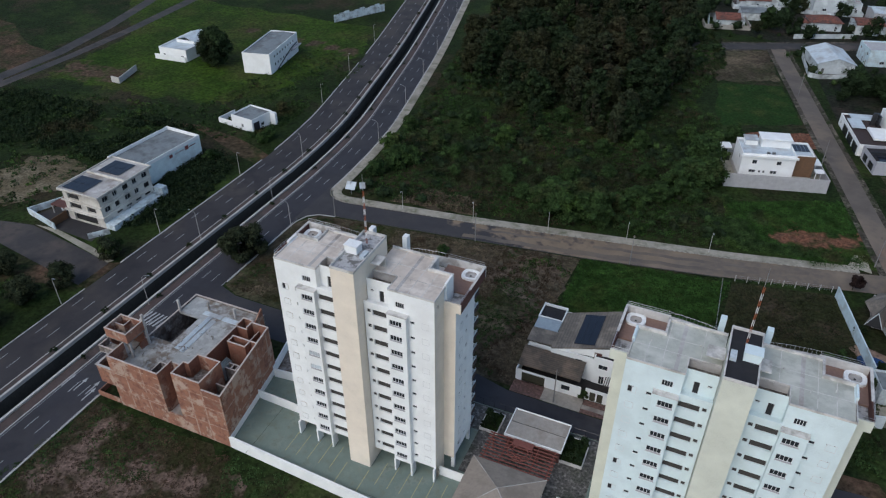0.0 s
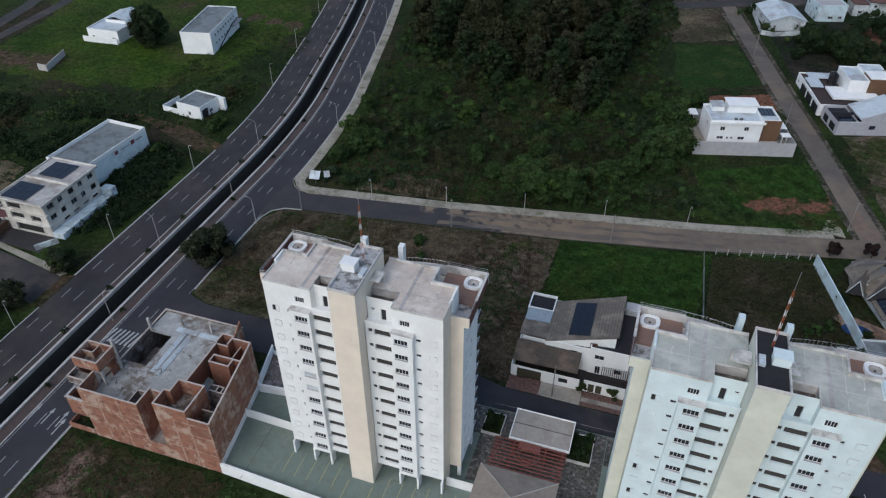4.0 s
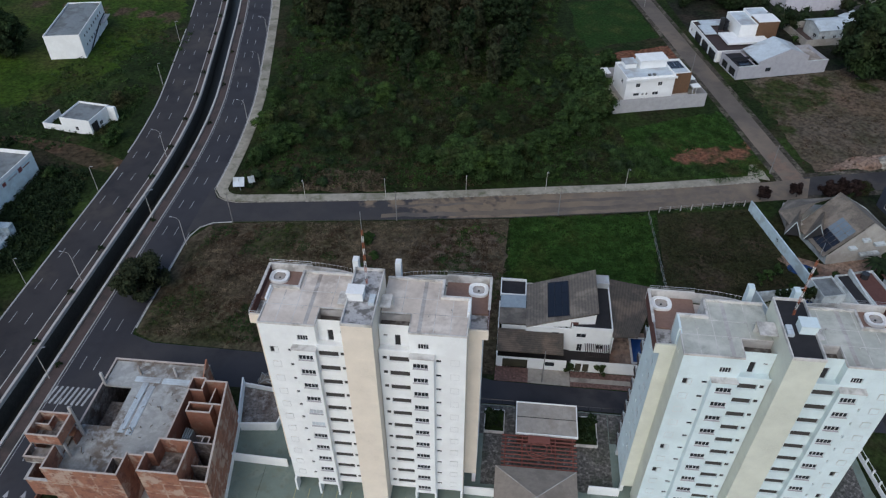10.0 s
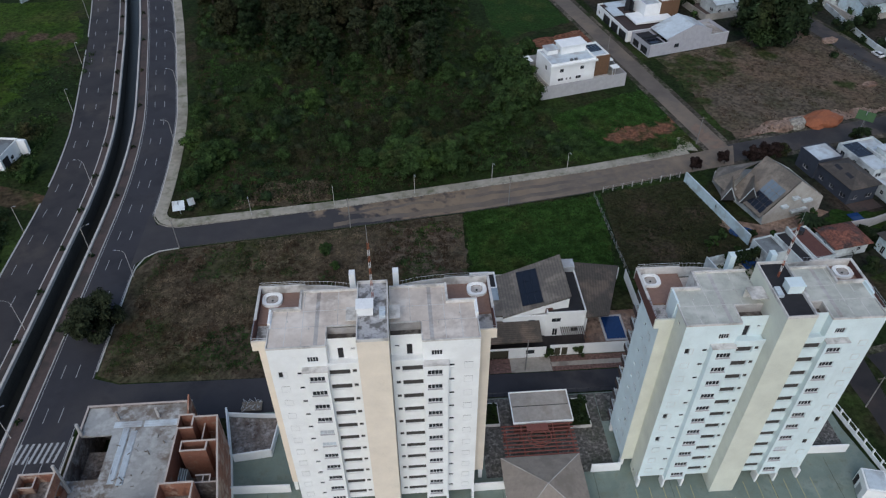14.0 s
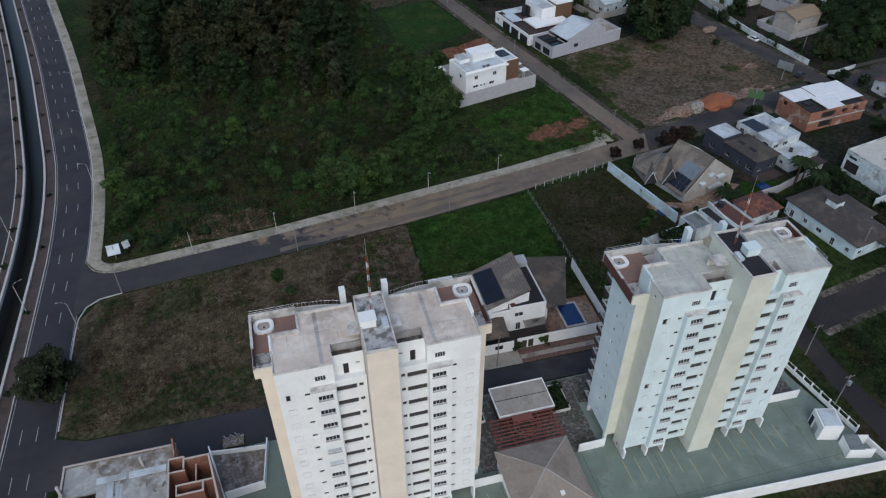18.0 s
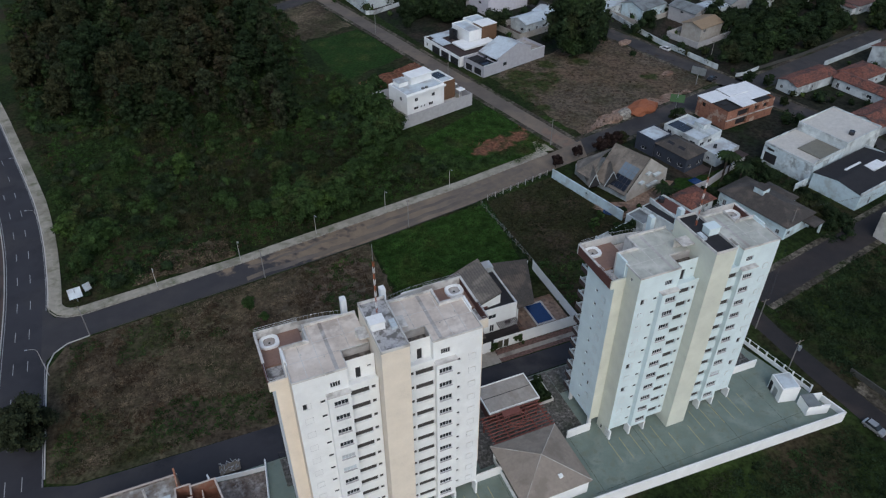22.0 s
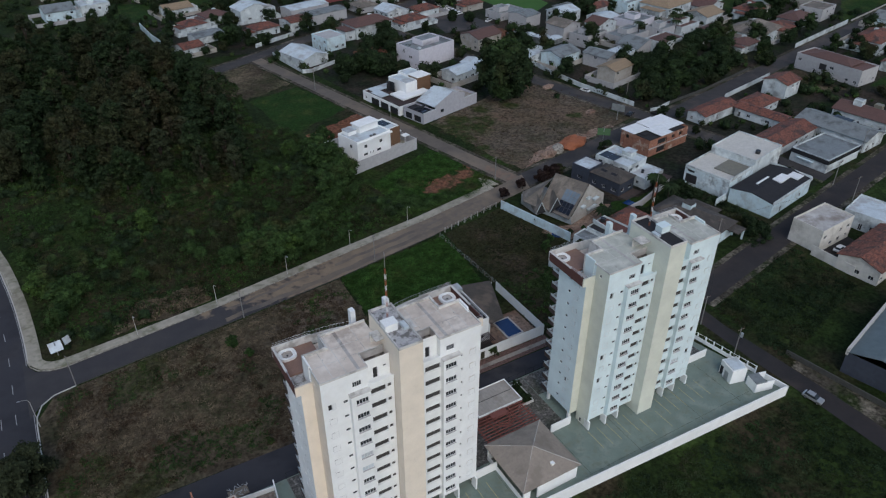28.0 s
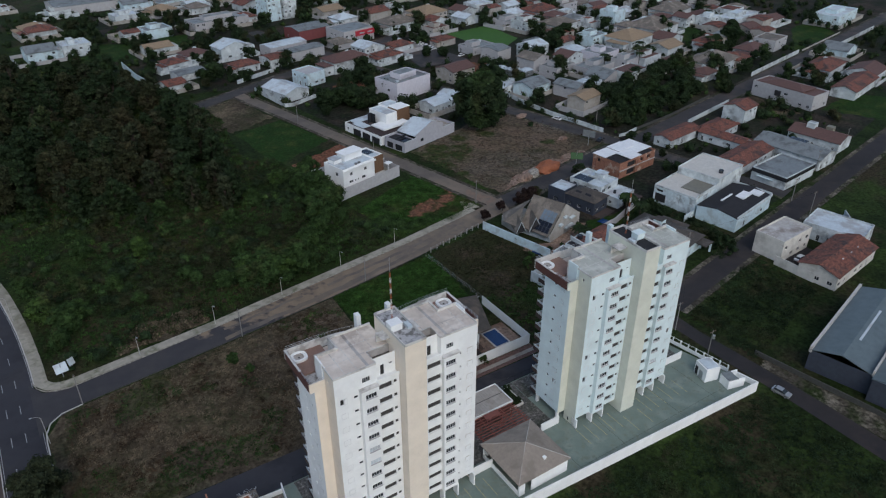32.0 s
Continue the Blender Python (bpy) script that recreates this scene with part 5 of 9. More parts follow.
    walls("low_partition", ((-28.4, 0.0, 3.6, -25.0, 0.15, 9.8), (-28.4, 1.2, 3.6, -26.2, 1.35, 9.8), (-27.3, 0.15, 3.6, -27.15, 1.2, 9.75), (-26.3, 0.15, 3.6, -26.15, 1.2, 9.75), (-27.5, -3.7, 3.6, -24.4, -3.55, 9.4)), CONCW)
    walls("tower_wall", ((-52.7, -3.2, 11.2, -47.5, -3.0, 13.2), (-52.7, 0.9, 11.2, -47.5, 1.1, 13.2), (-52.7, -3.0, 11.2, -52.5, 0.9, 13.2), (-47.7, -3.0, 11.2, -47.5, 0.9, 13.2), (-52.5, -0.9, 11.2, -50.4, -0.75, 12.7), (-50.4, -0.9, 11.2, -50.25, 0.9, 12.7)), BRICK)
    part("tower_floor", B((-52.7, -3.2, 10.95, -47.5, 1.1, 11.2)), CONCW, t)
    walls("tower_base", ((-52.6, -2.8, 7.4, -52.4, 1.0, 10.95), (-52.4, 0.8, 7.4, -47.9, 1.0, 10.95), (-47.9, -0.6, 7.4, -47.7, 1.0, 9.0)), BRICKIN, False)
    part("tower_base_floor", B((-52.6, -3.0, 7.2, -48.95, 1.0, 7.4)), CONC, t)
    walls("balcony_wall", ((-52.7, -5.4, 9.4, -48.9, -5.2, 10.7), (-52.7, -5.2, 9.4, -52.5, -3.2, 10.7)), CONCW)
    part("balcony_floor", B((-52.7, -5.4, 9.2, -48.9, -2.9, 9.4)), CONC, t)
    walls("post", ((-48.95, -3.2, 7.4, -48.6, -2.85, 10.95), (-47.7, -2.95, 7.4, -47.4, -2.6, 10.95), (-47.75, 1.1, 7.4, -47.35, 1.5, 14.6), (-48.9, 11.2, 7.4, -48.5, 11.6, 10.3), (-43.6, 13.8, 7.4, -43.3, 14.1, 9.6), (-37.3, 13.9, 7.4, -36.95, 14.25, 9.8)), CONC, False)
    for x in (-45.4, -41.2, -30.4, -27.5, -23.6):
        part("pillar", B((x - 0.14, -7.325, GZ, x + 0.14, -7.2, 11.0)), MORTAR, t)
    for y in (-3.2, 1.0, 5.6, 9.4, 10.7):
        part("pillar", B((slant(y) - 0.1, y - 0.13, GZ, slant(y) + 0.03, y + 0.13, 11.3)), MORTAR, t)
    for z in (2.9, 7.1, 9.9):
        for x0, x1 in ((-49.0, -37.1), (-33.6, -23.4)):
            part("ring_beam", B((x0, -7.32, z - 0.11, x1, -7.22, z + 0.11)), MORTAR, t)
        if z < 9:
            rb2 = bmesh.new()
            slab(rb2, [(slant(-7.2) - 0.05, -7.2), (slant(-7.2) + 0.025, -7.2), (slant(10.8) + 0.025, 10.8), (slant(10.8) - 0.05, 10.8)], z - 0.11, z + 0.11)
            part("ring_beam", rb2, MORTAR, t)
    sp = bmesh.new()
    box(sp, -32.5, 11.3, GZ, -32.25, 16.55, 7.4)
    tri = [(13.2, 7.4), (16.55, 7.4), (16.55, 9.7)]
    lo, hi = [[sp.verts.new((x, y, z)) for y, z in tri] for x in (-32.5, -32.25)]
    sp.faces.new(lo[::-1])
    sp.faces.new(hi)
    for k in range(3):
        sp.faces.new((lo[k], lo[(k + 1) % 3], hi[(k + 1) % 3], hi[k]))
    part("spike_wall", sp, BRICK, t)
    for x0, y0, x1, y1, z in ((-42.4, 2.2, -41.4, 7.6, 7.4), (-42.3, 7.0, -41.3, 12.2, 7.52), (-41.0, 1.9, -40.0, 11.6, 7.4), (-44.0, 12.4, -39.6, 13.5, 7.4), (-39.2, 12.3, -33.6, 13.5, 7.4), (-33.4, 5.0, -32.7, 11.0, 7.4)):
        b = B((x0, y0, z, x1, y1, z + 0.1))
        for k in range(3):
            g = (k + 0.5) / 3
            if x1 - x0 < 2:
                box(b, x0 + (x1 - x0) * g - 0.05, y0, z + 0.1, x0 + (x1 - x0) * g + 0.05, y1, z + 0.16)
            else:
                box(b, x0, y0 + (y1 - y0) * g - 0.05, z + 0.1, x1, y0 + (y1 - y0) * g + 0.05, z + 0.16)
        tagged(part("roof_sheeting", b, METALW), "stacked pale metal roofing sheets on the slab", "metal sheets", "metal sheets")
    for i in range(4):
        pn = part("panel", B((-31.9 + i * 0.32, 1.8, 3.6, -31.75 + i * 0.32, 4.4, 7.2 - 0.15 * i)), BLUEW)
        tagged(pn, "pale blue-grey panel standing inside the brick shell", "panel", "stacked panels")


brick_shell()
rd = random.Random(9)
deb = bmesh.new()
for i in range(130):
    x, y, z = rd.choice(((rd.uniform(-43, -34), rd.uniform(-2, 12), 7.62), (rd.uniform(-49, -38.6), rd.uniform(-6.5, 3), 7.62), (rd.uniform(-33, -28), rd.uniform(-6.6, -0.9), 9.82), (rd.uniform(-32.8, -26), rd.uniform(0, 11), 3.62), (rd.uniform(-48.4, -44.4), rd.uniform(4, 13), GZ + 0.05)))
    a, L2, h2_ = rd.uniform(0, 3.14), rd.uniform(0.15, 1.0), rd.uniform(0.03, 0.16)
    p, q = Vector((x, y, z + h2_ / 2)), Vector((x + L2 * math.cos(a), y + L2 * math.sin(a), z + h2_ / 2))
    beam(deb, p, q, h2_ / 2 + 0.02, 4)
tagged(part("rubble", deb, WOODG), "scattered timber offcuts and rubble on the bare slabs", "rubble", kind="stuff")


# ---- court between the towers: gatehouse, pergola, party kiosk ----
def hip(bm, x0, y0, x1, y1, z0, z1, over=0.5, ridge=None):
    """A hipped roof body."""
    x0, y0, x1, y1 = x0 - over, y0 - over, x1 + over, y1 + over
    w, d = x1 - x0, y1 - y0
    k = min(w, d) / 2 if ridge is None else ridge
    if w >= d:
        r = [(x0 + k, (y0 + y1) / 2), (x1 - k, (y0 + y1) / 2)]
    else:
        r = [((x0 + x1) / 2, y0 + k), ((x0 + x1) / 2, y1 - k)]
    lo = [bm.verts.new((x, y, z0)) for x, y in ((x0, y0), (x1, y0), (x1, y1), (x0, y1))]
    up = [bm.verts.new((x, y, z0 + 0.15)) for x, y in ((x0, y0), (x1, y0), (x1, y1), (x0, y1))]
    a, b = (bm.verts.new((x, y, z1)) for x, y in r)
    bm.faces.new(lo[::-1])
    for i in range(4):
        j = (i + 1) % 4
        bm.faces.new((lo[i], lo[j], up[j], up[i]))
    if w >= d:
        fs = ((up[0], up[1], b, a), (up[1], up[2], b), (up[2], up[3], a, b), (up[3], up[0], a))
    else:
        fs = ((up[0], up[1], a), (up[1], up[2], b, a), (up[2], up[3], b), (up[3], up[0], a, b))
    for f in fs:
        bm.faces.new(f)
    return bm


def gable(bm, x0, y0, x1, y1, z0, z1, over=0.4, along="x"):
    """A two-pitched roof of some thickness."""
    x0, y0, x1, y1 = x0 - over, y0 - over, x1 + over, y1 + over
    t = 0.18
    if along == "x":
        ym = (y0 + y1) / 2
        sec = [(y0, z0), (ym, z1), (y1, z0), (y1, z0 - t), (ym, z1 - t), (y0, z0 - t)]
        ends = [[bm.verts.new((x, y, z)) for y, z in sec] for x in (x0, x1)]
    else:
        xm = (x0 + x1) / 2
        sec = [(x0, z0), (xm, z1), (x1, z0), (x1, z0 - t), (xm, z1 - t), (x0, z0 - t)]
        ends = [[bm.verts.new((x, y, z)) for x, z in sec] for y in (y0, y1)]
    for i in range(6):
        j = (i + 1) % 6
        bm.faces.new((ends[0][i], ends[0][j], ends[1][j], ends[1][i]))
    for e in ends:
        bm.faces.new((e[0], e[1], e[4], e[5]))
        bm.faces.new((e[1], e[2], e[3], e[4]))
    return bm


k = thing("party_kiosk", pose(24.6, -1.6, 0), "open kiosk with a four-sided grey-brown roof", "kiosk")
part("roof", hip(bmesh.new(), -6.0, -5.9, 6.0, 5.9, 3.4, 5.9, 0.45, 6.3), TANR, k, "weathered tan-grey hipped roof")
rb = bmesh.new()
for sx, sy in ((-1, -1), (1, -1), (1, 1), (-1, 1)):
    beam(rb, (sx * 6.4, sy * 6.3, 3.6), (0, 0, 5.95), 0.08, 5)
part("hip_ridge", rb, CONC, k)
part("wall", B((-6.0, -6.0, -0.8, -4.6, -5.8, 3.4), (-3.0, -6.0, -0.8, 6.0, -5.8, 3.4), (-6.0, -5.8, -0.8, -5.8, 5.8, 1.0), (5.8, -5.8, -0.8, 6.0, 5.8, 3.4), (-6.0, 5.6, -0.8, 6.0, 5.8, 3.2)), WHITE, k)
for sx, sy in ((-1, -1), (1, -1), (1, 1), (-1, 1)):
    part("post", B((sx * 5.8 - 0.15, sy * 5.7 - 0.15, 0, sx * 5.8 + 0.15, sy * 5.7 + 0.15, 3.4)), WHITE, k)
part("roof_vent", B((1.2, -4.4, 3.9, 1.7, -3.9, 4.7), (1.1, -4.5, 4.7, 1.8, -3.8, 4.8)), WHITE, k)

pg = thing("pergola", pose(25.1, 7.9, 0), "red-stained timber pergola with a round ring in its middle", "pergola")
for x in (-5.4, -2.7, 2.7, 5.4):
    for y in (-2.6, 2.4):
        part("post", B((x - 0.12, y - 0.12, 0, x + 0.12, y + 0.12, 3.0)), WOODR, pg)
for x in (-5.5, -2.7, 2.7, 5.5):
    part("main_beam", B((x - 0.1, -3.1, 3.0, x + 0.1, 3.2, 3.25)), WOODR, pg)
raf = mesh_key("rafter", lambda: B((-6.1, -0.07, 0, 6.1, 0.07, 0.22)), WOODR)
for i in range(9):
    piece("rafter", raf, pg, Matrix.Translation((0, -2.9 + 0.72 * i, 3.25)))
ring = bmesh.new()
for r in (2.1, 1.35):
    pts = [(r * math.cos(a), 0.6 + r * math.sin(a) * 0.9, 3.5) for a in (2 * math.pi * i / 20 for i in range(21))]
    for a, b in zip(pts, pts[1:]):
        beam(ring, a, b, 0.1, 5)
for k3 in range(4):
    ca, sa = math.cos(k3 * 0.785), math.sin(k3 * 0.785)
    beam(ring, (1.35 * ca, 0.6 + 1.2 * sa, 3.5), (2.1 * ca, 0.6 + 1.9 * sa, 3.5), 0.08, 5)
    beam(ring, (-1.35 * ca, 0.6 - 1.2 * sa, 3.5), (-2.1 * ca, 0.6 - 1.9 * sa, 3.5), 0.08, 5)
part("ring", ring, WOODR, pg)
part("canopy_panel", B((-1.8, 1.6, 3.48, 1.8, 3.0, 3.58)), WOODR, pg)
gh = thing("gatehouse", pose(26.4, 14.5, 0), "brown gatehouse with a tan ribbed metal roof", "building")
rf = B((-5.0, -3.1, 3.15, 5.0, 0.15, 3.3), (-5.0, 0.35, 3.15, 5.0, 3.1, 3.3))
rfo = part("roof", rf, GATER, gh, "weathered tan ribbed metal roof in two halves")
ribm = mesh_key("roof_rib", lambda: B((-0.03, -1.6, 0, 0.03, 1.6, 0.06)), GATER)
for i in range(16):
    piece("rib", ribm, rfo, Matrix.Translation((-4.9 + i * 0.65, -1.49, 3.3)))
    piece("rib", ribm, rfo, Matrix.Translation((-4.9 + i * 0.65, 1.72, 3.3)) @ Matrix.Diagonal((1, 0.85, 1, 1)))
part("gutter", B((-5.0, 0.15, 3.1, 5.0, 0.35, 3.22)), DARK, gh)
part("rim", B((-5.15, -3.25, 3.0, 5.15, -3.1, 3.5), (-5.15, 3.1, 3.0, 5.15, 3.25, 3.5), (-5.15, -3.1, 3.0, -5.0, 3.1, 3.5), (5.0, -3.1, 3.0, 5.15, 3.1, 3.5)), WHITE, gh)
part("wall", B((-4.8, -2.9, 0, 4.8, -2.7, 3.1), (-4.8, 2.7, 0, 4.8, 2.9, 3.1), (-4.8, -2.7, 0, -4.6, 2.7, 3.1), (4.6, -2.7, 0, 4.8, 2.7, 3.1)), BROWN, gh)
for x0, y0, x1, y1 in ((15.9, 13.2, 19.4, 17.8), (30.9, 11.9, 35.2, 17.8)):
    pl = thing("planter_bed", pose(0, 0, 0), "white-walled planting bed in the stone court", "planter", "planting beds")
    part("rim", rim(bmesh.new(), x0, y0, x1, y1, 0.14, 0, 0.65), PARAW, pl)
    part("soil", B((x0 + 0.14, y0 + 0.14, 0, x1 - 0.14, y1 - 0.14, 0.5)), GROUNDM, pl)


def fence(pts, z, h, label, step=1.6, material=STEEL):
    f = thing("railing", pose(0, 0, 0), label, "railing")
    for a, b in zip(pts, pts[1:]):
        a, b = Vector((*a, z)), Vector((*b, z))
        n = max(1, round((b - a).length / step))
        rail = bmesh.new()
        for k2 in (0.1, h):
            beam(rail, a + Vector((0, 0, k2)), b + Vector((0, 0, k2)), 0.035, 4)
        part("rail", rail, material, f)
        for i in range(n + 1):
            p = a.lerp(b, i / n)
            part("post", beam(bmesh.new(), p, p + Vector((0, 0, h)), 0.04, 4), material, f)
    return f


fence([(-16, 19.2), (21, 19.2)], 0.0, 1.5, "dark metal street railing of the stone court", 2.2, CARG)
fence([(31.8, 19.2), (77.4, 19.2)], 0.0, 1.5, "dark metal street railing of the stone court", 2.2, CARG)
fn = thing("panel_fence", pose(0, 0, 0), "white panel fence along the street end of the yard", "fence")
for i in range(12):
    a, b = Vector((81.9, -5.4)), Vector((77.6, 19.0))
    p, q = a.lerp(b, i / 12), a.lerp(b, (i + 1) / 12)
    bm = bmesh.new()
    d = (q - p).normalized()
    n = Vector((-d.y, d.x)) * 0.08
    slab(bm, [tuple(p - n + d * 0.1), tuple(q - n), tuple(q + n), tuple(p + n + d * 0.1)], -0.02, 0.9)
    part("panel", bm, WHITE, fn)
    part("post", B((p.x - 0.12, p.y - 0.12, -0.02, p.x + 0.12, p.y + 0.12, 2.0)), WHITE, fn)
    part("rail", beam(bmesh.new(), (*p, 1.9), (*q, 1.9), 0.05, 4), WHITE, fn)
gs = thing("service_house", pose(76.6, -3.6, -0.02, 0, 0, -14), "small white service hut with a pale roof", "hut")
part("wall", B((-1.8, -2.0, 0, 1.8, 2.0, 3.6)), WHITE, gs)
part("roof", B((-1.5, -1.7, 3.6, 1.5, 1.7, 3.75)), METALW, gs)
part("door", B((-1.86, -0.9, 0.05, -1.8, 0.3, 2.2)), STEEL, gs)
part("recess", B((-1.83, 0.9, 0.05, -1.8, 1.8, 2.4)), DARK, gs)
gs = thing("service_shelter", pose(79.3, -8.6, -0.02, 0, 0, -14), "open white shelter for refuse bins beside the yard wall", "hut")
part("wall", B((-2.2, -1.5, 0, 2.2, -1.3, 2.4), (-2.2, 1.3, 0, 2.2, 1.5, 2.4), (-2.2, -1.3, 0, -2.0, 1.3, 2.4), (-0.1, -1.3, 0, 0.1, 1.3, 2.4)), WHITE, gs)
part("roof", B((-2.2, -1.5, 2.4, 0.3, 1.5, 2.52)), METALR, gs)


def car(x, y, rot, paint, label):
    t = thing("car", pose(x, y, RZ + 0.01, 0, 0, rot), label, "car", "cars")
    sec = [(-2.05, 0.35), (2.05, 0.35), (2.1, 0.7), (1.95, 0.85), (1.1, 0.95), (-1.75, 0.98), (-2.08, 0.8)]
    bm = bmesh.new()
    rows2 = [[bm.verts.new((px, sy * (0.86 if pz > 0.5 else 0.82), pz)) for px, pz in sec] for sy in (-1, 1)]
    for i in range(len(sec)):
        j = (i + 1) % len(sec)
        bm.faces.new((rows2[0][i], rows2[0][j], rows2[1][j], rows2[1][i]))
    bm.faces.new(rows2[0][::-1])
    bm.faces.new(rows2[1])
    b = part("body", bm, paint, t)
    bm = bmesh.new()
    lo = [(-1.7, -0.78, 0.97), (1.0, -0.78, 0.95), (1.0, 0.78, 0.95), (-1.7, 0.78, 0.97)]
    hi = [(-1.3, -0.62, 1.42), (0.25, -0.62, 1.45), (0.25, 0.62, 1.45), (-1.3, 0.62, 1.42)]
    L, Hh = [bm.verts.new(p) for p in lo], [bm.verts.new(p) for p in hi]
    for i in range(4):
        j = (i + 1) % 4
        bm.faces.new((L[i], L[j], Hh[j], Hh[i]))
    part("windows", bm, GLASS, t)
    part("roof", B((-1.32, -0.63, 1.42, 0.27, 0.63, 1.48)), paint, t)
    wm = mesh_key("wheel", lambda: beam(bmesh.new(), (0, -0.1, 0), (0, 0.1, 0), 0.31, 12), RUBBER)
    rm = mesh_key("rim", lambda: beam(bmesh.new(), (0, -0.11, 0), (0, 0.11, 0), 0.18, 10), STEEL)
    for sx in (-1.3, 1.3):
        for sy in (-0.78, 0.78):
            w = piece("wheel", wm, t, Matrix.Translation((sx, sy, 0.31)))
            piece("rim", rm, w, Matrix.Identity(4))
    for sy in (-0.6, 0.6):
        part("headlight", B((2.02, sy - 0.16, 0.62, 2.1, sy + 0.16, 0.76)), ALU, t)


# ---- houses ----
def near(parent):
    p = parent.matrix_basis.translation
    return p.y < 140 and -140 < p.x < 170


def plain_window(w, h):
    """Frame and pane in one mesh, for houses far off."""
    def make():
        fr, gl = window_meshes(w, h, 2, ALU, GLASS)
        bm = bmesh.new()
        bm.from_mesh(fr)
        n = len(bm.faces)
        quad(bm, (-w / 2, 0.04, -h / 2), (w / 2, 0.04, -h / 2), (w / 2, 0.04, h / 2), (-w / 2, 0.04, h / 2)).material_index = 1
        return bm
    return mesh_key("far_window%.2f,%.2f" % (w, h), make, [ALU, GLASS])


def body(parent, x0, y0, x1, y1, z0, z1, wall, wins=True, storeys=1, name="wall", seed=1, pitch=3.4, skip=()):
    """Walls of a block with window openings on its four sides; z1 is their top."""
    rnd = random.Random(seed)
    bm = bmesh.new()
    sides = (((x0, y0), (x1, y0)), ((x1, y0), (x1, y1)), ((x1, y1), (x0, y1)), ((x0, y1), (x0, y0)))
    jobs = []
    for i, (p, q) in enumerate(sides):
        L = math.hypot(q[0] - p[0], q[1] - p[1])
        holes = []
        if wins and i not in skip and L > 3:
            n = max(1, int(L / pitch))
            for s in range(storeys):
                fh = 2.9
                for k in range(n):
                    if rnd.random() < (0.25 if near(parent) else 0.64):
                        continue
                    c = L * (k + 0.5) / n
                    w = rnd.choice((1.0, 1.4, 1.8))
                    zz = z0 + fh * s
                    if zz + 2.2 > z1:
                        continue
                    if s == 0 and rnd.random() < 0.25:
                        holes.append((c - 0.5, c + 0.5, zz + 0.05, zz + 2.1))
                    else:
                        holes.append((c - w / 2, c + w / 2, zz + 1.0, zz + 2.1))
        facade(bm, p, q, z0, z1, holes, 0.12)
        jobs += [(p, q, h) for h in holes]
    ob = part(name, bm, wall, parent)
    for p, q, h in jobs:
        close = near(parent)
        f = piece("window" if h[3] - h[2] < 2 else "door", window_meshes(h[1] - h[0], h[3] - h[2], 2, ALU, GLASS)[0] if close else plain_window(h[1] - h[0], h[3] - h[2]), parent, Matrix.Identity(4))
        u = Vector((q[0] - p[0], q[1] - p[1], 0)).normalized()
        inw = Vector((-u.y, u.x, 0))
        w = Vector((*p, 0)) + u * ((h[0] + h[1]) / 2) + inw * 0.08
        f.matrix_basis = Matrix.Translation((w.x, w.y, (h[2] + h[3]) / 2)) @ Matrix.Rotation(math.atan2(u.y, u.x), 4, "Z")
        if close:
            piece("pane", window_meshes(h[1] - h[0], h[3] - h[2], 2, ALU, GLASS)[1], f, Matrix.Identity(4))
    return ob


def flat_roof(parent, x0, y0, x1, y1, z, roof, edge, h=0.5):
    part("roof", B((x0 + 0.15, y0 + 0.15, z - 0.3, x1 - 0.15, y1 - 0.15, z)), roof, parent)
    part("parapet", rim(bmesh.new(), x0 - 0.02, y0 - 0.02, x1 + 0.02, y1 + 0.02, 0.2, z - 0.02, z + h), edge, parent)


def gable_ends(parent, x0, y0, x1, y1, z0, z1, along, wall):
    for k in (0, 1):
        bm = bmesh.new()
        if along == "x":
            x = (x0, x1)[k]
            pts = ((x, y0, z0), (x, y1, z0), (x, (y0 + y1) / 2, z1))
        else:
            y = (y0, y1)[k]
            pts = ((x0, y, z0), (x1, y, z0), ((x0 + x1) / 2, y, z1))
        bm.faces.new([bm.verts.new(p) for p in pts])
        part("gable_wall", bm, wall, parent)


def tank_on(parent, x, y, z, s=1.0):
    part("water_tank", B((x - s, y - s, z, x + s, y + s, z + 1.6 * s)), HOUSEW, parent)


def tilted(bm, pts, t=0.25):
    lo = [bm.verts.new((x, y, z - t)) for x, y, z in pts]
    hi = [bm.verts.new(p) for p in pts]
    bm.faces.new(hi)
    bm.faces.new(lo[::-1])
    for i in range(len(pts)):
        j = (i + 1) % len(pts)
        bm.faces.new((lo[i], lo[j], hi[j], hi[i]))
    return bm


HN = [0]


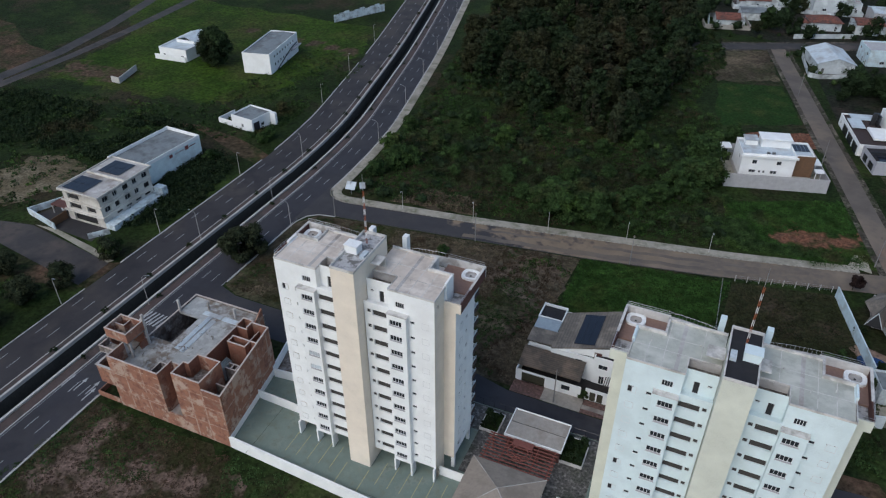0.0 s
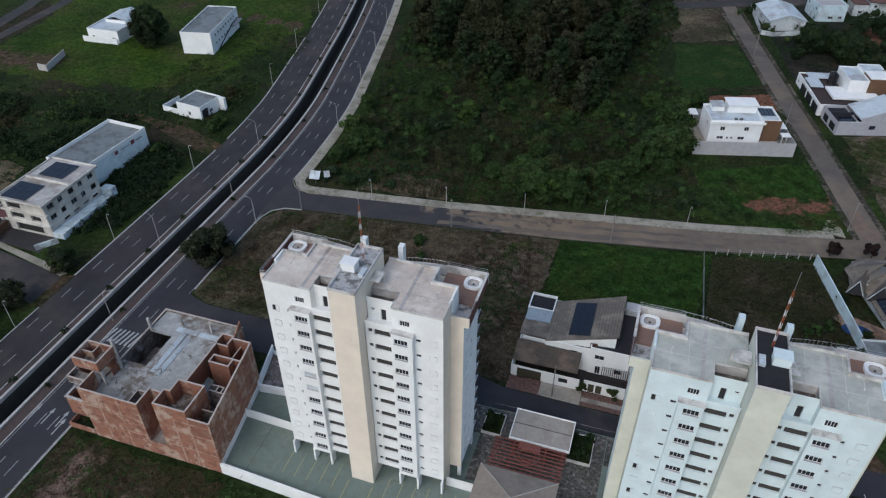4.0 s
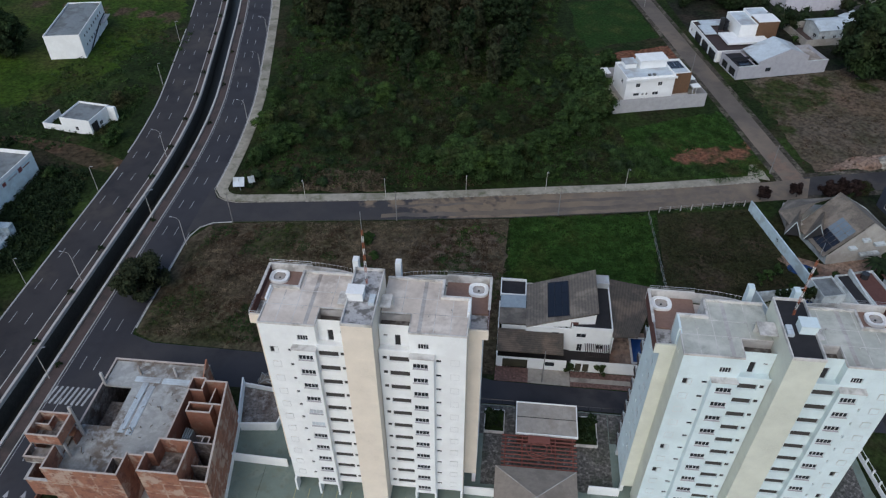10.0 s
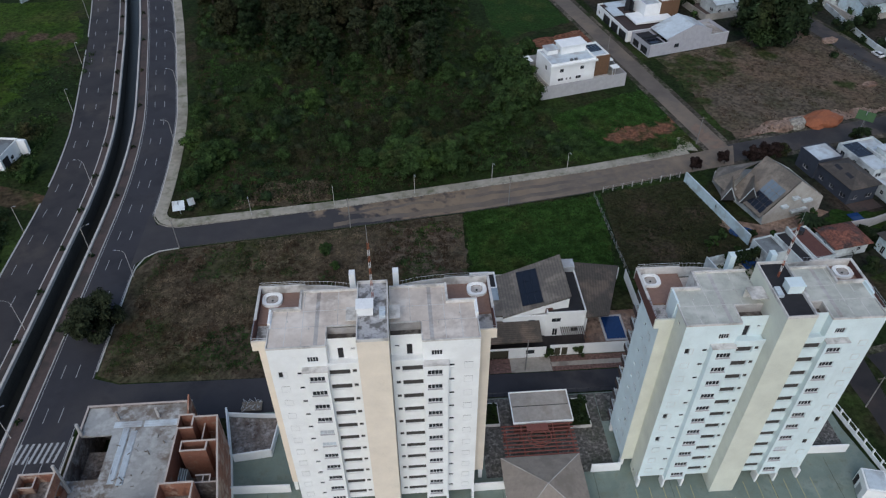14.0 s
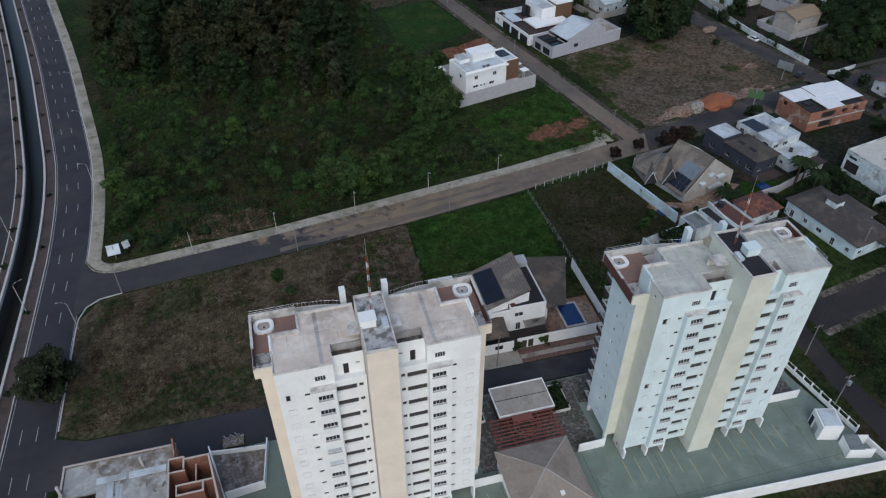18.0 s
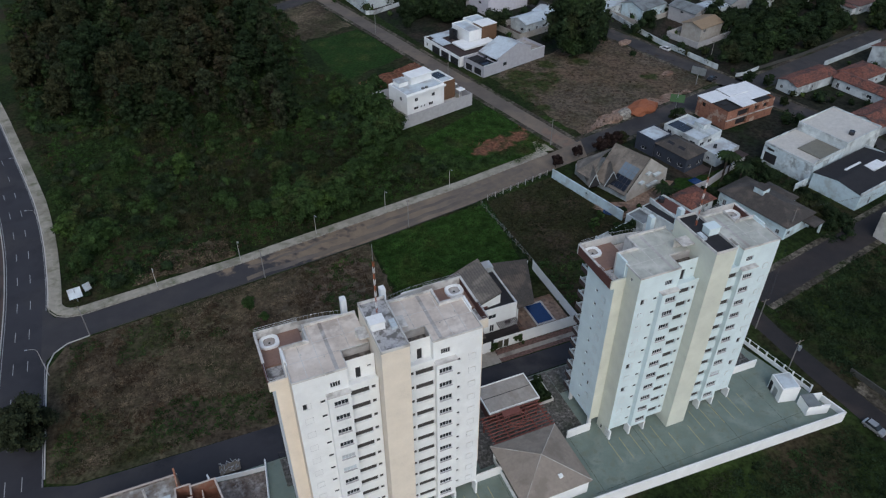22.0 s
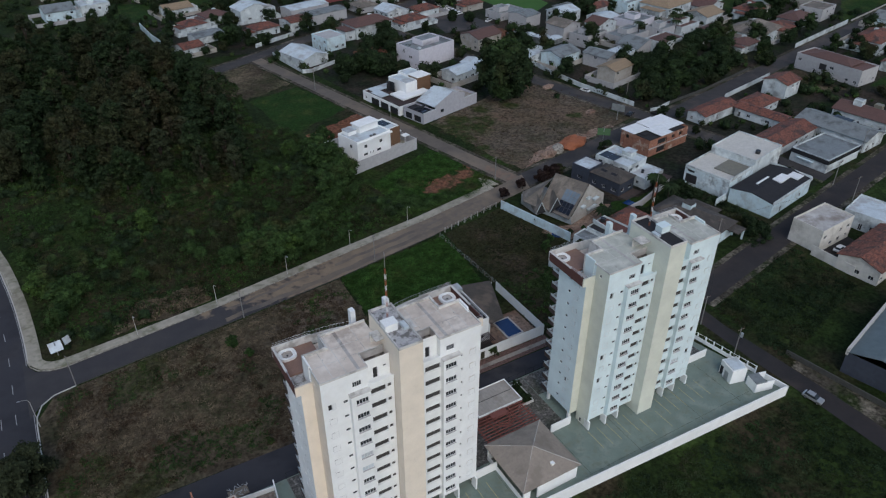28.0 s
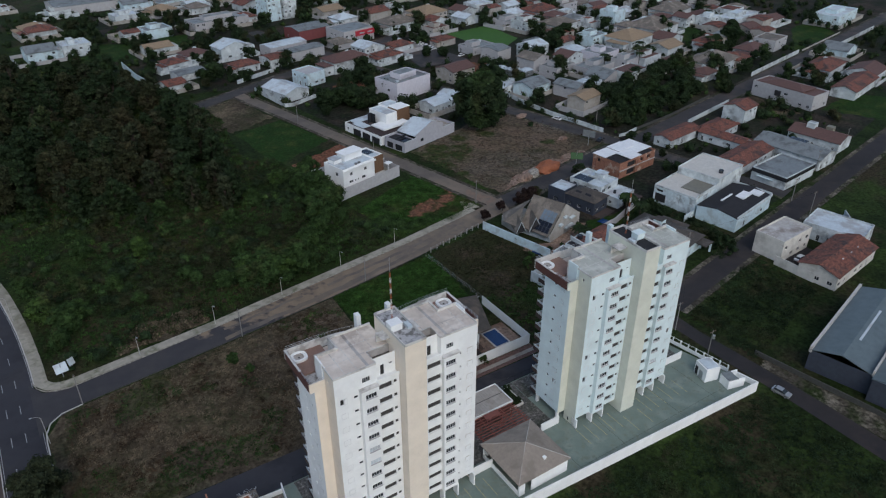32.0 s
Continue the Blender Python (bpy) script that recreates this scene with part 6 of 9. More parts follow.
def house(cx, cy, w, d, h, kind, wall, roof, label, rot=12.0, annex=True, extra=""):
    """A town house: its footprint, eaves height, roof kind and materials."""
    HN[0] += 1
    rnd = random.Random(HN[0])
    t = thing("house", pose(cx, cy, GZ, 0, 0, rot), label, "house", "town houses")
    st = 2 if h > 5.2 else 1
    x0, y0, x1, y1 = -w / 2, -d / 2, w / 2, d / 2
    if kind != "shed" and rnd.random() < 0.75 and annex:
        g0, g1 = rnd.uniform(4.5, 6), rnd.uniform(2.5, 4)
        part("garden_wall", rim(bmesh.new(), x0 - g0, y0 - g1, x1 + g0 * 0.8, y1 + g1, 0.2, 0, rnd.uniform(1.8, 2.4)), rnd.choice((HOUSEW, BEIGE, GREYW, GREYW, BEIGE)), t)
        part("paving", B((x0 - g0 + 0.2, y0 - g1 + 0.2, 0.0, x1 + g0 * 0.8 - 0.2, y1 + g1 - 0.2, 0.05)), rnd.choice((PAVE, TERRA, CONC, GROUNDM, GRASS)), t)
    if kind == "flat":
        body(t, x0, y0, x1, y1, 0, h, wall, storeys=st, seed=HN[0])
        flat_roof(t, x0, y0, x1, y1, h, roof, wall)
        if annex:
            u0, u1 = x0 + w * rnd.uniform(0.1, 0.3), x0 + w * rnd.uniform(0.5, 0.8)
            body(t, u0, y0 + d * 0.3, u1, y0 + d * 0.75, h, h + 2.2, wall, wins=False, name="upper_wall")
            flat_roof(t, u0, y0 + d * 0.3, u1, y0 + d * 0.75, h + 2.2, roof, wall, 0.3)
            tank_on(t, x1 - w * 0.2, y1 - d * 0.25, h, 0.8)
    elif kind == "hip":
        body(t, x0, y0, x1, y1, 0, h, wall, storeys=st, seed=HN[0])
        part("roof", hip(bmesh.new(), x0, y0, x1, y1, h, h + min(w, d) * 0.22, 0.6), roof, t)
        if annex:
            ax = x0 - w * 0.25
            body(t, ax, y0 + d * 0.1, x0, y1 - d * 0.25, 0, h * 0.8, wall, seed=HN[0] + 50, skip=(1,), name="annex_wall")
            part("annex_roof", hip(bmesh.new(), ax, y0 + d * 0.1, x0 - 0.7, y1 - d * 0.25, h * 0.8, h * 0.8 + 0.9, 0.5), roof, t)
            tank_on(t, w * 0.12, d * 0.1, h + min(w, d) * 0.12, 0.8)
    elif kind in ("gx", "gy"):
        al = kind[1]
        rise = (d if al == "x" else w) * 0.17
        body(t, x0, y0, x1, y1, 0, h, wall, storeys=st, seed=HN[0])
        part("roof", gable(bmesh.new(), x0, y0, x1, y1, h + 0.15, h + rise + 0.15, 0.5, al), roof, t)
        gable_ends(t, x0, y0, x1, y1, h, h + rise, al, wall)
        if annex:
            body(t, x1, y0 + d * 0.15, x1 + w * 0.25, y1 - d * 0.2, 0, h * 0.75, wall, seed=HN[0] + 50, skip=(3,), name="annex_wall")
            flat_roof(t, x1 + 0.05, y0 + d * 0.15, x1 + w * 0.25, y1 - d * 0.2, h * 0.75, CONC, wall, 0.3)
    elif kind == "shed":
        body(t, x0, y0, x1, y1, 0, h, wall, seed=HN[0], pitch=6)
        part("roof", gable(bmesh.new(), x0, y0, x1, y1, h + 0.1, h + 0.1 + d * 0.09, 0.2, "x"), roof, t)
        gable_ends(t, x0, y0, x1, y1, h, h + d * 0.09, "x", wall)
        rib = bmesh.new()
        for i in range(1, int(w / 2)):
            x = x0 + i * 2.0
            for s in (-1, 1):
                beam(rib, (x, 0, h + d * 0.09 + 0.2), (x, s * d / 2, h + 0.2), 0.05, 4)
        part("roof_rib", rib, roof, t)
    return t


def solar(parent, x0, y0, x1, y1, z, n=4, m=2):
    """A row of solar panels, each a part."""
    for i in range(n):
        for j in range(m):
            a, b = x0 + (x1 - x0) * i / n + 0.05, x0 + (x1 - x0) * (i + 1) / n - 0.05
            c, e = y0 + (y1 - y0) * j / m + 0.05, y0 + (y1 - y0) * (j + 1) / m - 0.05
            part("solar_panel", B((a, c, z, b, e, z + 0.06)), SOLAR, parent)


W, R2, GT = "white rendered house with ", "orange clay-tile roof", "grey tile roof"
house(-16, 372, 15, 15, 5.8, "gx", BLUEW, METALR, "pale blue two-storey house with a grey gabled roof", 6)
house(2, 374, 15, 14, 6.2, "flat", HOUSEW, METALW, "white stepped modern house with flat roofs", 6)
house(-9, 428, 16, 14, 4.2, "hip", HOUSEW, TILE, W + R2, 8)
house(30, 492, 50, 26, 6, "shed", GREYW, METALR, "long grey metal-roofed warehouse", 6)
house(36, 394, 10, 9, 3.6, "gx", HOUSEW, TILE, W + R2, 10)
house(50, 390, 16, 14, 5, "flat", BLUEW, METALR, "pale grey-blue flat-roofed house", 10)
house(41, 352, 15, 12, 3.6, "gx", HOUSEW, TILET, W + "a cream gabled roof", 9)
house(41, 316, 11, 10, 3.6, "hip", HOUSEW, TILE, W + R2, 14)
house(55, 327, 13, 11, 3.6, "hip", HOUSEW, TILED, W + "a dark tile roof", 14)
house(43, 296, 15, 10, 3.2, "shed", HOUSEW, METALR, "open shed with a pale grey metal roof", 12, False)
house(31, 281, 10, 10, 3.2, "gx", HOUSEW, TILE, W + R2, 14)
house(74, 322, 17, 12, 6, "gy", HOUSEW, METALW, "white two-storey modern house with pale roofs", 9)
house(89, 392, 36, 16, 5.4, "flat", GREYW, METALR, "long grey flat-roofed block", 8)
house(68, 446, 16, 14, 4, "hip", BEIGE, TILET, "cream house with a tan tile roof", 12)
house(71, 292, 13, 10, 3.6, "hip", HOUSEW, TILE, W + R2, 14)
house(127, 338, 22, 16, 6, "shed", MAROON, METALR, "maroon-walled warehouse with a grey roof", 11)
sh = house(146, 318, 22, 18, 7, "flat", GREYW, METALR, "corner shop with a red fascia and grey roof", 11, False)
part("fascia", B((-3, -9.3, 3.6, 11.3, -9.0, 6.6), (11.0, -9.0, 3.6, 11.3, 6, 6.6)), REDP, sh, "red shop fascia")
part("sign_board", B((0, -9.36, 4.6, 3.5, -9.3, 5.4), (6, -9.36, 4.6, 9.5, -9.3, 5.4)), PAINT, sh)
house(102, 314, 24, 11, 5, "shed", GREYW, METALW, "warehouse with a pale metal roof", 12, False)
house(106, 298, 24, 10, 5, "shed", GREYW, METALR, "warehouse with a grey metal roof and skylights", 12, False)
house(117, 266, 22, 13, 6, "hip", HOUSEW, TILED, "white two-storey villa with a dark brown tile roof", 10)
house(91, 254, 11, 12, 6, "flat", BLUEW, GREYW, "grey two-storey house with a flat grey roof", 15, False)
house(73.5, 241.5, 13.5, 18, 3.8, "gy", HOUSEW, METALW, "white bungalow with a bright white roof", 15, False)
lh = house(122, 214, 22, 15, 8.2, "flat", LILAC, METALR, "lilac three-storey block with a flat roof", 14)
part("roof_house", B((-4.0, -3.0, 8.2, 5.0, 3.5, 9.6)), LILAC, lh)
part("roof_unit", B((-9.0, -5.4, 8.2, -7.4, -4.0, 9.0)), METALW, lh)
part("roof_unit", B((6.5, 1.0, 8.2, 8.5, 3.0, 9.3)), METALR, lh)
house(123, 186, 12, 9, 4, "gx", HOUSEW, METALW, "small white house with pale roofs", 14)
house(134, 190, 9, 9, 4, "gy", HOUSEW, METALW, "small white house with pale roofs", 14)
house(182, 326, 22, 17, 4.6, "hip", HOUSEW, TILEG, W + GT, 12)
house(210, 334, 20, 18, 6, "hip", BEIGE, TILET, "tan two-storey villa with a tile roof", 12)
house(180, 352, 16, 14, 6.5, "gx", BEIGE, TILE, "brown brick house with a tile roof", 12)
house(158, 352, 14, 12, 5, "hip", HOUSEW, METALW, "white house with pale metal roof", 12)
house(174, 181, 14, 11, 4.8, "gx", BLUEW, METALR, "blue-grey house with a grey gabled roof", 14)
house(187, 168, 9, 13, 5.4, "gy", GREYW, METALR, "blue-grey house with a grey gabled roof", 14, False)
house(181, 152, 13, 9, 5.6, "gx", BEIGE, TILET, "two-storey house with a tan tile roof", 14)
house(199, 170, 18, 9, 3.6, "shed", HOUSEW, METALW, "white shed with a pale blue metal roof", 14, False)
for i in range(4):
    house(176 + i * 4.2, 220 - i * 5.2, 7, 5, 2.6, "shed", METALR, METALW, "small carport with a pale metal roof", 14, False)
house(165, 190, 18, 8, 3.2, "flat", HOUSEW, METALW, "low white flat-roofed garage block", 14, False)
house(225, 190, 26, 12, 4, "flat", GREYW, METALR, "low grey house with a flat roof", 12)
house(243, 207, 16, 14, 4, "flat", LILAC, METALR, "low lilac-white block with a flat roof", 12)
house(274, 216, 22, 18, 6, "hip", HOUSEW, TILET, "white two-storey villa with a broad tan tile roof", 12)
house(258, 230, 14, 12, 6, "flat", BLUEW, METALR, "pale blue two-storey house with flat roof", 12)
house(305, 228, 26, 22, 6, "hip", HOUSEW, TILEG, "large white villa with a grey tile roof", 12)
house(265, 268, 20, 16, 4.6, "hip", HOUSEW, TILEG, W + GT, 12)
house(281, 305, 22, 16, 4.2, "hip", HOUSEW, TILE, W + R2, 12)
house(306, 262, 12, 12, 8, "flat", BLUEW, METALW, "pale blue three-storey house with flat roof", 12)
house(352, 255, 24, 18, 5, "hip", HOUSEW, TILEG, W + GT, 12)
house(279, 193, 16, 13, 5, "gx", HOUSEW, TILET, W + "a tan tile roof", 12)
house(372, 217, 30, 14, 5, "flat", HOUSEW, METALW, "long white modern house with flat roofs", 13)
house(278, 160, 24, 18, 5.4, "hip", HOUSEW, TILEG, "large villa with a wide grey tile roof", 13)
house(262, 170, 14, 12, 4.6, "hip", HOUSEW, TILED, W + "a dark tile roof", 13, False)
house(318, 166, 18, 12, 4, "hip", HOUSEW, TILED, W + "a dark red tile roof", 13)
house(430, 186, 34, 16, 6, "flat", BLUEW, METALW, "pale blue two-storey house with flat roofs", 13)
gw = house(267.5, 107, 13, 30, 6.4, "flat", GREYW, TILED, "grey blank-walled house with a dark tiled top", 4, False)
part("roof", hip(bmesh.new(), -5.5, -9, 5.5, 11, 6.9, 8.6, 0.3), TILED, gw, "dark red hipped tile roof")
part("balcony_back", B((-6.56, 0.5, 2.6, -6.5, 3.6, 5.2)), DARK, gw)
house(322, 124, 24, 13, 4, "hip", HOUSEW, TILE, W + R2, 13)
house(306, 98, 32, 11, 4, "gx", HOUSEW, TILE, "long white house with an orange tile roof", 13)
# the block beside the lower street
house(228, 104, 11, 10, 6.0, "gx", HOUSEW, TILE, "white two-storey house with an orange tile roof", 10, False)
house(185.5, 101.3, 21, 7.5, 3.6, "gx", HOUSEW, TILE, W + R2, 8, False)
house(198.5, 88.5, 7.0, 19, 3.4, "gy", HOUSEW, TILE, W + R2, 10, False)
house(189.3, 71.8, 25, 10, 3.6, "gx", HOUSEW, TILE, "long white house with a patched orange tile roof", 10, False)
house(206.5, 97.2, 14, 9, 3.6, "hip", HOUSEW, TILE, W + R2, 10, False)
ls = house(210.5, 65.3, 13, 26, 4.2, "gy", HOUSEW, METALR, "long white workshop with a grey-green roof", 7, False)
for i in range(2):
    for j in range(4):
        part("skylight", B((1.0 + i * 1.6, -3 + j * 1.7, 5.9, 2.4 + i * 1.6, -1.6 + j * 1.7, 6.25)), SOLAR, ls)
cs = house(190, 55.8, 20, 13, 4.4, "flat", HOUSEW, METALR, "white corner shop with a grey metal roof", 6, False)
part("fascia", B((-10.2, -6.8, 3.2, 10.2, -6.55, 4.6), (-10.3, -6.5, 3.2, -10.05, 6.6, 4.6)), CARG, cs, "dark sheet fascia")
part("awning", B((-11.2, -2, 2.4, -10.3, 4, 2.6)), BLUEW, cs)
dk = house(230.5, 67.8, 12, 20, 4.2, "gy", HOUSEW, TILED, "white house with a dark tile roof and tank boxes", 10, False)
part("tank_box", B((-1.6, 2.0, 5.0, 1.6, 5.2, 8.0)), HOUSEW, dk)
part("tank_box", B((1.5, -4.0, 4.6, 4.0, -1.2, 7.2)), OLIVE, dk)
hh = house(117.4, 46.6, 11, 20, 4.0, "hip", BLUEW, TILEH, "pale house with a dark hipped tile roof and tank box", 12, False)
part("tank_box", B((-1.4, 0.6, 5.0, 1.4, 3.4, 7.4)), BLUEW, hh)
part("tank_roof", B((-1.5, 0.5, 7.4, 1.5, 3.5, 7.55)), TILEH, hh)
part("side_roof", hip(bmesh.new(), 5.6, -3.0, 9.6, 5.5, 3.2, 4.4, 0.4), TILEH, hh)
body(hh, 5.55, -2.8, 9.4, 5.3, 0, 3.2, BLUEW, seed=71, name="side_wall", skip=(3,))
for y in (-13.4, -10.4):
    part("porch_post", B((4.6, y, 0, 5.0, y + 0.5, 3.2)), BLUEW, hh)
part("porch_roof", B((1.0, -13.6, 3.2, 5.4, -9.55, 3.5)), TILEH, hh)
house(102.4, 56.6, 8.6, 6.6, 3.0, "hip", HOUSEW, TILE, "low house with an orange tile roof", 10, False)
wc = thing("workshop", pose(138.6, 52.6, GZ, 0, 0, 11.5), "white two-storey workshop with bare stained concrete sides", "building")
wl = bmesh.new()
facade(wl, (0, 0), (14.4, 0), 0, 6.2)
facade(wl, (14.4, 15.4), (0, 15.4), 0, 6.2)
facade(wl, (0, 15.4), (0, 0), 0, 6.2, [(1.0, 3.4, 4.6, 5.4), (0.6, 4.6, 0.9, 3.9)], 0.2)
part("wall", wl, STAINW, wc, "bare stained concrete wall")
flat_roof(wc, 0, 0, 14.4, 15.4, 6.2, CREAMR, HOUSEW, 0.5)
part("lean_roof", B((4.6, 0.6, 6.3, 13.6, 8.2, 6.5)), OLIVE, wc, "olive-grey metal lean-to roof")
part("opening_back", B((0.25, 10.6, 0.3, 0.4, 15.1, 5.6)), DARK, wc)
part("front_parapet", B((0.3, -0.03, 6.2, 14.4, 0.2, 7.3)), HOUSEW, wc)
body(wc, 14.45, -0.1, 31.6, 15.2, 0, 8.4, HOUSEW, wins=False, name="upper_wall")
flat_roof(wc, 14.45, -0.1, 31.6, 15.2, 8.4, CREAMR, HOUSEW, 0.4)
part("roof_tank", beam(bmesh.new(), (20.5, 2.5, 8.4), (20.5, 2.5, 9.5), 0.8, 10), CARG, wc, "black round water tank")
part("yard_wall", B((-6.0, 0.0, 0, -0.1, 0.25, 2.6)), STAINW, wc)
bk = thing("hall", pose(151.3, 47.6, GZ, 0, 0, 11), "pale blue stained hall with a black roof and white skylights", "building")
body(bk, -12, -7.2, 12, 6.5, 0, 4.8, BLUEW, seed=61, pitch=9)
part("roof", gable(bmesh.new(), -12, -7.2, 12, 6.5, 4.9, 6.0, 0.1, "x"), BITUMEN, bk, "black sheet roof")
gable_ends(bk, -12, -7.2, 12, 6.5, 4.8, 5.9, "x", BLUEW)
for x0, y0, x1, y1 in ((-5.5, 1.4, 1.5, 2.0), (0.5, -3.0, 6.5, 0.0), (6.8, -5.2, 10.8, -1.2)):
    z = 6.0 - abs((y0 + y1) / 2 + 0.35) * 0.16 + 0.25
    part("skylight", B((x0, y0, z - 0.35, x1, y1, z)), WROOF, bk, "white translucent roof strip")
part("parapet", B((-12.1, -7.5, 4.6, 12.1, -7.2, 5.5)), HOUSEW, bk)
part("side_parapet", B((12.0, -7.2, 4.6, 12.2, 6.5, 5.8)), HOUSEW, bk)
rb = house(144, 24.2, 15, 9, 6.6, "flat", PALEB, CONC, "beige box-shaped house with a flat roof", 4, False)
rt = house(148.2, 8.8, 25, 11, 4.3, "gx", PALEB, TILE, "white house with a broad patched orange tile roof", 8, False)
for x in (-4.0, 1.5, 6.0):
    part("roof_vent", B((x, -2.6, 4.9, x + 0.8, -1.8, 5.6)), HOUSEW, rt)
house(164.5, 19, 12, 17, 4.8, "flat", HOUSEW, METALW, "white flat-roofed house with a pale roof", 14, False)
wall_run("wall", [(135.0, 19.6), (135.6, 7.6)], GZ, 1.4, 0.25, PALEB, "beige courtyard wall")
lot("pavement", [(136, 13.5), (152, 15.5), (152, 20.5), (136, 19.5)], DARKST, "dark courtyard floor", 0.02)
car(143.5, 17, 8, CARW, "white car parked in the walled courtyard")
for pts, zt, wm, lbl in ((((162, 5.5), (181, 26)), 0.5, HOUSEW, "white garden wall"),
                         (((161.0, 188), (160.6, 169), (161.6, 151), (163.4, 141), (166.4, 124)), 0.4, HOUSEW, "pale garden wall along the town street"), (((168.5, 116.5), (172, 116.2), (180, 118.2)), -0.2, HOUSEW, "low white corner wall"),
                         (((180, 118.2), (204, 121.6), (240, 129.4)), -0.3, CANAL, "low dark garden wall"),
                         (((284, 139.2), (312, 145.4), (342, 151.8)), 0.7, HOUSEW, "white garden wall along the avenue"),
                         (((204, 111.2), (224, 115.4), (240, 118.8)), 0.4, HOUSEW, "white garden wall along the avenue"),
                         (((300, 131.4), (330, 138), (362, 144.8)), 0.6, BEIGE, "pale garden wall along the avenue"),
                         (((372, 147.2), (400, 153), (430, 159.4)), 0.7, HOUSEW, "white garden wall along the avenue"),
                         (((348, 153.4), (376, 159.4), (404, 165.4)), -0.7, CONC, "low kerb wall of the green lot"),
                         (((18.1, 331.8), (19.3, 307.6), (24.4, 272.8)), 1.6, BLUEW, "tall pale blue wall along the wood"),
                         (((60, 271), (70, 275.4), (84, 281.4)), 0.4, HOUSEW, "white garden wall along the cross street"),
                         (((66.8, 226), (70.6, 225.2), (85.4, 231.6)), 0.2, HOUSEW, "low white wall round the bungalow"),
                         (((66.8, 226), (64.2, 246), (63.4, 256)), 0.2, HOUSEW, "low white wall round the bungalow")):
    wall_run("wall", pts, GZ, zt, 0.25, wm, lbl)
# further houses between the named ones
fill = random.Random(31)
KINDS = ((HOUSEW, TILE, W + R2), (HOUSEW, METALW, "white house with pale metal roofs"), (GREYW, TILEG, "grey house with a grey tile roof"), (GREYW, METALR, "grey house with a metal roof"),
         (BEIGE, TILED, "beige house with a dark tile roof"), (HOUSEW, TILED, W + "a dark tile roof"), (GREYW, METALR, "grey house with a metal roof"), (BEIGE, TILE, "beige house with an orange clay-tile roof"))
bpy.context.view_layer.update()
taken = [(o.matrix_world.translation.x, o.matrix_world.translation.y, 13.5) for o in scene.objects if o.parent is None and o.name.split(".")[0] in ("house", "hall", "workshop", "apartment_block")]
for px_, py_, r_ in ((217, 275, 28), (166, 258, 22), (172, 230, 15), (382, 176, 24), (324, 216, 16), (290, 83, 16), (249, 107, 12), (116, 242, 11), (18, 365, 16), (56, 370, 12), (130, 394, 18), (228, 104, 14), (125, 135, 34), (110, 180, 24), (60, 140, 24), (128, 166, 16), (96, 207, 14)):
    taken.append((px_, py_, r_))
done = 0
for row in range(26):
    for i in range(26):
        p = Vector((60, 100)) + U * (i * 15 + fill.uniform(-3, 3)) + V * (row * 13 + fill.uniform(-3, 3))
        w2, d2 = fill.uniform(10, 17), fill.uniform(9, 13)
        wl, rf, lb = KINDS[fill.randrange(8)]
        kd = fill.choice(("hip", "hip", "gx", "gy", "flat", "shed"))
        if p.x < 60 + (300 - p.y) * 0.25 or p.x > 400 or p.y < 104 or p.y > 375 or done > 92:
            continue
        if abs((p - AV0).dot(AVN)) < 11.5 or abs((p - Vector((179.5, 46))).dot(U)) < 12 or (abs((p - CR0).dot(CRN)) < 11 and p.x < 190) or abs((p - Vector((150, 330))).dot(V)) < 11:
            continue
        if p.x < 165 and p.y < 175 or (p.x < 92 and p.y < 262) or (165 < p.x < 250 and 112 < p.y < 168):
            continue
        if any((p.x - a) ** 2 + (p.y - b) ** 2 < (c2 + 1.0) ** 2 for a, b, c2 in taken):
            continue
        taken.append((p.x, p.y, 12.0))
        done += 1
        house(p.x, p.y, w2, d2, fill.choice((3.2, 3.6, 4.2, 5.8)), kd, wl, rf, lb, fill.choice((9, 11, 13)), fill.random() < 0.5)
# more distant roofs along the town's upper edge
far = random.Random(77)
FAR = ((HOUSEW, TILE, W + R2), (BEIGE, TILET, "beige house with a tan tile roof"), (HOUSEW, TILEG, W + GT), (BLUEW, METALR, "pale blue house with a grey roof"), (HOUSEW, METALW, "white house with a pale metal roof"), (HOUSEW, TILED, W + "a dark tile roof"))
for row in range(6):
    for i in range(14):
        p = Vector((110, 372)) + U * (i * 27 + far.uniform(-4, 4)) + V * (row * 27 + far.uniform(-4, 4))
        if (p.x < 300 and p.y < 372) or far.random() < 0.18 or p.x > 520:
            continue
        wl, rf, lb = FAR[far.randrange(6)]
        house(p.x, p.y, far.uniform(13, 20), far.uniform(11, 15), far.choice((3.6, 4.0, 5.8)), far.choice(("hip", "hip", "gx", "gy", "flat")), wl, rf, lb, 13)
for i in range(16):
    p = Vector((330 + (i % 4) * 30, 40 + (i // 4) * 34)) + Vector((far.uniform(-4, 4), far.uniform(-4, 4)))
    if p.y > 140 or far.random() < 0.2:
        continue
    wl, rf, lb = FAR[far.randrange(6)]
    house(p.x, p.y, far.uniform(14, 20), far.uniform(11, 15), 4.0, far.choice(("hip", "gx", "gy")), wl, rf, lb, 13)
for i in range(12):
    p = (-60 + i * 17 + far.uniform(-3, 3), 440 + (i % 3) * 36 + far.uniform(-4, 4))
    wl, rf, lb = FAR[far.randrange(6)]
    house(*p, far.uniform(13, 18), far.uniform(11, 14), 4.0, far.choice(("hip", "gx", "flat")), wl, rf, lb, 8)
ap = thing("apartment_block", pose(130, 394, GZ, 0, 0, 11), "blue and white apartment block with rows of windows", "building")
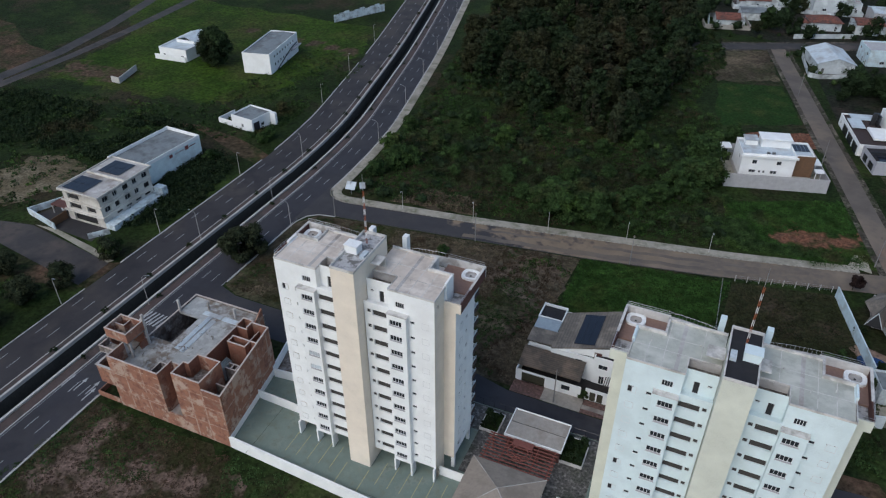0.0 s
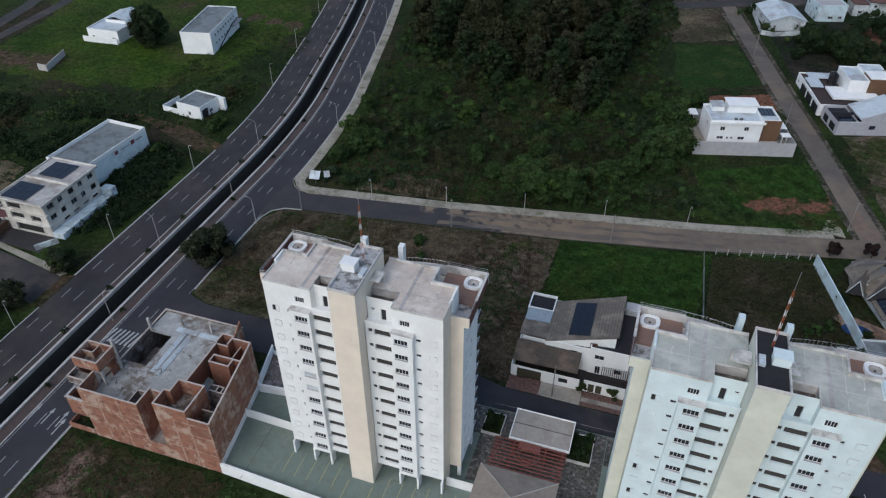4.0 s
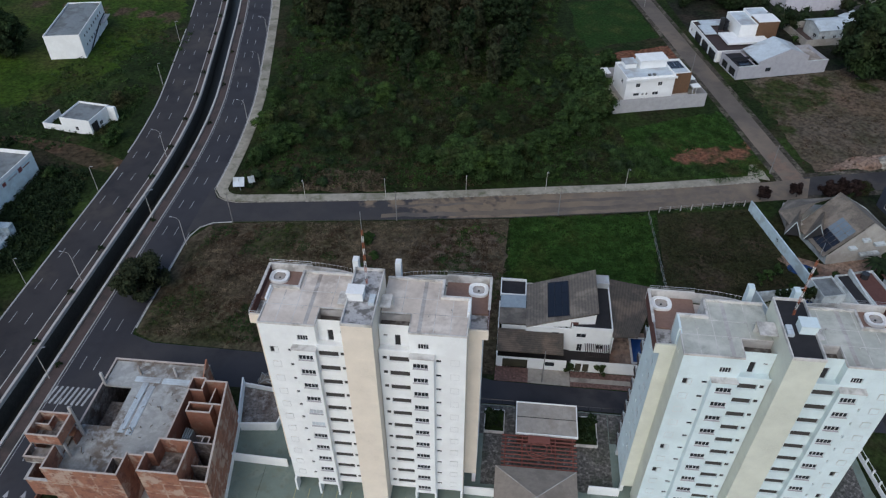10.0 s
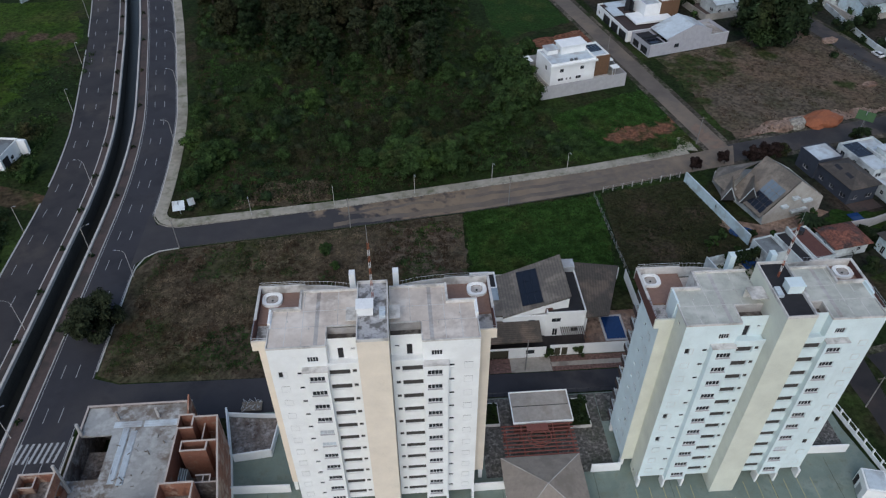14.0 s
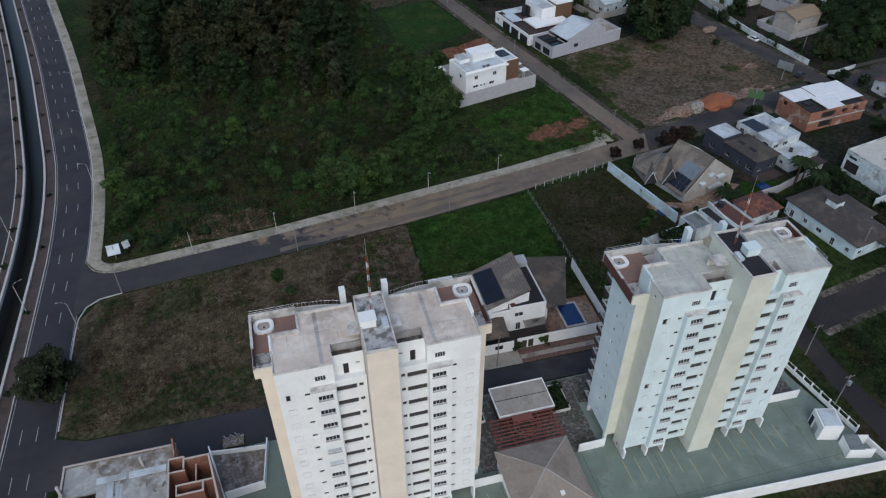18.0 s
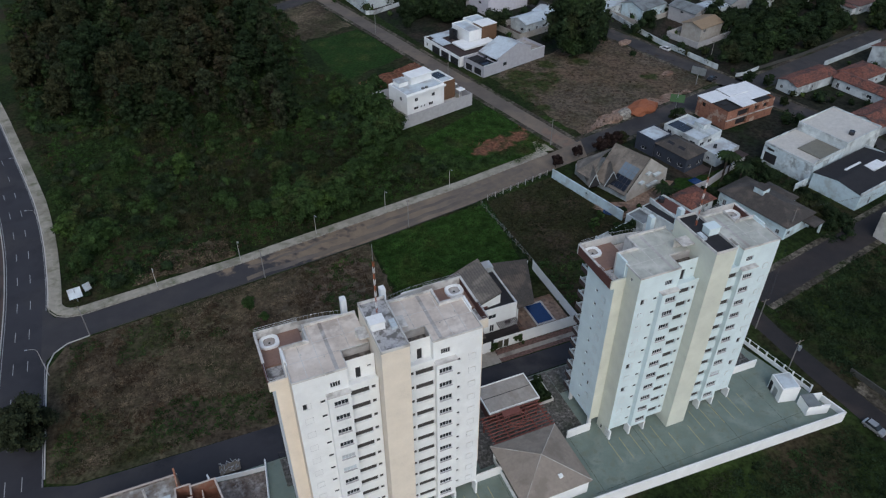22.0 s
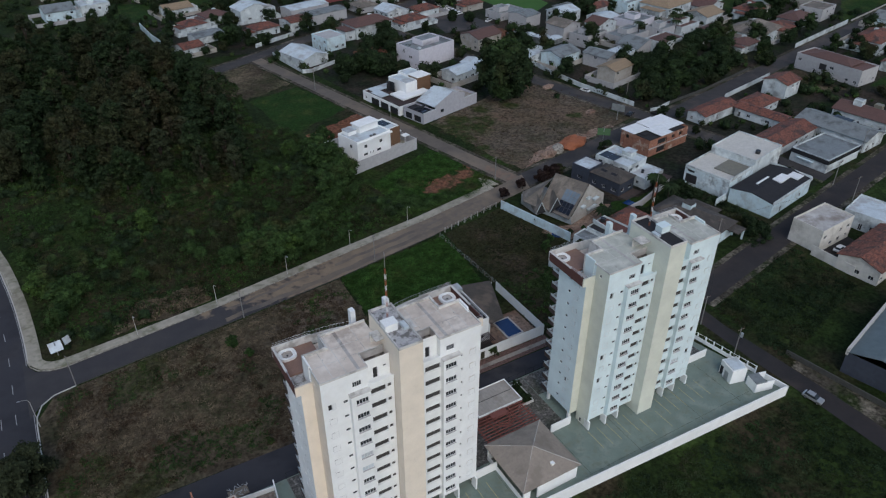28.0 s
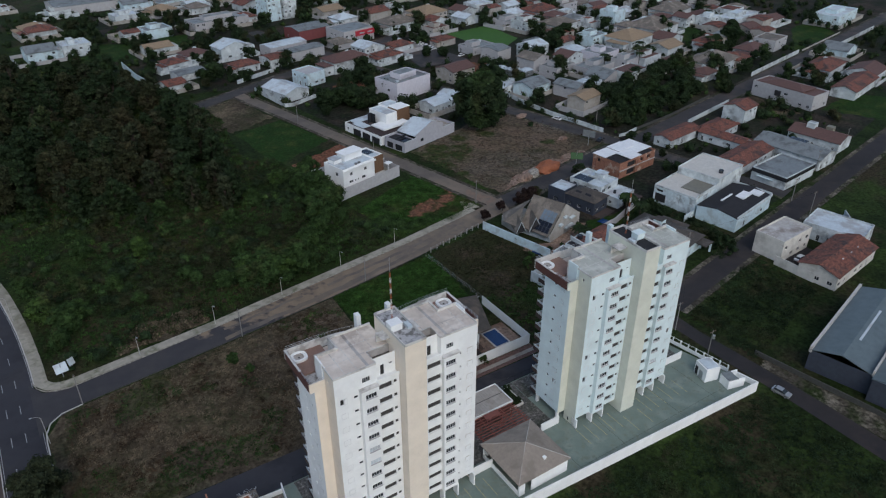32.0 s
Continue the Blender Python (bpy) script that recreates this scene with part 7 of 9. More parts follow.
for x0, x1, wl in ((-11, -1, BLUEW), (1, 11, HOUSEW)):
    body(ap, x0, -7, x1, 7, 0, 23.5, wl, storeys=8, seed=int(x1) + 30, pitch=2.6)
    flat_roof(ap, x0, -7, x1, 7, 23.5, CONC, wl)
body(ap, -1, -4, 1, 4, 0, 24.5, HOUSEW, wins=False, name="stair_wall")

# houses by the field street
hs = thing("house", pose(46.6, 126.2, GZ, 0, 0, 14.6), "white two-storey modern house with a brown timber panel", "house")
LOT = 2.4
hw = bmesh.new()
facade(hw, (3.9, 3.0), (18.4, 3.0), LOT, 9.0, [(3.0, 4.3, LOT + 3.7, LOT + 4.9), (9.6, 10.9, LOT + 3.7, LOT + 4.9), (2.6, 4.4, LOT + 1.0, LOT + 1.9), (5.2, 5.8, LOT + 1.0, LOT + 1.8), (6.4, 7.0, LOT + 1.0, LOT + 1.8), (8.4, 10.2, LOT + 0.9, LOT + 1.9)], 0.15)
facade(hw, (18.4, 3.0), (18.4, 13.2), LOT, 9.0)
facade(hw, (18.4, 13.2), (3.9, 13.2), LOT, 9.0)
facade(hw, (3.9, 13.2), (3.9, 3.0), LOT, 9.0, [(6.0, 7.4, LOT + 3.6, LOT + 5.0)], 0.15)
part("wall", hw, WHITE, hs)
for h in ((3.0, 4.3, LOT + 3.7, LOT + 4.9), (9.6, 10.9, LOT + 3.7, LOT + 4.9), (2.6, 4.4, LOT + 1.0, LOT + 1.9), (5.2, 5.8, LOT + 1.0, LOT + 1.8), (6.4, 7.0, LOT + 1.0, LOT + 1.8), (8.4, 10.2, LOT + 0.9, LOT + 1.9)):
    put_window(hs, (3.9, 3.0), (18.4, 3.0), h, 2)
put_window(hs, (3.9, 13.2), (3.9, 3.0), (6.0, 7.4, LOT + 3.6, LOT + 5.0), 2)
flat_roof(hs, 3.9, 3.0, 18.4, 13.2, 8.8, METALW, WHITE, 0.5)
part("roof_fascia", B((3.5, 2.5, 8.3, 18.9, 2.98, 8.9)), WHITE, hs, "white roof fascia")
body(hs, 9.8, 8.8, 17.8, 13.0, 8.8, 11.2, WHITE, wins=False, name="tank_wall")
part("tank_roof", B((9.4, 8.3, 11.2, 18.0, 13.3, 11.45)), WHITE, hs)
body(hs, 5.6, 9.6, 9.0, 13.0, 8.8, 10.2, WHITE, wins=False, name="stair_wall")
part("stair_roof", B((5.4, 9.4, 10.2, 9.2, 13.2, 10.4)), METALW, hs)
part("roof_unit", B((10.6, 3.9, 8.8, 11.4, 4.6, 9.4), (12.0, 3.9, 8.8, 12.8, 4.6, 9.4)), METALR, hs)
body(hs, 18.45, 4.6, 23.6, 13.2, LOT, 8.4, WHITE, storeys=2, seed=5, skip=(0, 3), name="wing_wall")
flat_roof(hs, 18.45, 4.6, 23.6, 13.2, 8.4, METALW, WHITE, 0.5)
part("brown_panel", B((18.5, 4.25, LOT, 23.9, 4.55, 8.7), (23.65, 4.6, LOT, 23.9, 8.4, 8.7)), WOODD, hs, "brown timber-clad panel")
solar(hs, 18.9, 8.0, 23.2, 12.6, 8.5, 4, 2)
for x0, y0, x1, y1 in ((0.5, 14.5, 3.6, 18.2), (24.4, 7.0, 27.0, 11.0), (24.2, 2.2, 26.6, 4.4)):
    part("carport_roof", B((x0, y0, LOT + 2.5, x1, y1, LOT + 2.75)), WHITE, hs)
    for px, py in ((x0 + 0.15, y0 + 0.15), (x1 - 0.15, y1 - 0.15)):
        part("carport_post", B((px - 0.08, py - 0.08, 1.2, px + 0.08, py + 0.08, LOT + 2.5)), ALU, hs)
part("forecourt", B((0.2, 0.2, 0, 27.4, 19.6, 1.2)), PAVE, hs)
part("house_plinth", B((3.7, 2.8, 1.2, 23.8, 13.4, LOT)), KERB, hs)
part("shade_screen", B((1.0, 14.0, 1.2, 3.4, 14.15, 3.6)), CARG, hs)
wall_run("wall", [(46.6, 126.2), (73.3, 133.15)], GZ, 2.7, 0.25, GREYW, "pale grey rendered wall round the white house")
wall_run("wall", [(73.3, 133.4), (68.3, 152.4), (41.5, 145.4), (46.5, 126.5)], GZ, 2.55, 0.22, GREYW, "pale grey rendered wall round the white house")

mh = thing("house", pose(92.5, 173.9, GZ, 0, 0, 11.6), "white modern house with flat roofs and a tall brown box", "house")
body(mh, -13, -9.5, 10, 14, 0, 3.4, WHITE, seed=9)
flat_roof(mh, -13, -9.5, 10, 14, 3.4, BALB, WHITE, 0.4)
body(mh, -2.9, -1.1, 2.95, 9.9, 3.4, 8.0, WHITE, seed=10, name="upper_wall", storeys=1)
flat_roof(mh, -2.9, -1.1, 2.95, 9.9, 8.0, METALW, WHITE, 0.3)
body(mh, 3.0, 4.75, 9.8, 11.0, 3.45, 8.6, WHITE, wins=False, name="rear_wall")
flat_roof(mh, 3.0, 4.75, 9.8, 11.0, 8.6, METALW, WHITE, 0.2)
part("brown_box", B((3.0, -1.3, 3.4, 9.9, 4.6, 9.0)), WOODD, mh, "tall brown clad box")
part("box_roof", B((2.9, -1.4, 9.0, 10.0, 4.65, 9.25)), WHITE, mh)
for y in (-8.5, -2.5, 3.5):
    part("garage_door", B((-13.2, y, 0.1, -13.0, y + 4.6, 2.7)), CARG, mh)
part("front_canopy", B((-12.4, 2.5, 3.85, -8.4, 9.6, 4.1)), METALW, mh)
part("screen_wall", B((-4.6, 4.4, 3.4, -4.2, 7.4, 7.4)), CARG, mh)
part("screen_wall", B((-6.2, 6.6, 3.4, -4.7, 7.0, 7.6)), CARG, mh)
part("canopy", B((-8.2, -5.9, 3.9, 5.8, -1.5, 4.5), (-8.2, -1.5, 3.9, -3.0, 2.4, 4.5)), WHITE, mh)
part("white_roof", B((-11.0, 9.2, 3.85, 9.6, 13.6, 4.05)), METALW, mh)
solar(mh, 4.5, -9.0, 9.5, -5.6, 3.9, 3, 2)
gg = thing("house", pose(96.34, 159.07, GZ, 0, 0, 15.7), "grey-rendered house with a gabled end wall and flat roofs", "house")
gw = bmesh.new()
facade(gw, (-12.5, -5.5), (17.4, -5.5), 0, 4.2, [(9.2, 11.0, 1.9, 3.2)], 0.2)
facade(gw, (17.4, -5.5), (17.4, 5.5), 0, 4.2)
facade(gw, (17.4, 5.5), (-12.5, 5.5), 0, 4.2)
facade(gw, (-12.5, 5.5), (-12.5, -5.5), 0, 4.2, [(1, 4.6, 0.1, 2.6), (5.6, 9.6, 0.1, 2.6)], 0.3)
part("wall", gw, LILACG, gg)
for y in (1.0, -4.2):
    part("garage_door", B((-12.25, y, 0.1, -12.15, y + 3.6, 2.6)), CARG, gg)
part("front_window", B((-3.25, -5.35, 1.9, -1.45, -5.3, 3.2)), GLASS, gg)
gb = bmesh.new()
gp = [(-6.0, 4.2), (10.3, 4.2), (10.3, 6.2), (3.5, 8.8), (-6.0, 5.4)]
lo, hi = [[gb.verts.new((x, y, z)) for x, z in gp] for y in (-5.52, -5.27)]
gb.faces.new(lo)
gb.faces.new(hi[::-1])
for q in range(5):
    gb.faces.new((lo[q], hi[q], hi[(q + 1) % 5], lo[(q + 1) % 5]))
part("gable_wall", gb, LILACG, gg)
part("gable_roof", tilted(bmesh.new(), ((-6.0, -5.27, 4.9), (3.5, -5.27, 8.3), (3.5, 5.0, 8.3), (-6.0, 5.0, 4.9))), METALW, gg, "pale metal roof slope")
part("gable_roof", tilted(bmesh.new(), ((3.5, -5.27, 8.3), (10.3, -5.27, 5.7), (10.3, 5.0, 5.7), (3.5, 5.0, 8.3))), METALW, gg, "pale metal roof slope")
part("coping", B((-12.55, -5.56, 4.2, -6.0, -5.24, 4.32), (10.3, -5.56, 4.2, 17.45, -5.24, 4.32)), HOUSEW, gg)
flat_roof(gg, -12.5, -5.24, -6.1, 5.5, 3.4, BITUMEN, LILACG, 0.4)
flat_roof(gg, 10.4, -5.24, 17.4, 5.5, 3.2, CONC, LILACG, 0.5)
part("terrace_rail", B((-12.4, -0.1, 3.85, -6.2, 0.0, 4.7)), CARG, gg)
solar(gg, -10.8, -3.5, -6.5, -0.5, 3.55, 3, 2)

vg = thing("house", pose(0, 0, GZ), "villa with steep grey-brown roofs and a tall pale stone gable", "house")


def poly(*pts):
    bm = bmesh.new()
    bm.faces.new([bm.verts.new(p) for p in pts])
    return bm


part("roof", tilted(bmesh.new(), ((87.0, 65.3, 2.2), (95.9, 68.3, 10.0), (92.4, 79.4, 9.6), (83.9, 75.6, 2.4))), TILEG, vg, "steep grey-brown tile roof")
part("roof", tilted(bmesh.new(), ((95.9, 68.3, 10.0), (103.4, 69.6, 4.4), (100.2, 80.8, 4.4), (92.4, 79.4, 9.6))), TILEG, vg, "steep grey-brown tile roof")
part("wing_roof", tilted(bmesh.new(), ((80.6, 79.4, 3.4), (87.0, 77.4, 7.8), (92.6, 80.4, 7.6), (83.8, 84.2, 3.2))), TILEG, vg, "grey-brown tile wing roof")
part("wing_roof", tilted(bmesh.new(), ((82.0, 74.6, 3.2), (87.0, 77.4, 7.8), (80.6, 79.4, 3.4))), TILEG, vg)
part("wing_wall", B((82.6, 75.0, 0, 92, 83.0, 3.2)), BEIGE, vg)
part("stone_gable", poly((88.0, 65.2, 0), (103.6, 69.4, 0), (103.5, 69.4, 4.3), (95.9, 68.0, 10.1), (87.4, 65.1, 2.4)), BEIGE, vg, "pale stone gable wall")
part("side_wall", poly((103.5, 69.5, 0), (100.4, 81, 0), (100.4, 81, 4.4), (103.5, 69.5, 4.4)), HOUSEW, vg)
part("back_wall", poly((100.4, 81, 0), (84.5, 76.0, 0), (84.5, 76.0, 3.0), (92.4, 79.5, 9.5), (100.4, 81, 4.4)), HOUSEW, vg)
part("left_wall", poly((84.5, 75.8, 0), (88.0, 65.3, 0), (88.0, 65.3, 2.6), (84.5, 75.8, 2.6)), HOUSEW, vg)
for x, y, z, w in ((95.2, 66.9, 5.9, 0.8), (92.6, 66.0, 4.2, 0.8), (98.6, 67.6, 4.6, 1.2), (97.0, 67.0, 2.2, 2.2)):
    lg = B((-w, -0.5, 0, w, 0.5, 0.5))
    o = part("ledge", lg, HOUSEW, vg, "white window ledge box")
    o.matrix_basis = pose(x, y, z, 0, 0, 15)
for x0, y0, x1, y1, ax, ay, az in ((84.4, 71.2, 88.8, 70.0, 87.6, 73.2, 7.4), (80.6, 72.6, 84.0, 72.2, 84.4, 75.2, 6.4)):
    part("dormer_front", poly((x0, y0, 2.0), (x1, y1, 2.0), ((x0 + x1) / 2, (y0 + y1) / 2 + 0.4, az - 1.0)), DARK, vg)
    bmt = bmesh.new()
    beam(bmt, (x0, y0, 2.0), ((x0 + x1) / 2, (y0 + y1) / 2 + 0.2, az - 0.8), 0.09, 5)
    beam(bmt, (x1, y1, 2.0), ((x0 + x1) / 2, (y0 + y1) / 2 + 0.2, az - 0.8), 0.09, 5)
    part("barge_board", bmt, HOUSEW, vg, "white barge boards")
    mx, my2 = (x0 + x1) / 2, (y0 + y1) / 2 + 0.2
    part("dormer_roof", tilted(bmesh.new(), ((x0, y0, 2.0), (mx, my2, az - 0.8), (mx + 2.2, my2 + 5.0, az - 0.6), (x0 + 1.8, y0 + 5.0, 2.0)), 0.15), TILEG, vg)
    part("dormer_roof", tilted(bmesh.new(), ((mx, my2, az - 0.8), (x1, y1, 2.0), (x1 + 1.8, y1 + 5.0, 2.0), (mx + 2.2, my2 + 5.0, az - 0.6)), 0.15), TILEG, vg)
e0, e1, r0 = Vector((87.0, 65.3, 2.2)), Vector((83.9, 75.6, 2.4)), Vector((95.9, 68.3, 10.0))
ue, ur, nn = (e1 - e0).normalized(), (r0 - e0).normalized(), (r0 - e0).cross(e1 - e0).normalized()
for i in range(4):
    for j in range(4):
        c0 = e0 + ue * (0.6 + i * 1.25) + ur * (0.8 + j * 1.9) + nn * 0.14
        part("solar_panel", poly(c0, c0 + ue * 1.15, c0 + ue * 1.15 + ur * 1.8, c0 + ur * 1.8), SOLAR if j < 2 else STEELBLUE, vg)
pc = bmesh.new()
slab(pc, [(82.0 + 3.2 * math.cos(a2) * (1.0 if math.cos(a2) > 0 else 0.8), 63.0 + 1.8 * math.sin(a2)) for a2 in (2 * math.pi * i / 18 for i in range(18))], 0.02, 0.16)
part("pool", pc, WATER, vg, "curved blue garden pool")
tr = bmesh.new()
slab(tr, [(83, 59), (96, 63), (106, 68.6), (104, 70), (88, 65), (80, 68), (78, 66)], 0.0, 0.1)
part("terrace", tr, SANDM, vg, "tan garden terrace")
wall_run("wall", [(75.6, 83.4), (82.0, 58.5)], GZ, 1.4, 0.25, BLUEW, "long pale blue garden wall")

nv = thing("house", pose(113.5, 81.5, GZ, 0, 0, 13), "dark navy house with white flat roofs", "house")
body(nv, -5, 1.8, 2.3, 8.5, 0, 5.2, NAVY, storeys=1, seed=15)
flat_roof(nv, -5, 1.8, 2.3, 8.5, 5.2, METALW, NAVY, 0.25)
body(nv, -4.4, -9.6, 3.6, 1.75, 0, 4.5, NAVY, storeys=2, seed=17, name="rear_wall")
part("roof", hip(bmesh.new(), -4.4, -9.6, 3.6, 1.3, 4.5, 6.7, 0.5), TILEH, nv, "dark hipped tile roof")
for y in (-7.0, -3.2):
    part("roof_window", tilted(bmesh.new(), ((-4.4, y, 4.75), (-2.2, y, 5.95), (-2.2, y + 2.2, 5.95), (-4.4, y + 2.2, 4.75)), 0.12), CARG, nv, "dark roof window")
body(nv, 4.2, -6.5, 14.6, 6.2, 0, 5.6, HOUSEW, seed=16, storeys=2)
flat_roof(nv, 4.2, -6.5, 14.6, 6.2, 5.6, METALW, HOUSEW, 0.6)
solar(nv, 4.8, -0.5, 9.4, 5.6, 5.9, 4, 2)
part("tank_box", B((10.4, -3.0, 5.6, 13.6, 0.4, 7.6)), HOUSEW, nv)
part("tank_roof", B((10.2, -3.2, 7.6, 13.8, 0.6, 7.75)), METALW, nv)
part("roof_duct", B((9.6, -6.0, 5.6, 10.2, 2.5, 6.4)), HOUSEW, nv)
body(nv, 5.4, -12.8, 15.2, -6.55, 0, 3.4, HOUSEW, seed=18, name="annex_wall")
flat_roof(nv, 5.4, -12.8, 15.2, -6.55, 3.4, METALW, HOUSEW, 0.3)
part("roof_tank", beam(bmesh.new(), (9.0, -9.0, 3.4), (9.0, -9.0, 4.4), 0.5, 10), CARG, nv, "dark round water tank")
part("annex_canopy", B((10.5, -16.4, 2.4, 15.0, -12.9, 2.6)), BALB, nv)
part("pool", B((-6.8, -16.0, 0.02, -3.9, -13.0, 0.15)), WATER, nv, "small blue pool")
part("patio", B((-4.4, -13.0, 0.0, 3.6, -9.7, 0.06)), TERRA, nv, "red-brown paved patio")
wall_run("wall", [(101, 60.8), (113, 62.8), (131, 69.4)], GZ, 1.0, 0.25, GREYW, "grey garden wall")
mw = thing("house", pose(86.5, 52.5, GZ, 0, 0, 13), "white modern house with dark roofs and walled pool court", "house")
body(mw, 0.5, -6, 8.5, 4, 0, 4.6, HOUSEW, seed=17)
flat_roof(mw, 3.6, -6, 8.5, 4, 4.6, BROWN, HOUSEW, 0.5)
flat_roof(mw, 0.5, -6, 3.5, 4, 4.4, BITUMEN, HOUSEW, 0.3)
body(mw, -4.5, -1.0, 0.3, 4.6, 0, 3.6, HOUSEW, seed=18, name="wing_wall", skip=(1,))
flat_roof(mw, -4.5, -1.0, 0.3, 4.6, 3.6, METALR, HOUSEW, 0.4)
part("fin_wall", tilted(bmesh.new(), ((3.2, -6.2, 4.4), (3.6, -6.2, 4.4), (3.6, 4.2, 6.0), (3.2, 4.2, 6.0)), 1.2), HOUSEW, mw)
part("roof_tank", beam(bmesh.new(), (6.0, 2.6, 4.6), (6.0, 2.6, 5.8), 0.8, 12), CARG, mw)
parts("court_wall", ((-17, -7.2, 0, -16.7, 3.0, 3.4), (-16.7, 2.7, 0, -4.6, 3.0, 3.0), (-16.7, -7.2, 0, -5, -6.9, 3.0)), HOUSEW, mw)
part("pool_deck", B((-16.6, -6.8, 0, 0.4, 2.6, 0.05)), PAVE, mw)
part("pool", B((-8.2, -0.2, 0.05, -1.4, 2.4, 0.16)), WATER, mw, "blue pool")

br = thing("house", pose(148.2, 94.3, GZ, 0, 0, 6.7), "bare clay-block two-storey house with a bright white roof", "house")
bw = bmesh.new()
facade(bw, (-10.4, -6.2), (10.4, -6.2), 0, 6.2, [(4.5, 9.5, 3.2, 5.4), (4.5, 9.5, 0.2, 2.5), (12, 14, 3.6, 5.2), (16, 18, 3.6, 5.2)], 0.6)
facade(bw, (10.4, -6.2), (10.4, 6.2), 0, 6.2, [(3, 5, 3.6, 5), (8, 10, 3.6, 5)], 0.3)
facade(bw, (10.4, 6.2), (-10.4, 6.2), 0, 6.2)
facade(bw, (-10.4, 6.2), (-10.4, -6.2), 0, 6.2, [(2, 3.4, 3.8, 5.2)], 0.3)
part("wall", bw, BRICK, br)
part("dark_interior", B((-9.6, -5.5, 0.3, 9.6, 5.6, 5.9)), DARK, br)
part("floor_slab", B((-10.5, -6.5, 2.9, 10.5, -6.1, 3.15)), CONC, br)
for n2, bx4 in enumerate(((-10.6, 0.5, 6.22, -2.6, 6.5, 6.4), (-4.6, -6.5, 6.42, 1.5, 0.4, 6.6), (-2.5, 0.5, 6.5, 5.4, 6.6, 6.7), (1.6, -4.0, 6.42, 10.8, 6.4, 6.48))):
    part("roof", B(bx4), WROOF, br, "bright white metal roof panel")
part("well", B((-8.4, -2.4, 6.22, -6.0, -0.4, 6.3)), DARK, br)

# two houses behind the back street
PALEBL2 = mat("pale_blue_sheet", (0.3, 0.36, 0.4), (0.24, 0.29, 0.33), rough=0.5, scale=0.4)
DOORK = mat("dark_olive_door", (0.06, 0.056, 0.036), (0.045, 0.042, 0.028), scale=0.8)
REDPAVE = mat("red_brown_paving", (0.15, 0.085, 0.07), (0.11, 0.066, 0.056), scale=0.6, fine=4, tuft=2.0)
FORE = mat("cream_forecourt_paving", (0.34, 0.31, 0.27), (0.26, 0.235, 0.2), scale=0.5, fine=4, c=(0.18, 0.16, 0.14), patch=0.3)
h1 = thing("house", pose(0, 0, GZ), "white house with grey tile roofs and solar panels", "house", "lot houses")
body(h1, 18, 35.5, 30, 47.5, 0, 5.2, WHITE, storeys=1, seed=31)


part("roof", tilted(bmesh.new(), ((22.6, 34.6, 5.9), (36.0, 36.5, 9.0), (36.0, 48.6, 9.0), (22.6, 46.2, 5.9))), TILEG, h1, "sloping grey-brown tile roof")
part("lean_roof", tilted(bmesh.new(), ((17.4, 35.4, 5.6), (22.6, 35.4, 5.8), (22.6, 39.5, 5.85), (17.4, 39.5, 5.65))), TILEG, h1)
part("pale_roof", tilted(bmesh.new(), ((17.5, 39.6, 5.7), (22.5, 39.6, 5.9), (22.5, 42.9, 6.0), (17.5, 42.9, 5.8))), PALEBL2, h1, "pale blue sheet roof")
flat_roof(h1, 17.4, 43.0, 22.5, 47.6, 5.4, BITUMEN, WHITE, 0.6)
part("high_wall", B((22.6, 34.8, 0, 35.4, 35.1, 5.8)), WHITE, h1)
bmw = bmesh.new()
bmw.faces.new([bmw.verts.new(p) for p in ((22.6, 34.75, 5.6), (35.6, 36.2, 5.6), (35.6, 36.2, 8.7))])
part("wedge_wall", bmw, WHITE, h1)
for i in range(3):
    for j in range(3):
        x0, x1 = 26.6 + i * 1.35, 27.92 + i * 1.35
        y0, y1 = 36.4 + j * 3.2, 39.55 + j * 3.2
        k2 = lambda x: 5.96 + (x - 22.6) * 3.1 / 13.4
        part("solar_panel", tilted(bmesh.new(), ((x0, y0, k2(x0) + 0.1), (x1, y0, k2(x1) + 0.1), (x1, y1, k2(x1) + 0.1), (x0, y1, k2(x0) + 0.1)), 0.05), SOLAR, h1)
part("front_roof", tilted(bmesh.new(), ((17.3, 30.6, 3.2), (29.8, 30.6, 3.2), (29.8, 35.0, 4.6), (17.3, 35.0, 4.6))), TILEK, h1, "low grey-brown porch roof")
fw = bmesh.new()
facade(fw, (17.3, 29.4), (30.4, 29.4), 0, 3.0, [(1.2, 5.9, 0.0, 2.4), (9.2, 10.9, 0.9, 2.2)], 0.25)
box(fw, 17.3, 29.65, 0, 17.5, 44, 3.0)
part("front_wall", fw, WHITE, h1)
part("garage_door", B((18.5, 29.6, 0, 23.2, 29.68, 2.4)), DOORK, h1, "dark olive garage door")
part("front_window", B((26.5, 29.6, 0.9, 28.2, 29.66, 2.2)), GLASS, h1)
lot("pavement", [(17.2, 25.9), (23.4, 25.9), (23.4, 29.4), (17.2, 29.4)], REDPAVE, "red-brown paved drive", 0.05)
lot("pavement", [(23.4, 25.9), (31.2, 25.8), (31.2, 29.4), (23.4, 29.4)], FORE, "pale paved forecourt", 0.05)
lot("pavement", [(52, 25.5), (84, 27.2), (82, 30.5), (52, 29.4)], BROWNE, "rough earth verge of the back street", 0.03)
lot("pavement", [(17.6, 29.8), (50.9, 29.9), (50.9, 34.8), (17.6, 35.0)], DARKST, "dark paved front yard of the lot houses", 0.03)
part("upper_window", B((27.6, 34.7, 3.9, 28.9, 34.8, 4.7)), GLASS, h1)
part("chimney_box", B((31.0, 35.6, 5.6, 32.4, 37.0, 6.8)), BROWN, h1)
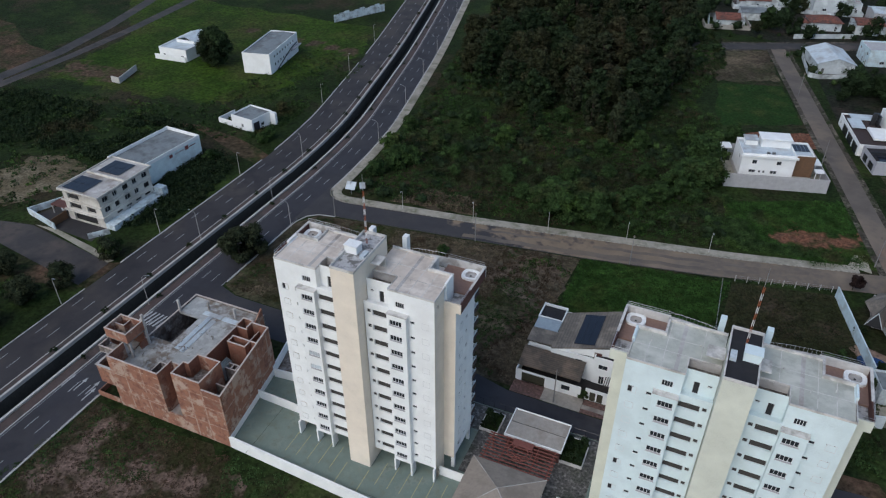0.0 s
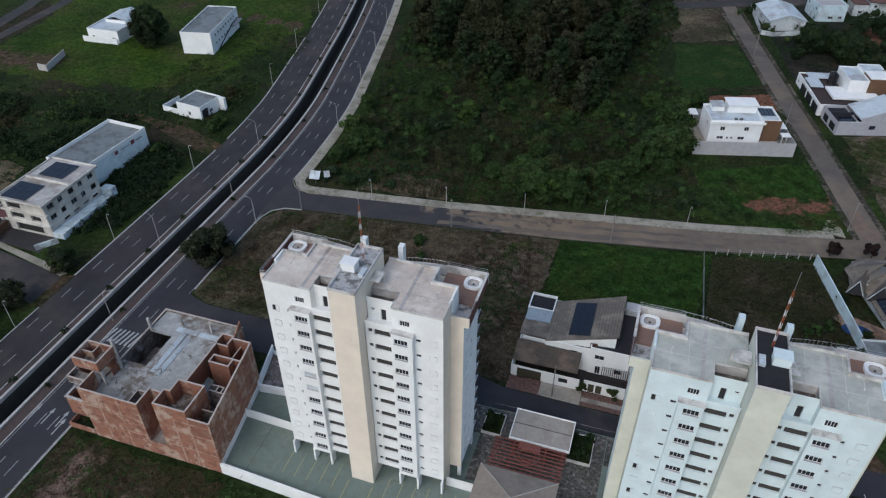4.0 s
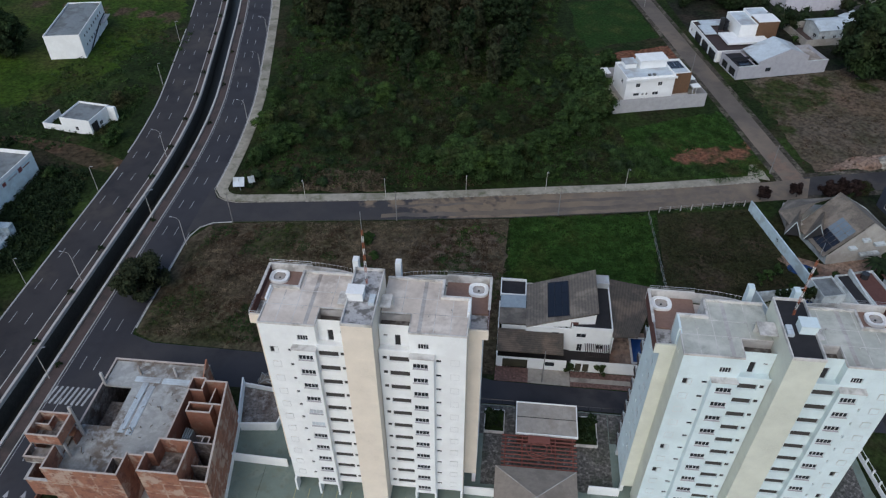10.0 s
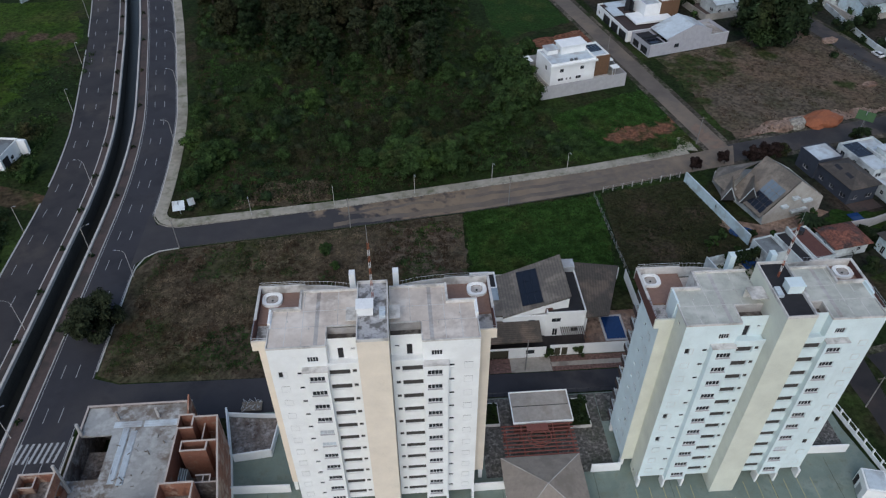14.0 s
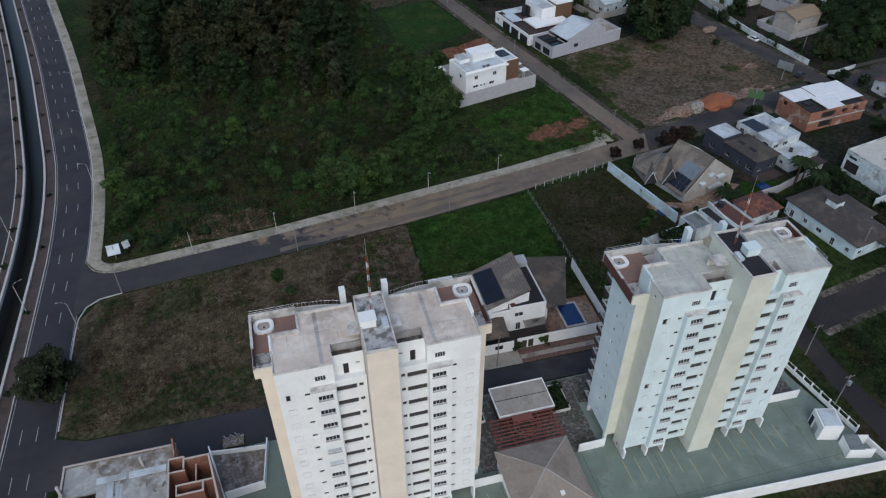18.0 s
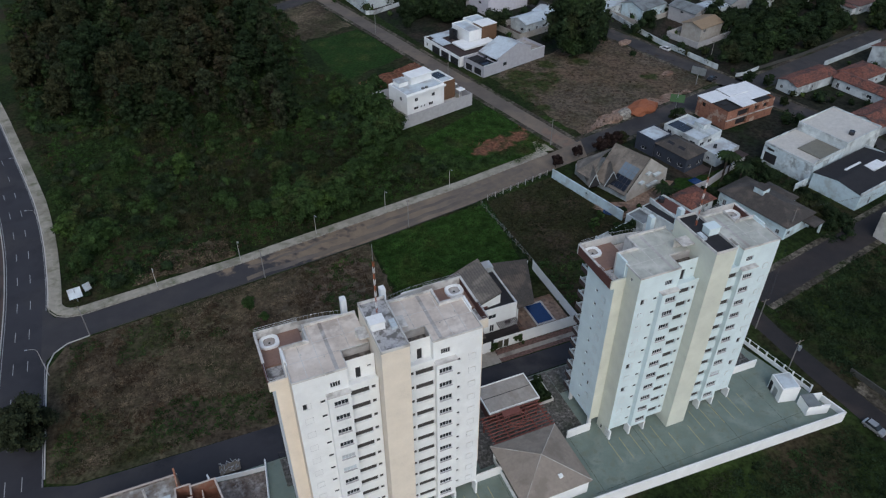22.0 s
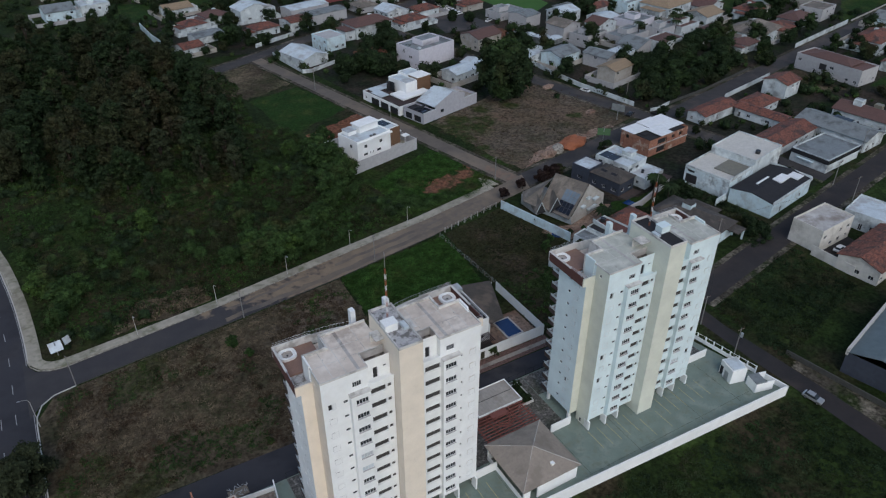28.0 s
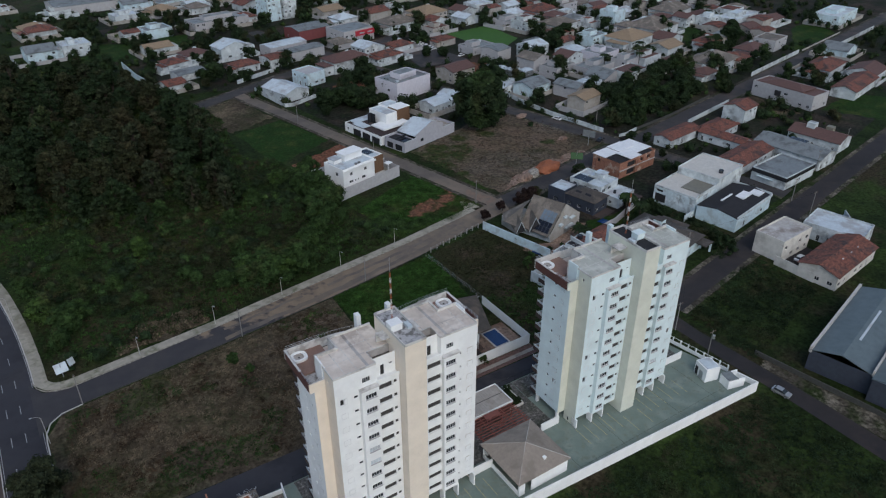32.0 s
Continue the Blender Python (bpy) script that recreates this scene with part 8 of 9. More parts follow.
h2 = thing("house", pose(0, 0, GZ), "white two-storey house with grey roofs and a blue pool", "house", "lot houses")
body(h2, 31.2, 34.6, 38.8, 41, 0, 6.2, WHITE, storeys=2, seed=33)
flat_roof(h2, 31.2, 34.6, 38.8, 47.5, 6.2, BITUMEN, WHITE, 0.5)
body(h2, 36.2, 41, 38.8, 48, 0, 6.2, WHITE, wins=False, name="rear_wall")
part("stair_box", B((36.2, 46.2, 6.2, 38.8, 48.6, 7.6)), METALW, h2)
part("roof", tilted(bmesh.new(), ((38.9, 34.2, 5.2), (44.0, 36.0, 3.6), (49.6, 50.2, 3.4), (38.9, 49.6, 5.8))), TILEK, h2, "long sloping grey-brown roof")
part("porch", B((39, 34.5, 0, 39.2, 49, 4.8), (48.6, 49.6, 0, 49.6, 49.9, 3.2)), WHITE, h2)
part("deck", B((38.9, 31.0, 0.0, 50.6, 40.5, 0.08)), SANDM, h2, "tan pool deck")
part("pool", B((43.4, 32.8, 0.08, 47.2, 38.8, 0.16)), WATER, h2, "bright blue swimming pool")
part("pool_rim", B((43.0, 32.4, 0.08, 43.4, 39.2, 0.2), (47.2, 32.4, 0.08, 47.6, 39.2, 0.2), (43.4, 32.4, 0.08, 47.2, 32.8, 0.2), (43.4, 38.8, 0.08, 47.2, 39.2, 0.2)), KERB, h2)
fw = bmesh.new()
facade(fw, (31.2, 29.6), (51.2, 29.6), 0, 2.8, [(0.9, 2.0, 0.05, 2.2), (2.3, 3.4, 0.05, 2.2)], 0.2)
facade(fw, (51.2, 29.6), (51.2, 50), 0, 2.8)
box(fw, 31.2, 29.8, 0, 51.0, 29.85, 2.8)
part("garden_wall", fw, WHITE, h2, "white rendered garden wall")
part("gate", B((32.1, 29.62, 0.05, 33.2, 29.7, 2.2), (33.5, 29.62, 0.05, 34.6, 29.7, 2.2)), DOORK, h2)
per = bmesh.new()
for i in range(12):
    box(per, 34.0 + i * 0.4, 31.2, 2.5, 34.12 + i * 0.4, 34.4, 2.7)
part("slat_canopy", per, BALB, h2)
for y0, y1, pm, lbl in ((25.8, 26.9, REDPAVE, "red-brown pavement stripe"), (26.9, 28.0, FORE, "cream pavement stripe"), (28.0, 29.4, REDPAVE, "red-brown pavement stripe")):
    lot("pavement", [(31.25, y0), (51.2, y0), (51.2, y1), (31.25, y1)], pm, lbl, 0.05)

# beyond the avenue
ub = thing("unfinished_house", pose(-104.5, 46.5, GZ), "unfinished pale three-storey house with open window holes", "building")
bm = bmesh.new()
hl = []
for z in (4.0, 7.0):
    for i in range(5):
        w2 = 1.5 if i % 2 else 1.9
        hl.append((1.2 + i * 3.5, 1.2 + i * 3.5 + w2, z, z + 1.5))
hl += [(4.6 + i * 3.4, 6.6 + i * 3.4, 1.9, 2.6) for i in range(4)]
facade(bm, (6.5, -8.5), (6.5, 9.5), 0, 9.0, hl, 0.3)
facade(bm, (-6.0, -8.5), (6.5, -8.5), 0, 9.0, [(1.5, 5.5, 6.6, 8.3), (7.5, 10.5, 3.8, 5.4), (1.5, 5.5, 3.8, 5.6), (2, 10, 0.2, 2.6)], 0.5)
facade(bm, (6.5, 9.5), (-6.0, 9.5), 0, 9.0)
facade(bm, (-6.0, 9.5), (-6.0, -8.5), 0, 9.0)
part("wall", bm, PALEB, ub)
for i, h in enumerate(hl):
    if i % 3 != 1:
        put_window(ub, (6.5, -8.5), (6.5, 9.5), h, 2, deep=0.25)
part("dark_interior", B((-5.4, -7.9, 0.3, 5.9, 9.1, 8.7)), DARK, ub)
part("roof_slab", B((-6.7, -9.3, 9.0, 7.2, 10.1, 9.35)), CONC, ub, "overhanging grey roof slab")
part("roof_ridge", B((-6.2, 0.4, 9.35, 6.8, 0.8, 9.9)), PALEB, ub)
part("roof_parapet", rim(bmesh.new(), -6.7, -9.3, 7.2, 10.1, 0.25, 9.35, 9.7), PALEB, ub)
solar(ub, -5.8, -8.3, 1.5, -1.5, 9.5, 4, 2)
solar(ub, -4.0, 2.2, 3.2, 8.6, 9.5, 4, 2)
for bx4 in ((6.6, -8.5, 0, 9.6, 11.5, 1.6), (6.6, 9.5, 1.6, 9.6, 11.5, 3.2)):
    part("base_wall", B(bx4), STAINW, ub, "rough pale stone plinth")
for z in (2.9, 5.9):
    part("floor_band", B((-6.6, -9.0, z, 7.0, -8.5, z + 0.4)), PALEB, ub)
    part("floor_band", B((6.5, -8.5, z, 6.75, 9.6, z + 0.4)), PALEB, ub)
part("porch_roof", B((-12.5, -8.4, 2.6, -6.2, -2.0, 2.85)), BROWN, ub)
part("gate_panel", B((-7.0, -13.6, 0, -6.8, -8.6, 2.3)), WOODD, ub, "brown timber gate")
for x in (-12.4, -6.4):
    part("porch_post", B((x, -8.3, 0, x + 0.25, -8.05, 2.6)), PALEB, ub)
wall_run("wall", [(-122.5, 35.2), (-110.0, 32.4)], GZ, 0.4, 0.3, STAINW, "stained forecourt wall")
wall_run("wall", [(-122.5, 35.2), (-117.2, 46)], GZ, 0.4, 0.3, STAINW, "stained forecourt wall")
wall_run("wall", [(-98.5, 32.6), (-95.5, 36.5)], GZ, 0.0, 0.3, STAINW, "low stained forecourt wall")
car(-114.5, 41.5, 60, CARW, "white car parked in the walled forecourt")
PALEBL = mat("pale_cyan_render", (0.64, 0.75, 0.78), (0.56, 0.67, 0.7), scale=0.2, fine=4, c=(0.5, 0.58, 0.6), patch=0.2)
lb = thing("hall", pose(-109.2, 70.2, GZ, 0, 0, -4), "long pale blue hall with a grey metal roof behind a parapet", "building")
body(lb, -6.5, -11.5, 6.5, 11.5, 0, 6.6, PALEBL, seed=51, pitch=14, skip=(1,))
for y0, y1, z0, z1 in ((-1.0, 0.2, 4.6, 5.6), (1.2, 4.6, 4.9, 5.3), (5.2, 6.6, 4.6, 5.8), (6.9, 9.6, 4.9, 5.2)):
    part("wall_mark", B((6.5, y0, z0, 6.54, y1, z1)), GREYW if y0 > -1 and y0 < 5 else MAROON, lb)
flat_roof(lb, -6.5, -11.5, 6.5, 11.5, 6.0, METALR, WHITE, 1.0)
bx = thing("house", pose(-101.2, 105.6, GZ, 0, 0, -8), "small white box house with a grey roof and dark doorway", "house")
body(bx, -4.5, -4.6, 4.8, 4.6, 0, 4.0, WHITE, seed=52, pitch=5)
flat_roof(bx, -4.5, -4.6, 4.8, 4.6, 4.0, METALR, WHITE, 0.5)
part("doorway", B((4.8, -4.0, 0, 4.9, -1.5, 3.2)), DARK, bx)
parts("yard_wall", ((-11, -4.4, 0, -4.6, -4.2, 1.8), (-11, -4.2, 0, -10.8, 3, 1.8), (4.9, 3.5, 0, 7.2, 4.4, 4.4)), WHITE, bx)
bg = thing("house", pose(-129.4, 157.5, GZ, 0, 0, 11), "large white two-storey block with a grey roof", "building")
bw = bmesh.new()
rows2 = [(4.0 + i * 2.6, 5.2 + i * 2.6, z, z + 1.0) for z in (2.2, 5.2) for i in range(8)]
facade(bw, (-5.6, -13.5), (5.6, -13.5), 0, 7.6)
facade(bw, (5.6, -13.5), (5.6, 13.5), 0, 7.6, rows2, 0.2)
facade(bw, (5.6, 13.5), (-5.6, 13.5), 0, 7.6)
facade(bw, (-5.6, 13.5), (-5.6, -13.5), 0, 7.6)
part("wall", bw, WHITE, bg)
for h in rows2:
    put_window(bg, (5.6, -13.5), (5.6, 13.5), h, 1)
part("roof", gable(bmesh.new(), -5.4, -13.3, 5.4, 13.3, 7.5, 7.9, 0.0, "y"), METALR, bg, "pale grey metal roof")
part("parapet", rim(bmesh.new(), -5.62, -13.52, 5.62, 13.52, 0.2, 7.58, 8.0), WHITE, bg)
bmr = bmesh.new()
beam(bmr, (5.9, -8, 0.4), (5.9, 6, 4.0), 0.25, 4)
beam(bmr, (5.9, 6, 4.0), (5.9, 12, 4.4), 0.25, 4)
part("stair_rail", bmr, CARG, bg)
stb = bmesh.new()
slab(stb, [(5.7, 6), (7.2, 6), (7.2, 13.4), (5.7, 13.4)], 3.3, 3.6)
part("outer_stair", stb, GREYW, bg)
vl = thing("house", pose(-167, 153.5, GZ, 0, 0, 2), "white villa with pale stepped roofs", "house")
body(vl, -6.6, -10.4, 6.6, 10.4, 0, 4.2, WHITE, seed=54)
flat_roof(vl, -6.6, -10.4, 6.6, 10.4, 4.2, METALW, WHITE, 0.5)
part("upper_roof", gable(bmesh.new(), -4.5, -2, 4.5, 8, 5.4, 6.9, 0.3, "y"), METALW, vl)
body(vl, -4.5, -2, 4.5, 8, 4.2, 5.4, WHITE, wins=False, name="upper_wall")
wall_run("wall", [(-174.6, 141.6), (-160.4, 142.4)], GZ, 0.6, 0.3, WHITE, "white garden wall")
wall_run("wall", [(-172, 115.4), (-168.2, 115.2), (-172, 128)], GZ, 0.8, 0.3, KERB, "pale ruined wall")
bb = thing("billboard", pose(-125.5, 222, GZ, 0, 0, 63), "long pale roadside hoarding", "billboard")
for i in range(10):
    part("panel", B((-14 + i * 2.8, -0.1, 0.4, -11.3 + i * 2.8, 0.1, 3.6 + 0.4 * (i * 7 % 3))), STAINW, bb)
for x in (-13, -6.5, 0, 6.5, 13):
    part("post", B((x - 0.12, 0.1, 0, x + 0.12, 0.35, 4.0)), WOODG, bb)

# warehouse at the street's lower end
ws = thing("warehouse", pose(120.5, -25, GZ, 0, 0, 14), "blue-grey metal warehouse with shallow gabled roofs", "warehouse")
body(ws, -19, -20, 19, 2, 0, 6.0, NAVY, wins=False, name="wall")
part("roof", gable(bmesh.new(), -19, -20, 19, 2, 6.1, 8.4, 0.2, "x"), TEAL, ws)
gable_ends(ws, -19, -20, 19, 2, 6, 8.2, "x", STEELBLUE)
body(ws, -17, 2.05, 19, 16, 0, 5.6, NAVY, wins=False, name="wall")
part("roof", gable(bmesh.new(), -17, 2.6, 19, 16, 5.7, 7.6, 0.2, "x"), TEAL, ws)
part("parapet", B((-17.2, 15.6, 5.0, 19, 16.2, 6.6), (-17.2, 2.2, 5.4, 19, 2.6, 7.0)), KERB, ws)
part("skylight", B((-8, 8.0, 7.0, 8, 8.5, 7.4)), METALW, ws)
wall_run("wall", [(94.6, -4), (96.0, -12), (99.2, -31), (104, -90)], GZ, -0.2, 0.3, CANAL, "low dark stone wall along the street")

# ---- trees, shrubs, grass ----
LEAFW = leaf_mat("leaf_brown_green", (0.034, 0.039, 0.019), (0.019, 0.023, 0.012), (0.05, 0.043, 0.024))
def ball_quads(n):
    """A unit ball of 6 n n loose quads."""
    out = []
    g = [math.tan((2 * i / n - 1) * math.pi / 4) for i in range(n + 1)]
    for ax in range(3):
        for sg in (-1, 1):
            for i in range(n):
                for j in range(n):
                    q = [(g[i], g[j]), (g[i + 1], g[j]), (g[i + 1], g[j + 1]), (g[i], g[j + 1])]
                    if sg < 0:
                        q = q[::-1]
                    for u, v in q:
                        p = [0.0, 0.0, 0.0]
                        p[ax], p[(ax + 1) % 3], p[(ax + 2) % 3] = sg, u, v
                        out.append(p)
    out = np.array(out)
    return out / np.linalg.norm(out, axis=1)[:, None]


BALLS = {n: ball_quads(n) for n in (2, 3, 4)}


def leaves(rng, centres, radii, per, size, flat=0.8, up=0.5, heart=0):
    """Leaf clumps: quads scattered in a shell round each centre, over a lumpy dense heart of 6 heart heart faces."""
    vs = []
    for (cx, cy, cz), r in zip(centres, radii):
        if heart:
            q = BALLS[heart]
            k1, k2 = rng.normal(size=3) * 3.1, rng.uniform(0, 6, 2)
            lump = 0.56 + 0.13 * np.sin(q @ k1 + k2[0]) + 0.1 * np.sin(q[:, ::-1] @ k1 * 1.9 + k2[1])
            vs.append(q * (lump * r)[:, None] * np.array((1, 1, flat)) + np.array((cx, cy, cz)))
        d = rng.normal(size=(per, 3))
        d /= np.linalg.norm(d, axis=1)[:, None]
        p = d * (r * rng.uniform(0.55, 1.05, (per, 1))) * np.array((1, 1, flat)) + np.array((cx, cy, cz))
        n = d * 0.6 + rng.normal(size=(per, 3)) * 0.6 + np.array((0, 0, up))
        n /= np.linalg.norm(n, axis=1)[:, None]
        a = np.cross(n, rng.normal(size=(per, 3)))
        a /= np.linalg.norm(a, axis=1)[:, None]
        b = np.cross(n, a)
        s = size * rng.uniform(0.6, 1.4, (per, 1))
        vs.append(np.stack([p - a * s - b * s * 0.6, p + a * s - b * s * 0.7, p + a * s * 0.8 + b * s * 0.7, p - a * s * 0.9 + b * s * 0.6], 1).reshape(-1, 3))
    return np.concatenate(vs)


def quads_mesh(v, material):
    n = len(v) // 4
    me = bpy.data.meshes.new("m")
    me.vertices.add(len(v))
    me.vertices.foreach_set("co", v.astype(np.float32).ravel())
    me.loops.add(n * 4)
    me.loops.foreach_set("vertex_index", np.arange(n * 4, dtype=np.int32))
    me.polygons.add(n)
    me.polygons.foreach_set("loop_start", np.arange(0, n * 4, 4, dtype=np.int32))
    me.update(calc_edges=True)
    me.materials.append(material)
    return me


def make_tree(seed, h, r, material, label, per=46, size=0.42, clumps=26, name="tree", base=0.62, low=0.38, heart=3):
    rng = np.random.default_rng(seed)
    t = thing(name, pose(0, 0, -200), label, "tree")
    bm = bmesh.new()
    beam(bm, (0, 0, 0), (0.1 * h * 0.1, 0, h * 0.55), 0.035 * h, 8, 0.02 * h)
    cen, rad = [], []
    for i in range(clumps):
        a = rng.uniform(0, 2 * math.pi)
        k = math.sqrt(rng.uniform(0, 1))
        z = h * rng.uniform(low, 0.98)
        w = r * k * math.sqrt(max(0.08, 1 - ((z / h - base) / 0.45) ** 2))
        cen.append((w * math.cos(a), w * math.sin(a), z))
        rad.append(r * rng.uniform(0.22, 0.42))
    for i in range(7):
        c = cen[i]
        beam(bm, (0, 0, h * rng.uniform(0.3, 0.5)), c, 0.016 * h, 5, 0.006 * h)
    part("trunk", bm, BARK, t)
    crown = new("crown", quads_mesh(leaves(rng, cen, rad, per, size, heart=heart), material))
    crown.parent = t
    return t


def plant(proto, spots, zz=GZ):
    for i, (x, y, s) in enumerate(spots):
        rnd = random.Random(i * 7 + int(x * 3))
        m = pose(x, y, zz, 0, 0, rnd.uniform(0, 360))
        o = copy_thing(proto, m)
        o.matrix_basis = m @ Matrix.Diagonal((s * rnd.uniform(0.9, 1.1), s * rnd.uniform(0.9, 1.1), s * rnd.uniform(0.85, 1.15), 1))


def drop(ob):
    for o in (*ob.children_recursive, ob):
        bpy.data.objects.remove(o)


wood = [make_tree(40 + i, 12.5, (2.8, 3.8, 2.6, 4.2)[i], (LEAFD, LEAFW, LEAFG, LEAFD)[i], "tall dark-leaved tree in the wood", 62, 0.24, 62, base=0.5, low=0.1) for i in range(4)]
rnd = random.Random(5)
spots = [[], [], [], []]
tries = 0
placed = []
while len(placed) < 165 and tries < 9000:
    tries += 1
    x, y = rnd.uniform(-62, 42), rnd.uniform(128, 320)
    left = canal_x(y, 24)
    right = float(np.interp(y, (128, 150, 185, 230, 275, 320), (4, 20, 26, 22, 16, -6)))
    low = float(np.interp(x, (-62, -40, -15, 10, 30), (190, 160, 136, 134, 160)))
    if x < left or x > right or y < low or y > 318:
        continue
    if any((x - a) ** 2 + (y - b) ** 2 < 17 for a, b in placed):
        continue
    placed.append((x, y))
    spots[rnd.randrange(4)].append((x, y, rnd.uniform(0.8, 1.35) * (0.75 if y < 150 else 1.0)))
for p, s in zip(wood, spots):
    plant(p, s)
    drop(p)
bush = make_tree(60, 5.5, 3.4, LEAF, "rounded green tree at the field's edge", 90, 0.18, 44, low=0.08, base=0.5)
plant(bush, [(5, 92, 1.25), (10, 90.5, 1.2), (1, 94, 1.0), (13.5, 93.5, 1.25), (8, 97, 1.2), (16, 97.5, 1.15), (3.5, 99.5, 1.1), (19, 91.5, 0.9), (-4, 97, 0.8), (-11.8, 106.2, 0.7), (11, 102, 1.0), (22, 101, 0.8), (-13, 62.5, 0.35), (-11, 57.5, 0.3), (26, 106, 1.0), (31, 110, 0.9), (36, 115, 1.0), (40, 113, 0.8), (-44, 98, 0.9), (-47, 92, 0.8), (-41, 103, 0.9), (-10, 103, 0.6), (42, 124, 1.1), (38, 131, 1.0),
             (39, 142, 1.1), (-30, 112, 0.7), (15, 118, 0.7), (-50, 110, 0.8), (-52, 124, 0.8), (33, 150, 1.0), (-98, 80, 0.6), (-87.5, 29.6, 0.8), (-98, 118, 0.7), (-90, 96, 0.6), (-90, 100, 0.6),
             (-8, 150, 0.8), (-13.3, 63.2, 0.42), (38, 122.5, 1.5), (42, 125.5, 1.3), (34.5, 119, 1.3), (40.5, 132, 1.6), (42, 147, 1.4), (46, 152, 1.1), (-20, 125, 0.7), (10, 132, 0.7), (28, 92, 0.6), (-26, 101, 0.6), (7.5, 94, 1.5), (17.5, 95, 1.3), (38, 139, 1.3), (41, 130, 1.2), (-20, 128, 1.0), (-49, 106, 1.2), (-44, 100, 1.2), (-39, 116, 0.9), (-24, 152, 0.9), (-10, 134, 0.8), (5, 112, 0.9), (25, 122, 0.8), (-35, 135, 0.9), (20, 140, 0.9)])
drop(bush)
olive = make_tree(61, 6.5, 3.6, LEAFG, "grey-green tree beside the avenue kerb", 90, 0.17, 46, low=0.12, base=0.52)
plant(olive, [(-57.6, 40.6, 1.12), (-55.6, 45.2, 1.0), (-59.6, 44.6, 0.9), (-88, 28.5, 0.8), (-89.5, 15.5, 0.9), (-92, 8, 0.9), (-92, -2, 0.9), (-100, 0, 1.0), (-110, 2, 1.0), (-105, 14, 0.8), (-120, 10, 1.0)])
drop(olive)
big = make_tree(62, 13, 6.8, LEAFD, "large tree with a dense dark crown", 100, 0.26, 110, low=0.12, base=0.52)
plant(big, [(127.0, 158, 1.5), (96, 205, 0.75), (103, 200, 0.55), (82, 214, 0.75), (90, 217, 0.6), (94, 212, 0.75), (100, 208, 0.6), (-147.5, 146, 0.98), (-153, 150, 0.7), (206, 198, 0.6), (214, 146, 0.7), (222, 152, 0.75), (204, 140, 0.6), (232, 158, 0.7), (243, 163, 0.65), (60, 312, 0.6),
            (62, 336, 0.7), (236, 240, 0.6), (246, 246, 0.65), (228, 236, 0.55), (255, 250, 0.6), (180, 290, 0.4), (165, 262, 0.4), (172, 256, 0.4), (295, 175, 0.6), (308, 182, 0.6), (330, 190, 0.7), (345, 200, 0.6), (262, 140, 0.5), (252, 130, 0.5), (176, 126, 0.5), (184, 131, 0.55), (190, 140, 0.6), (197, 132, 0.55), (206, 131, 0.5), (216, 136, 0.6), (224, 140, 0.55), (234, 142, 0.6), (242, 148, 0.6), (228, 166, 0.55), (216, 160, 0.5), (208, 152, 0.6), (198, 148, 0.55), (238, 136, 0.45), (212, 126, 0.4), (186, 122, 0.35), (222, 130, 0.4)])
drop(big)
small = make_tree(63, 3.2, 1.7, LEAFR, "small dark russet tree beside the street", 70, 0.18, 18)
plant(small, [(79.2, 88.0, 1.0), (88.4, 90.2, 1.1), (95.0, 90.6, 1.3), (98.0, 91.2, 1.5), (101.6, 92.0, 1.3), (104.4, 92.6, 1.1), (126, 88, 0.8)])
drop(small)
young = make_tree(64, 2.8, 1.2, LEAF, "young green tree beside the pavement", 40, 0.18, 12)
plant(young, [(36.8, 28.9, 1.0), (31.2, 29.0, 0.8), (17, 15.5, 0.7), (18.4, 16, 0.7), (33, 14, 0.8), (34, 16, 0.7), (33.5, 12.8, 0.5), (72, 57, 1.0), (74, 58.5, 1.0), (76, 60, 1.0), (78, 55, 0.9), (88, 60, 0.9), (100, 66, 1.0), (77.5, -6.2, 0.5)], GZ + 0.0)
drop(young)
rnd = random.Random(8)
shr = make_tree(65, 1.1, 0.7, LEAFD, "clipped shrub in the median strip", 30, 0.12, 9, "shrub")
plant(shr, [(canal_x(y, -3.5), y, 1.0) for y in range(-30, 260, 14)] + [(canal_x(y, 3.8), y, 0.8) for y in range(-23, 260, 22)], GZ + 0.15)
plant(shr, [(16.6, 14, 1.0), (17.4, 15.2, 1.1), (18.4, 14.4, 0.9), (16.8, 16.6, 1.2), (18.4, 16.8, 1.0), (31.8, 12.8, 1.0), (33.2, 13.4, 1.2), (34.4, 12.8, 0.9), (32, 15, 1.1), (33.6, 15.6, 1.0), (34.4, 17, 1.2), (31.9, 16.9, 0.9)], 0.5)
drop(shr)
hedge = make_tree(66, 3.0, 0.8, LEAFD, "slim dark cypress beside the garden wall", 36, 0.16, 14)
plant(hedge, [(125.8, 95.0, 2.4)] + [(74.5 + i * 1.4, 51.5 + i * 0.33, 1.2) for i in range(7)])
drop(hedge)
town = make_tree(67, 6.0, 3.2, LEAFD, "dark garden tree among the houses", 64, 0.22, 32, low=0.2, base=0.55)
rt2 = random.Random(12)
gt = []
for i in range(620):
    p = Vector((100, 60)) + U * rt2.uniform(-40, 350) + V * rt2.uniform(0, 380)
    gt.append((p.x, p.y, rt2.uniform(2.0, 5.4)))
bpy.context.view_layer.update()
solid = [(o.matrix_world.translation.x, o.matrix_world.translation.y) for o in scene.objects if o.name.split(".")[0] in ("house", "hall", "apartment_block") and o.parent is None]
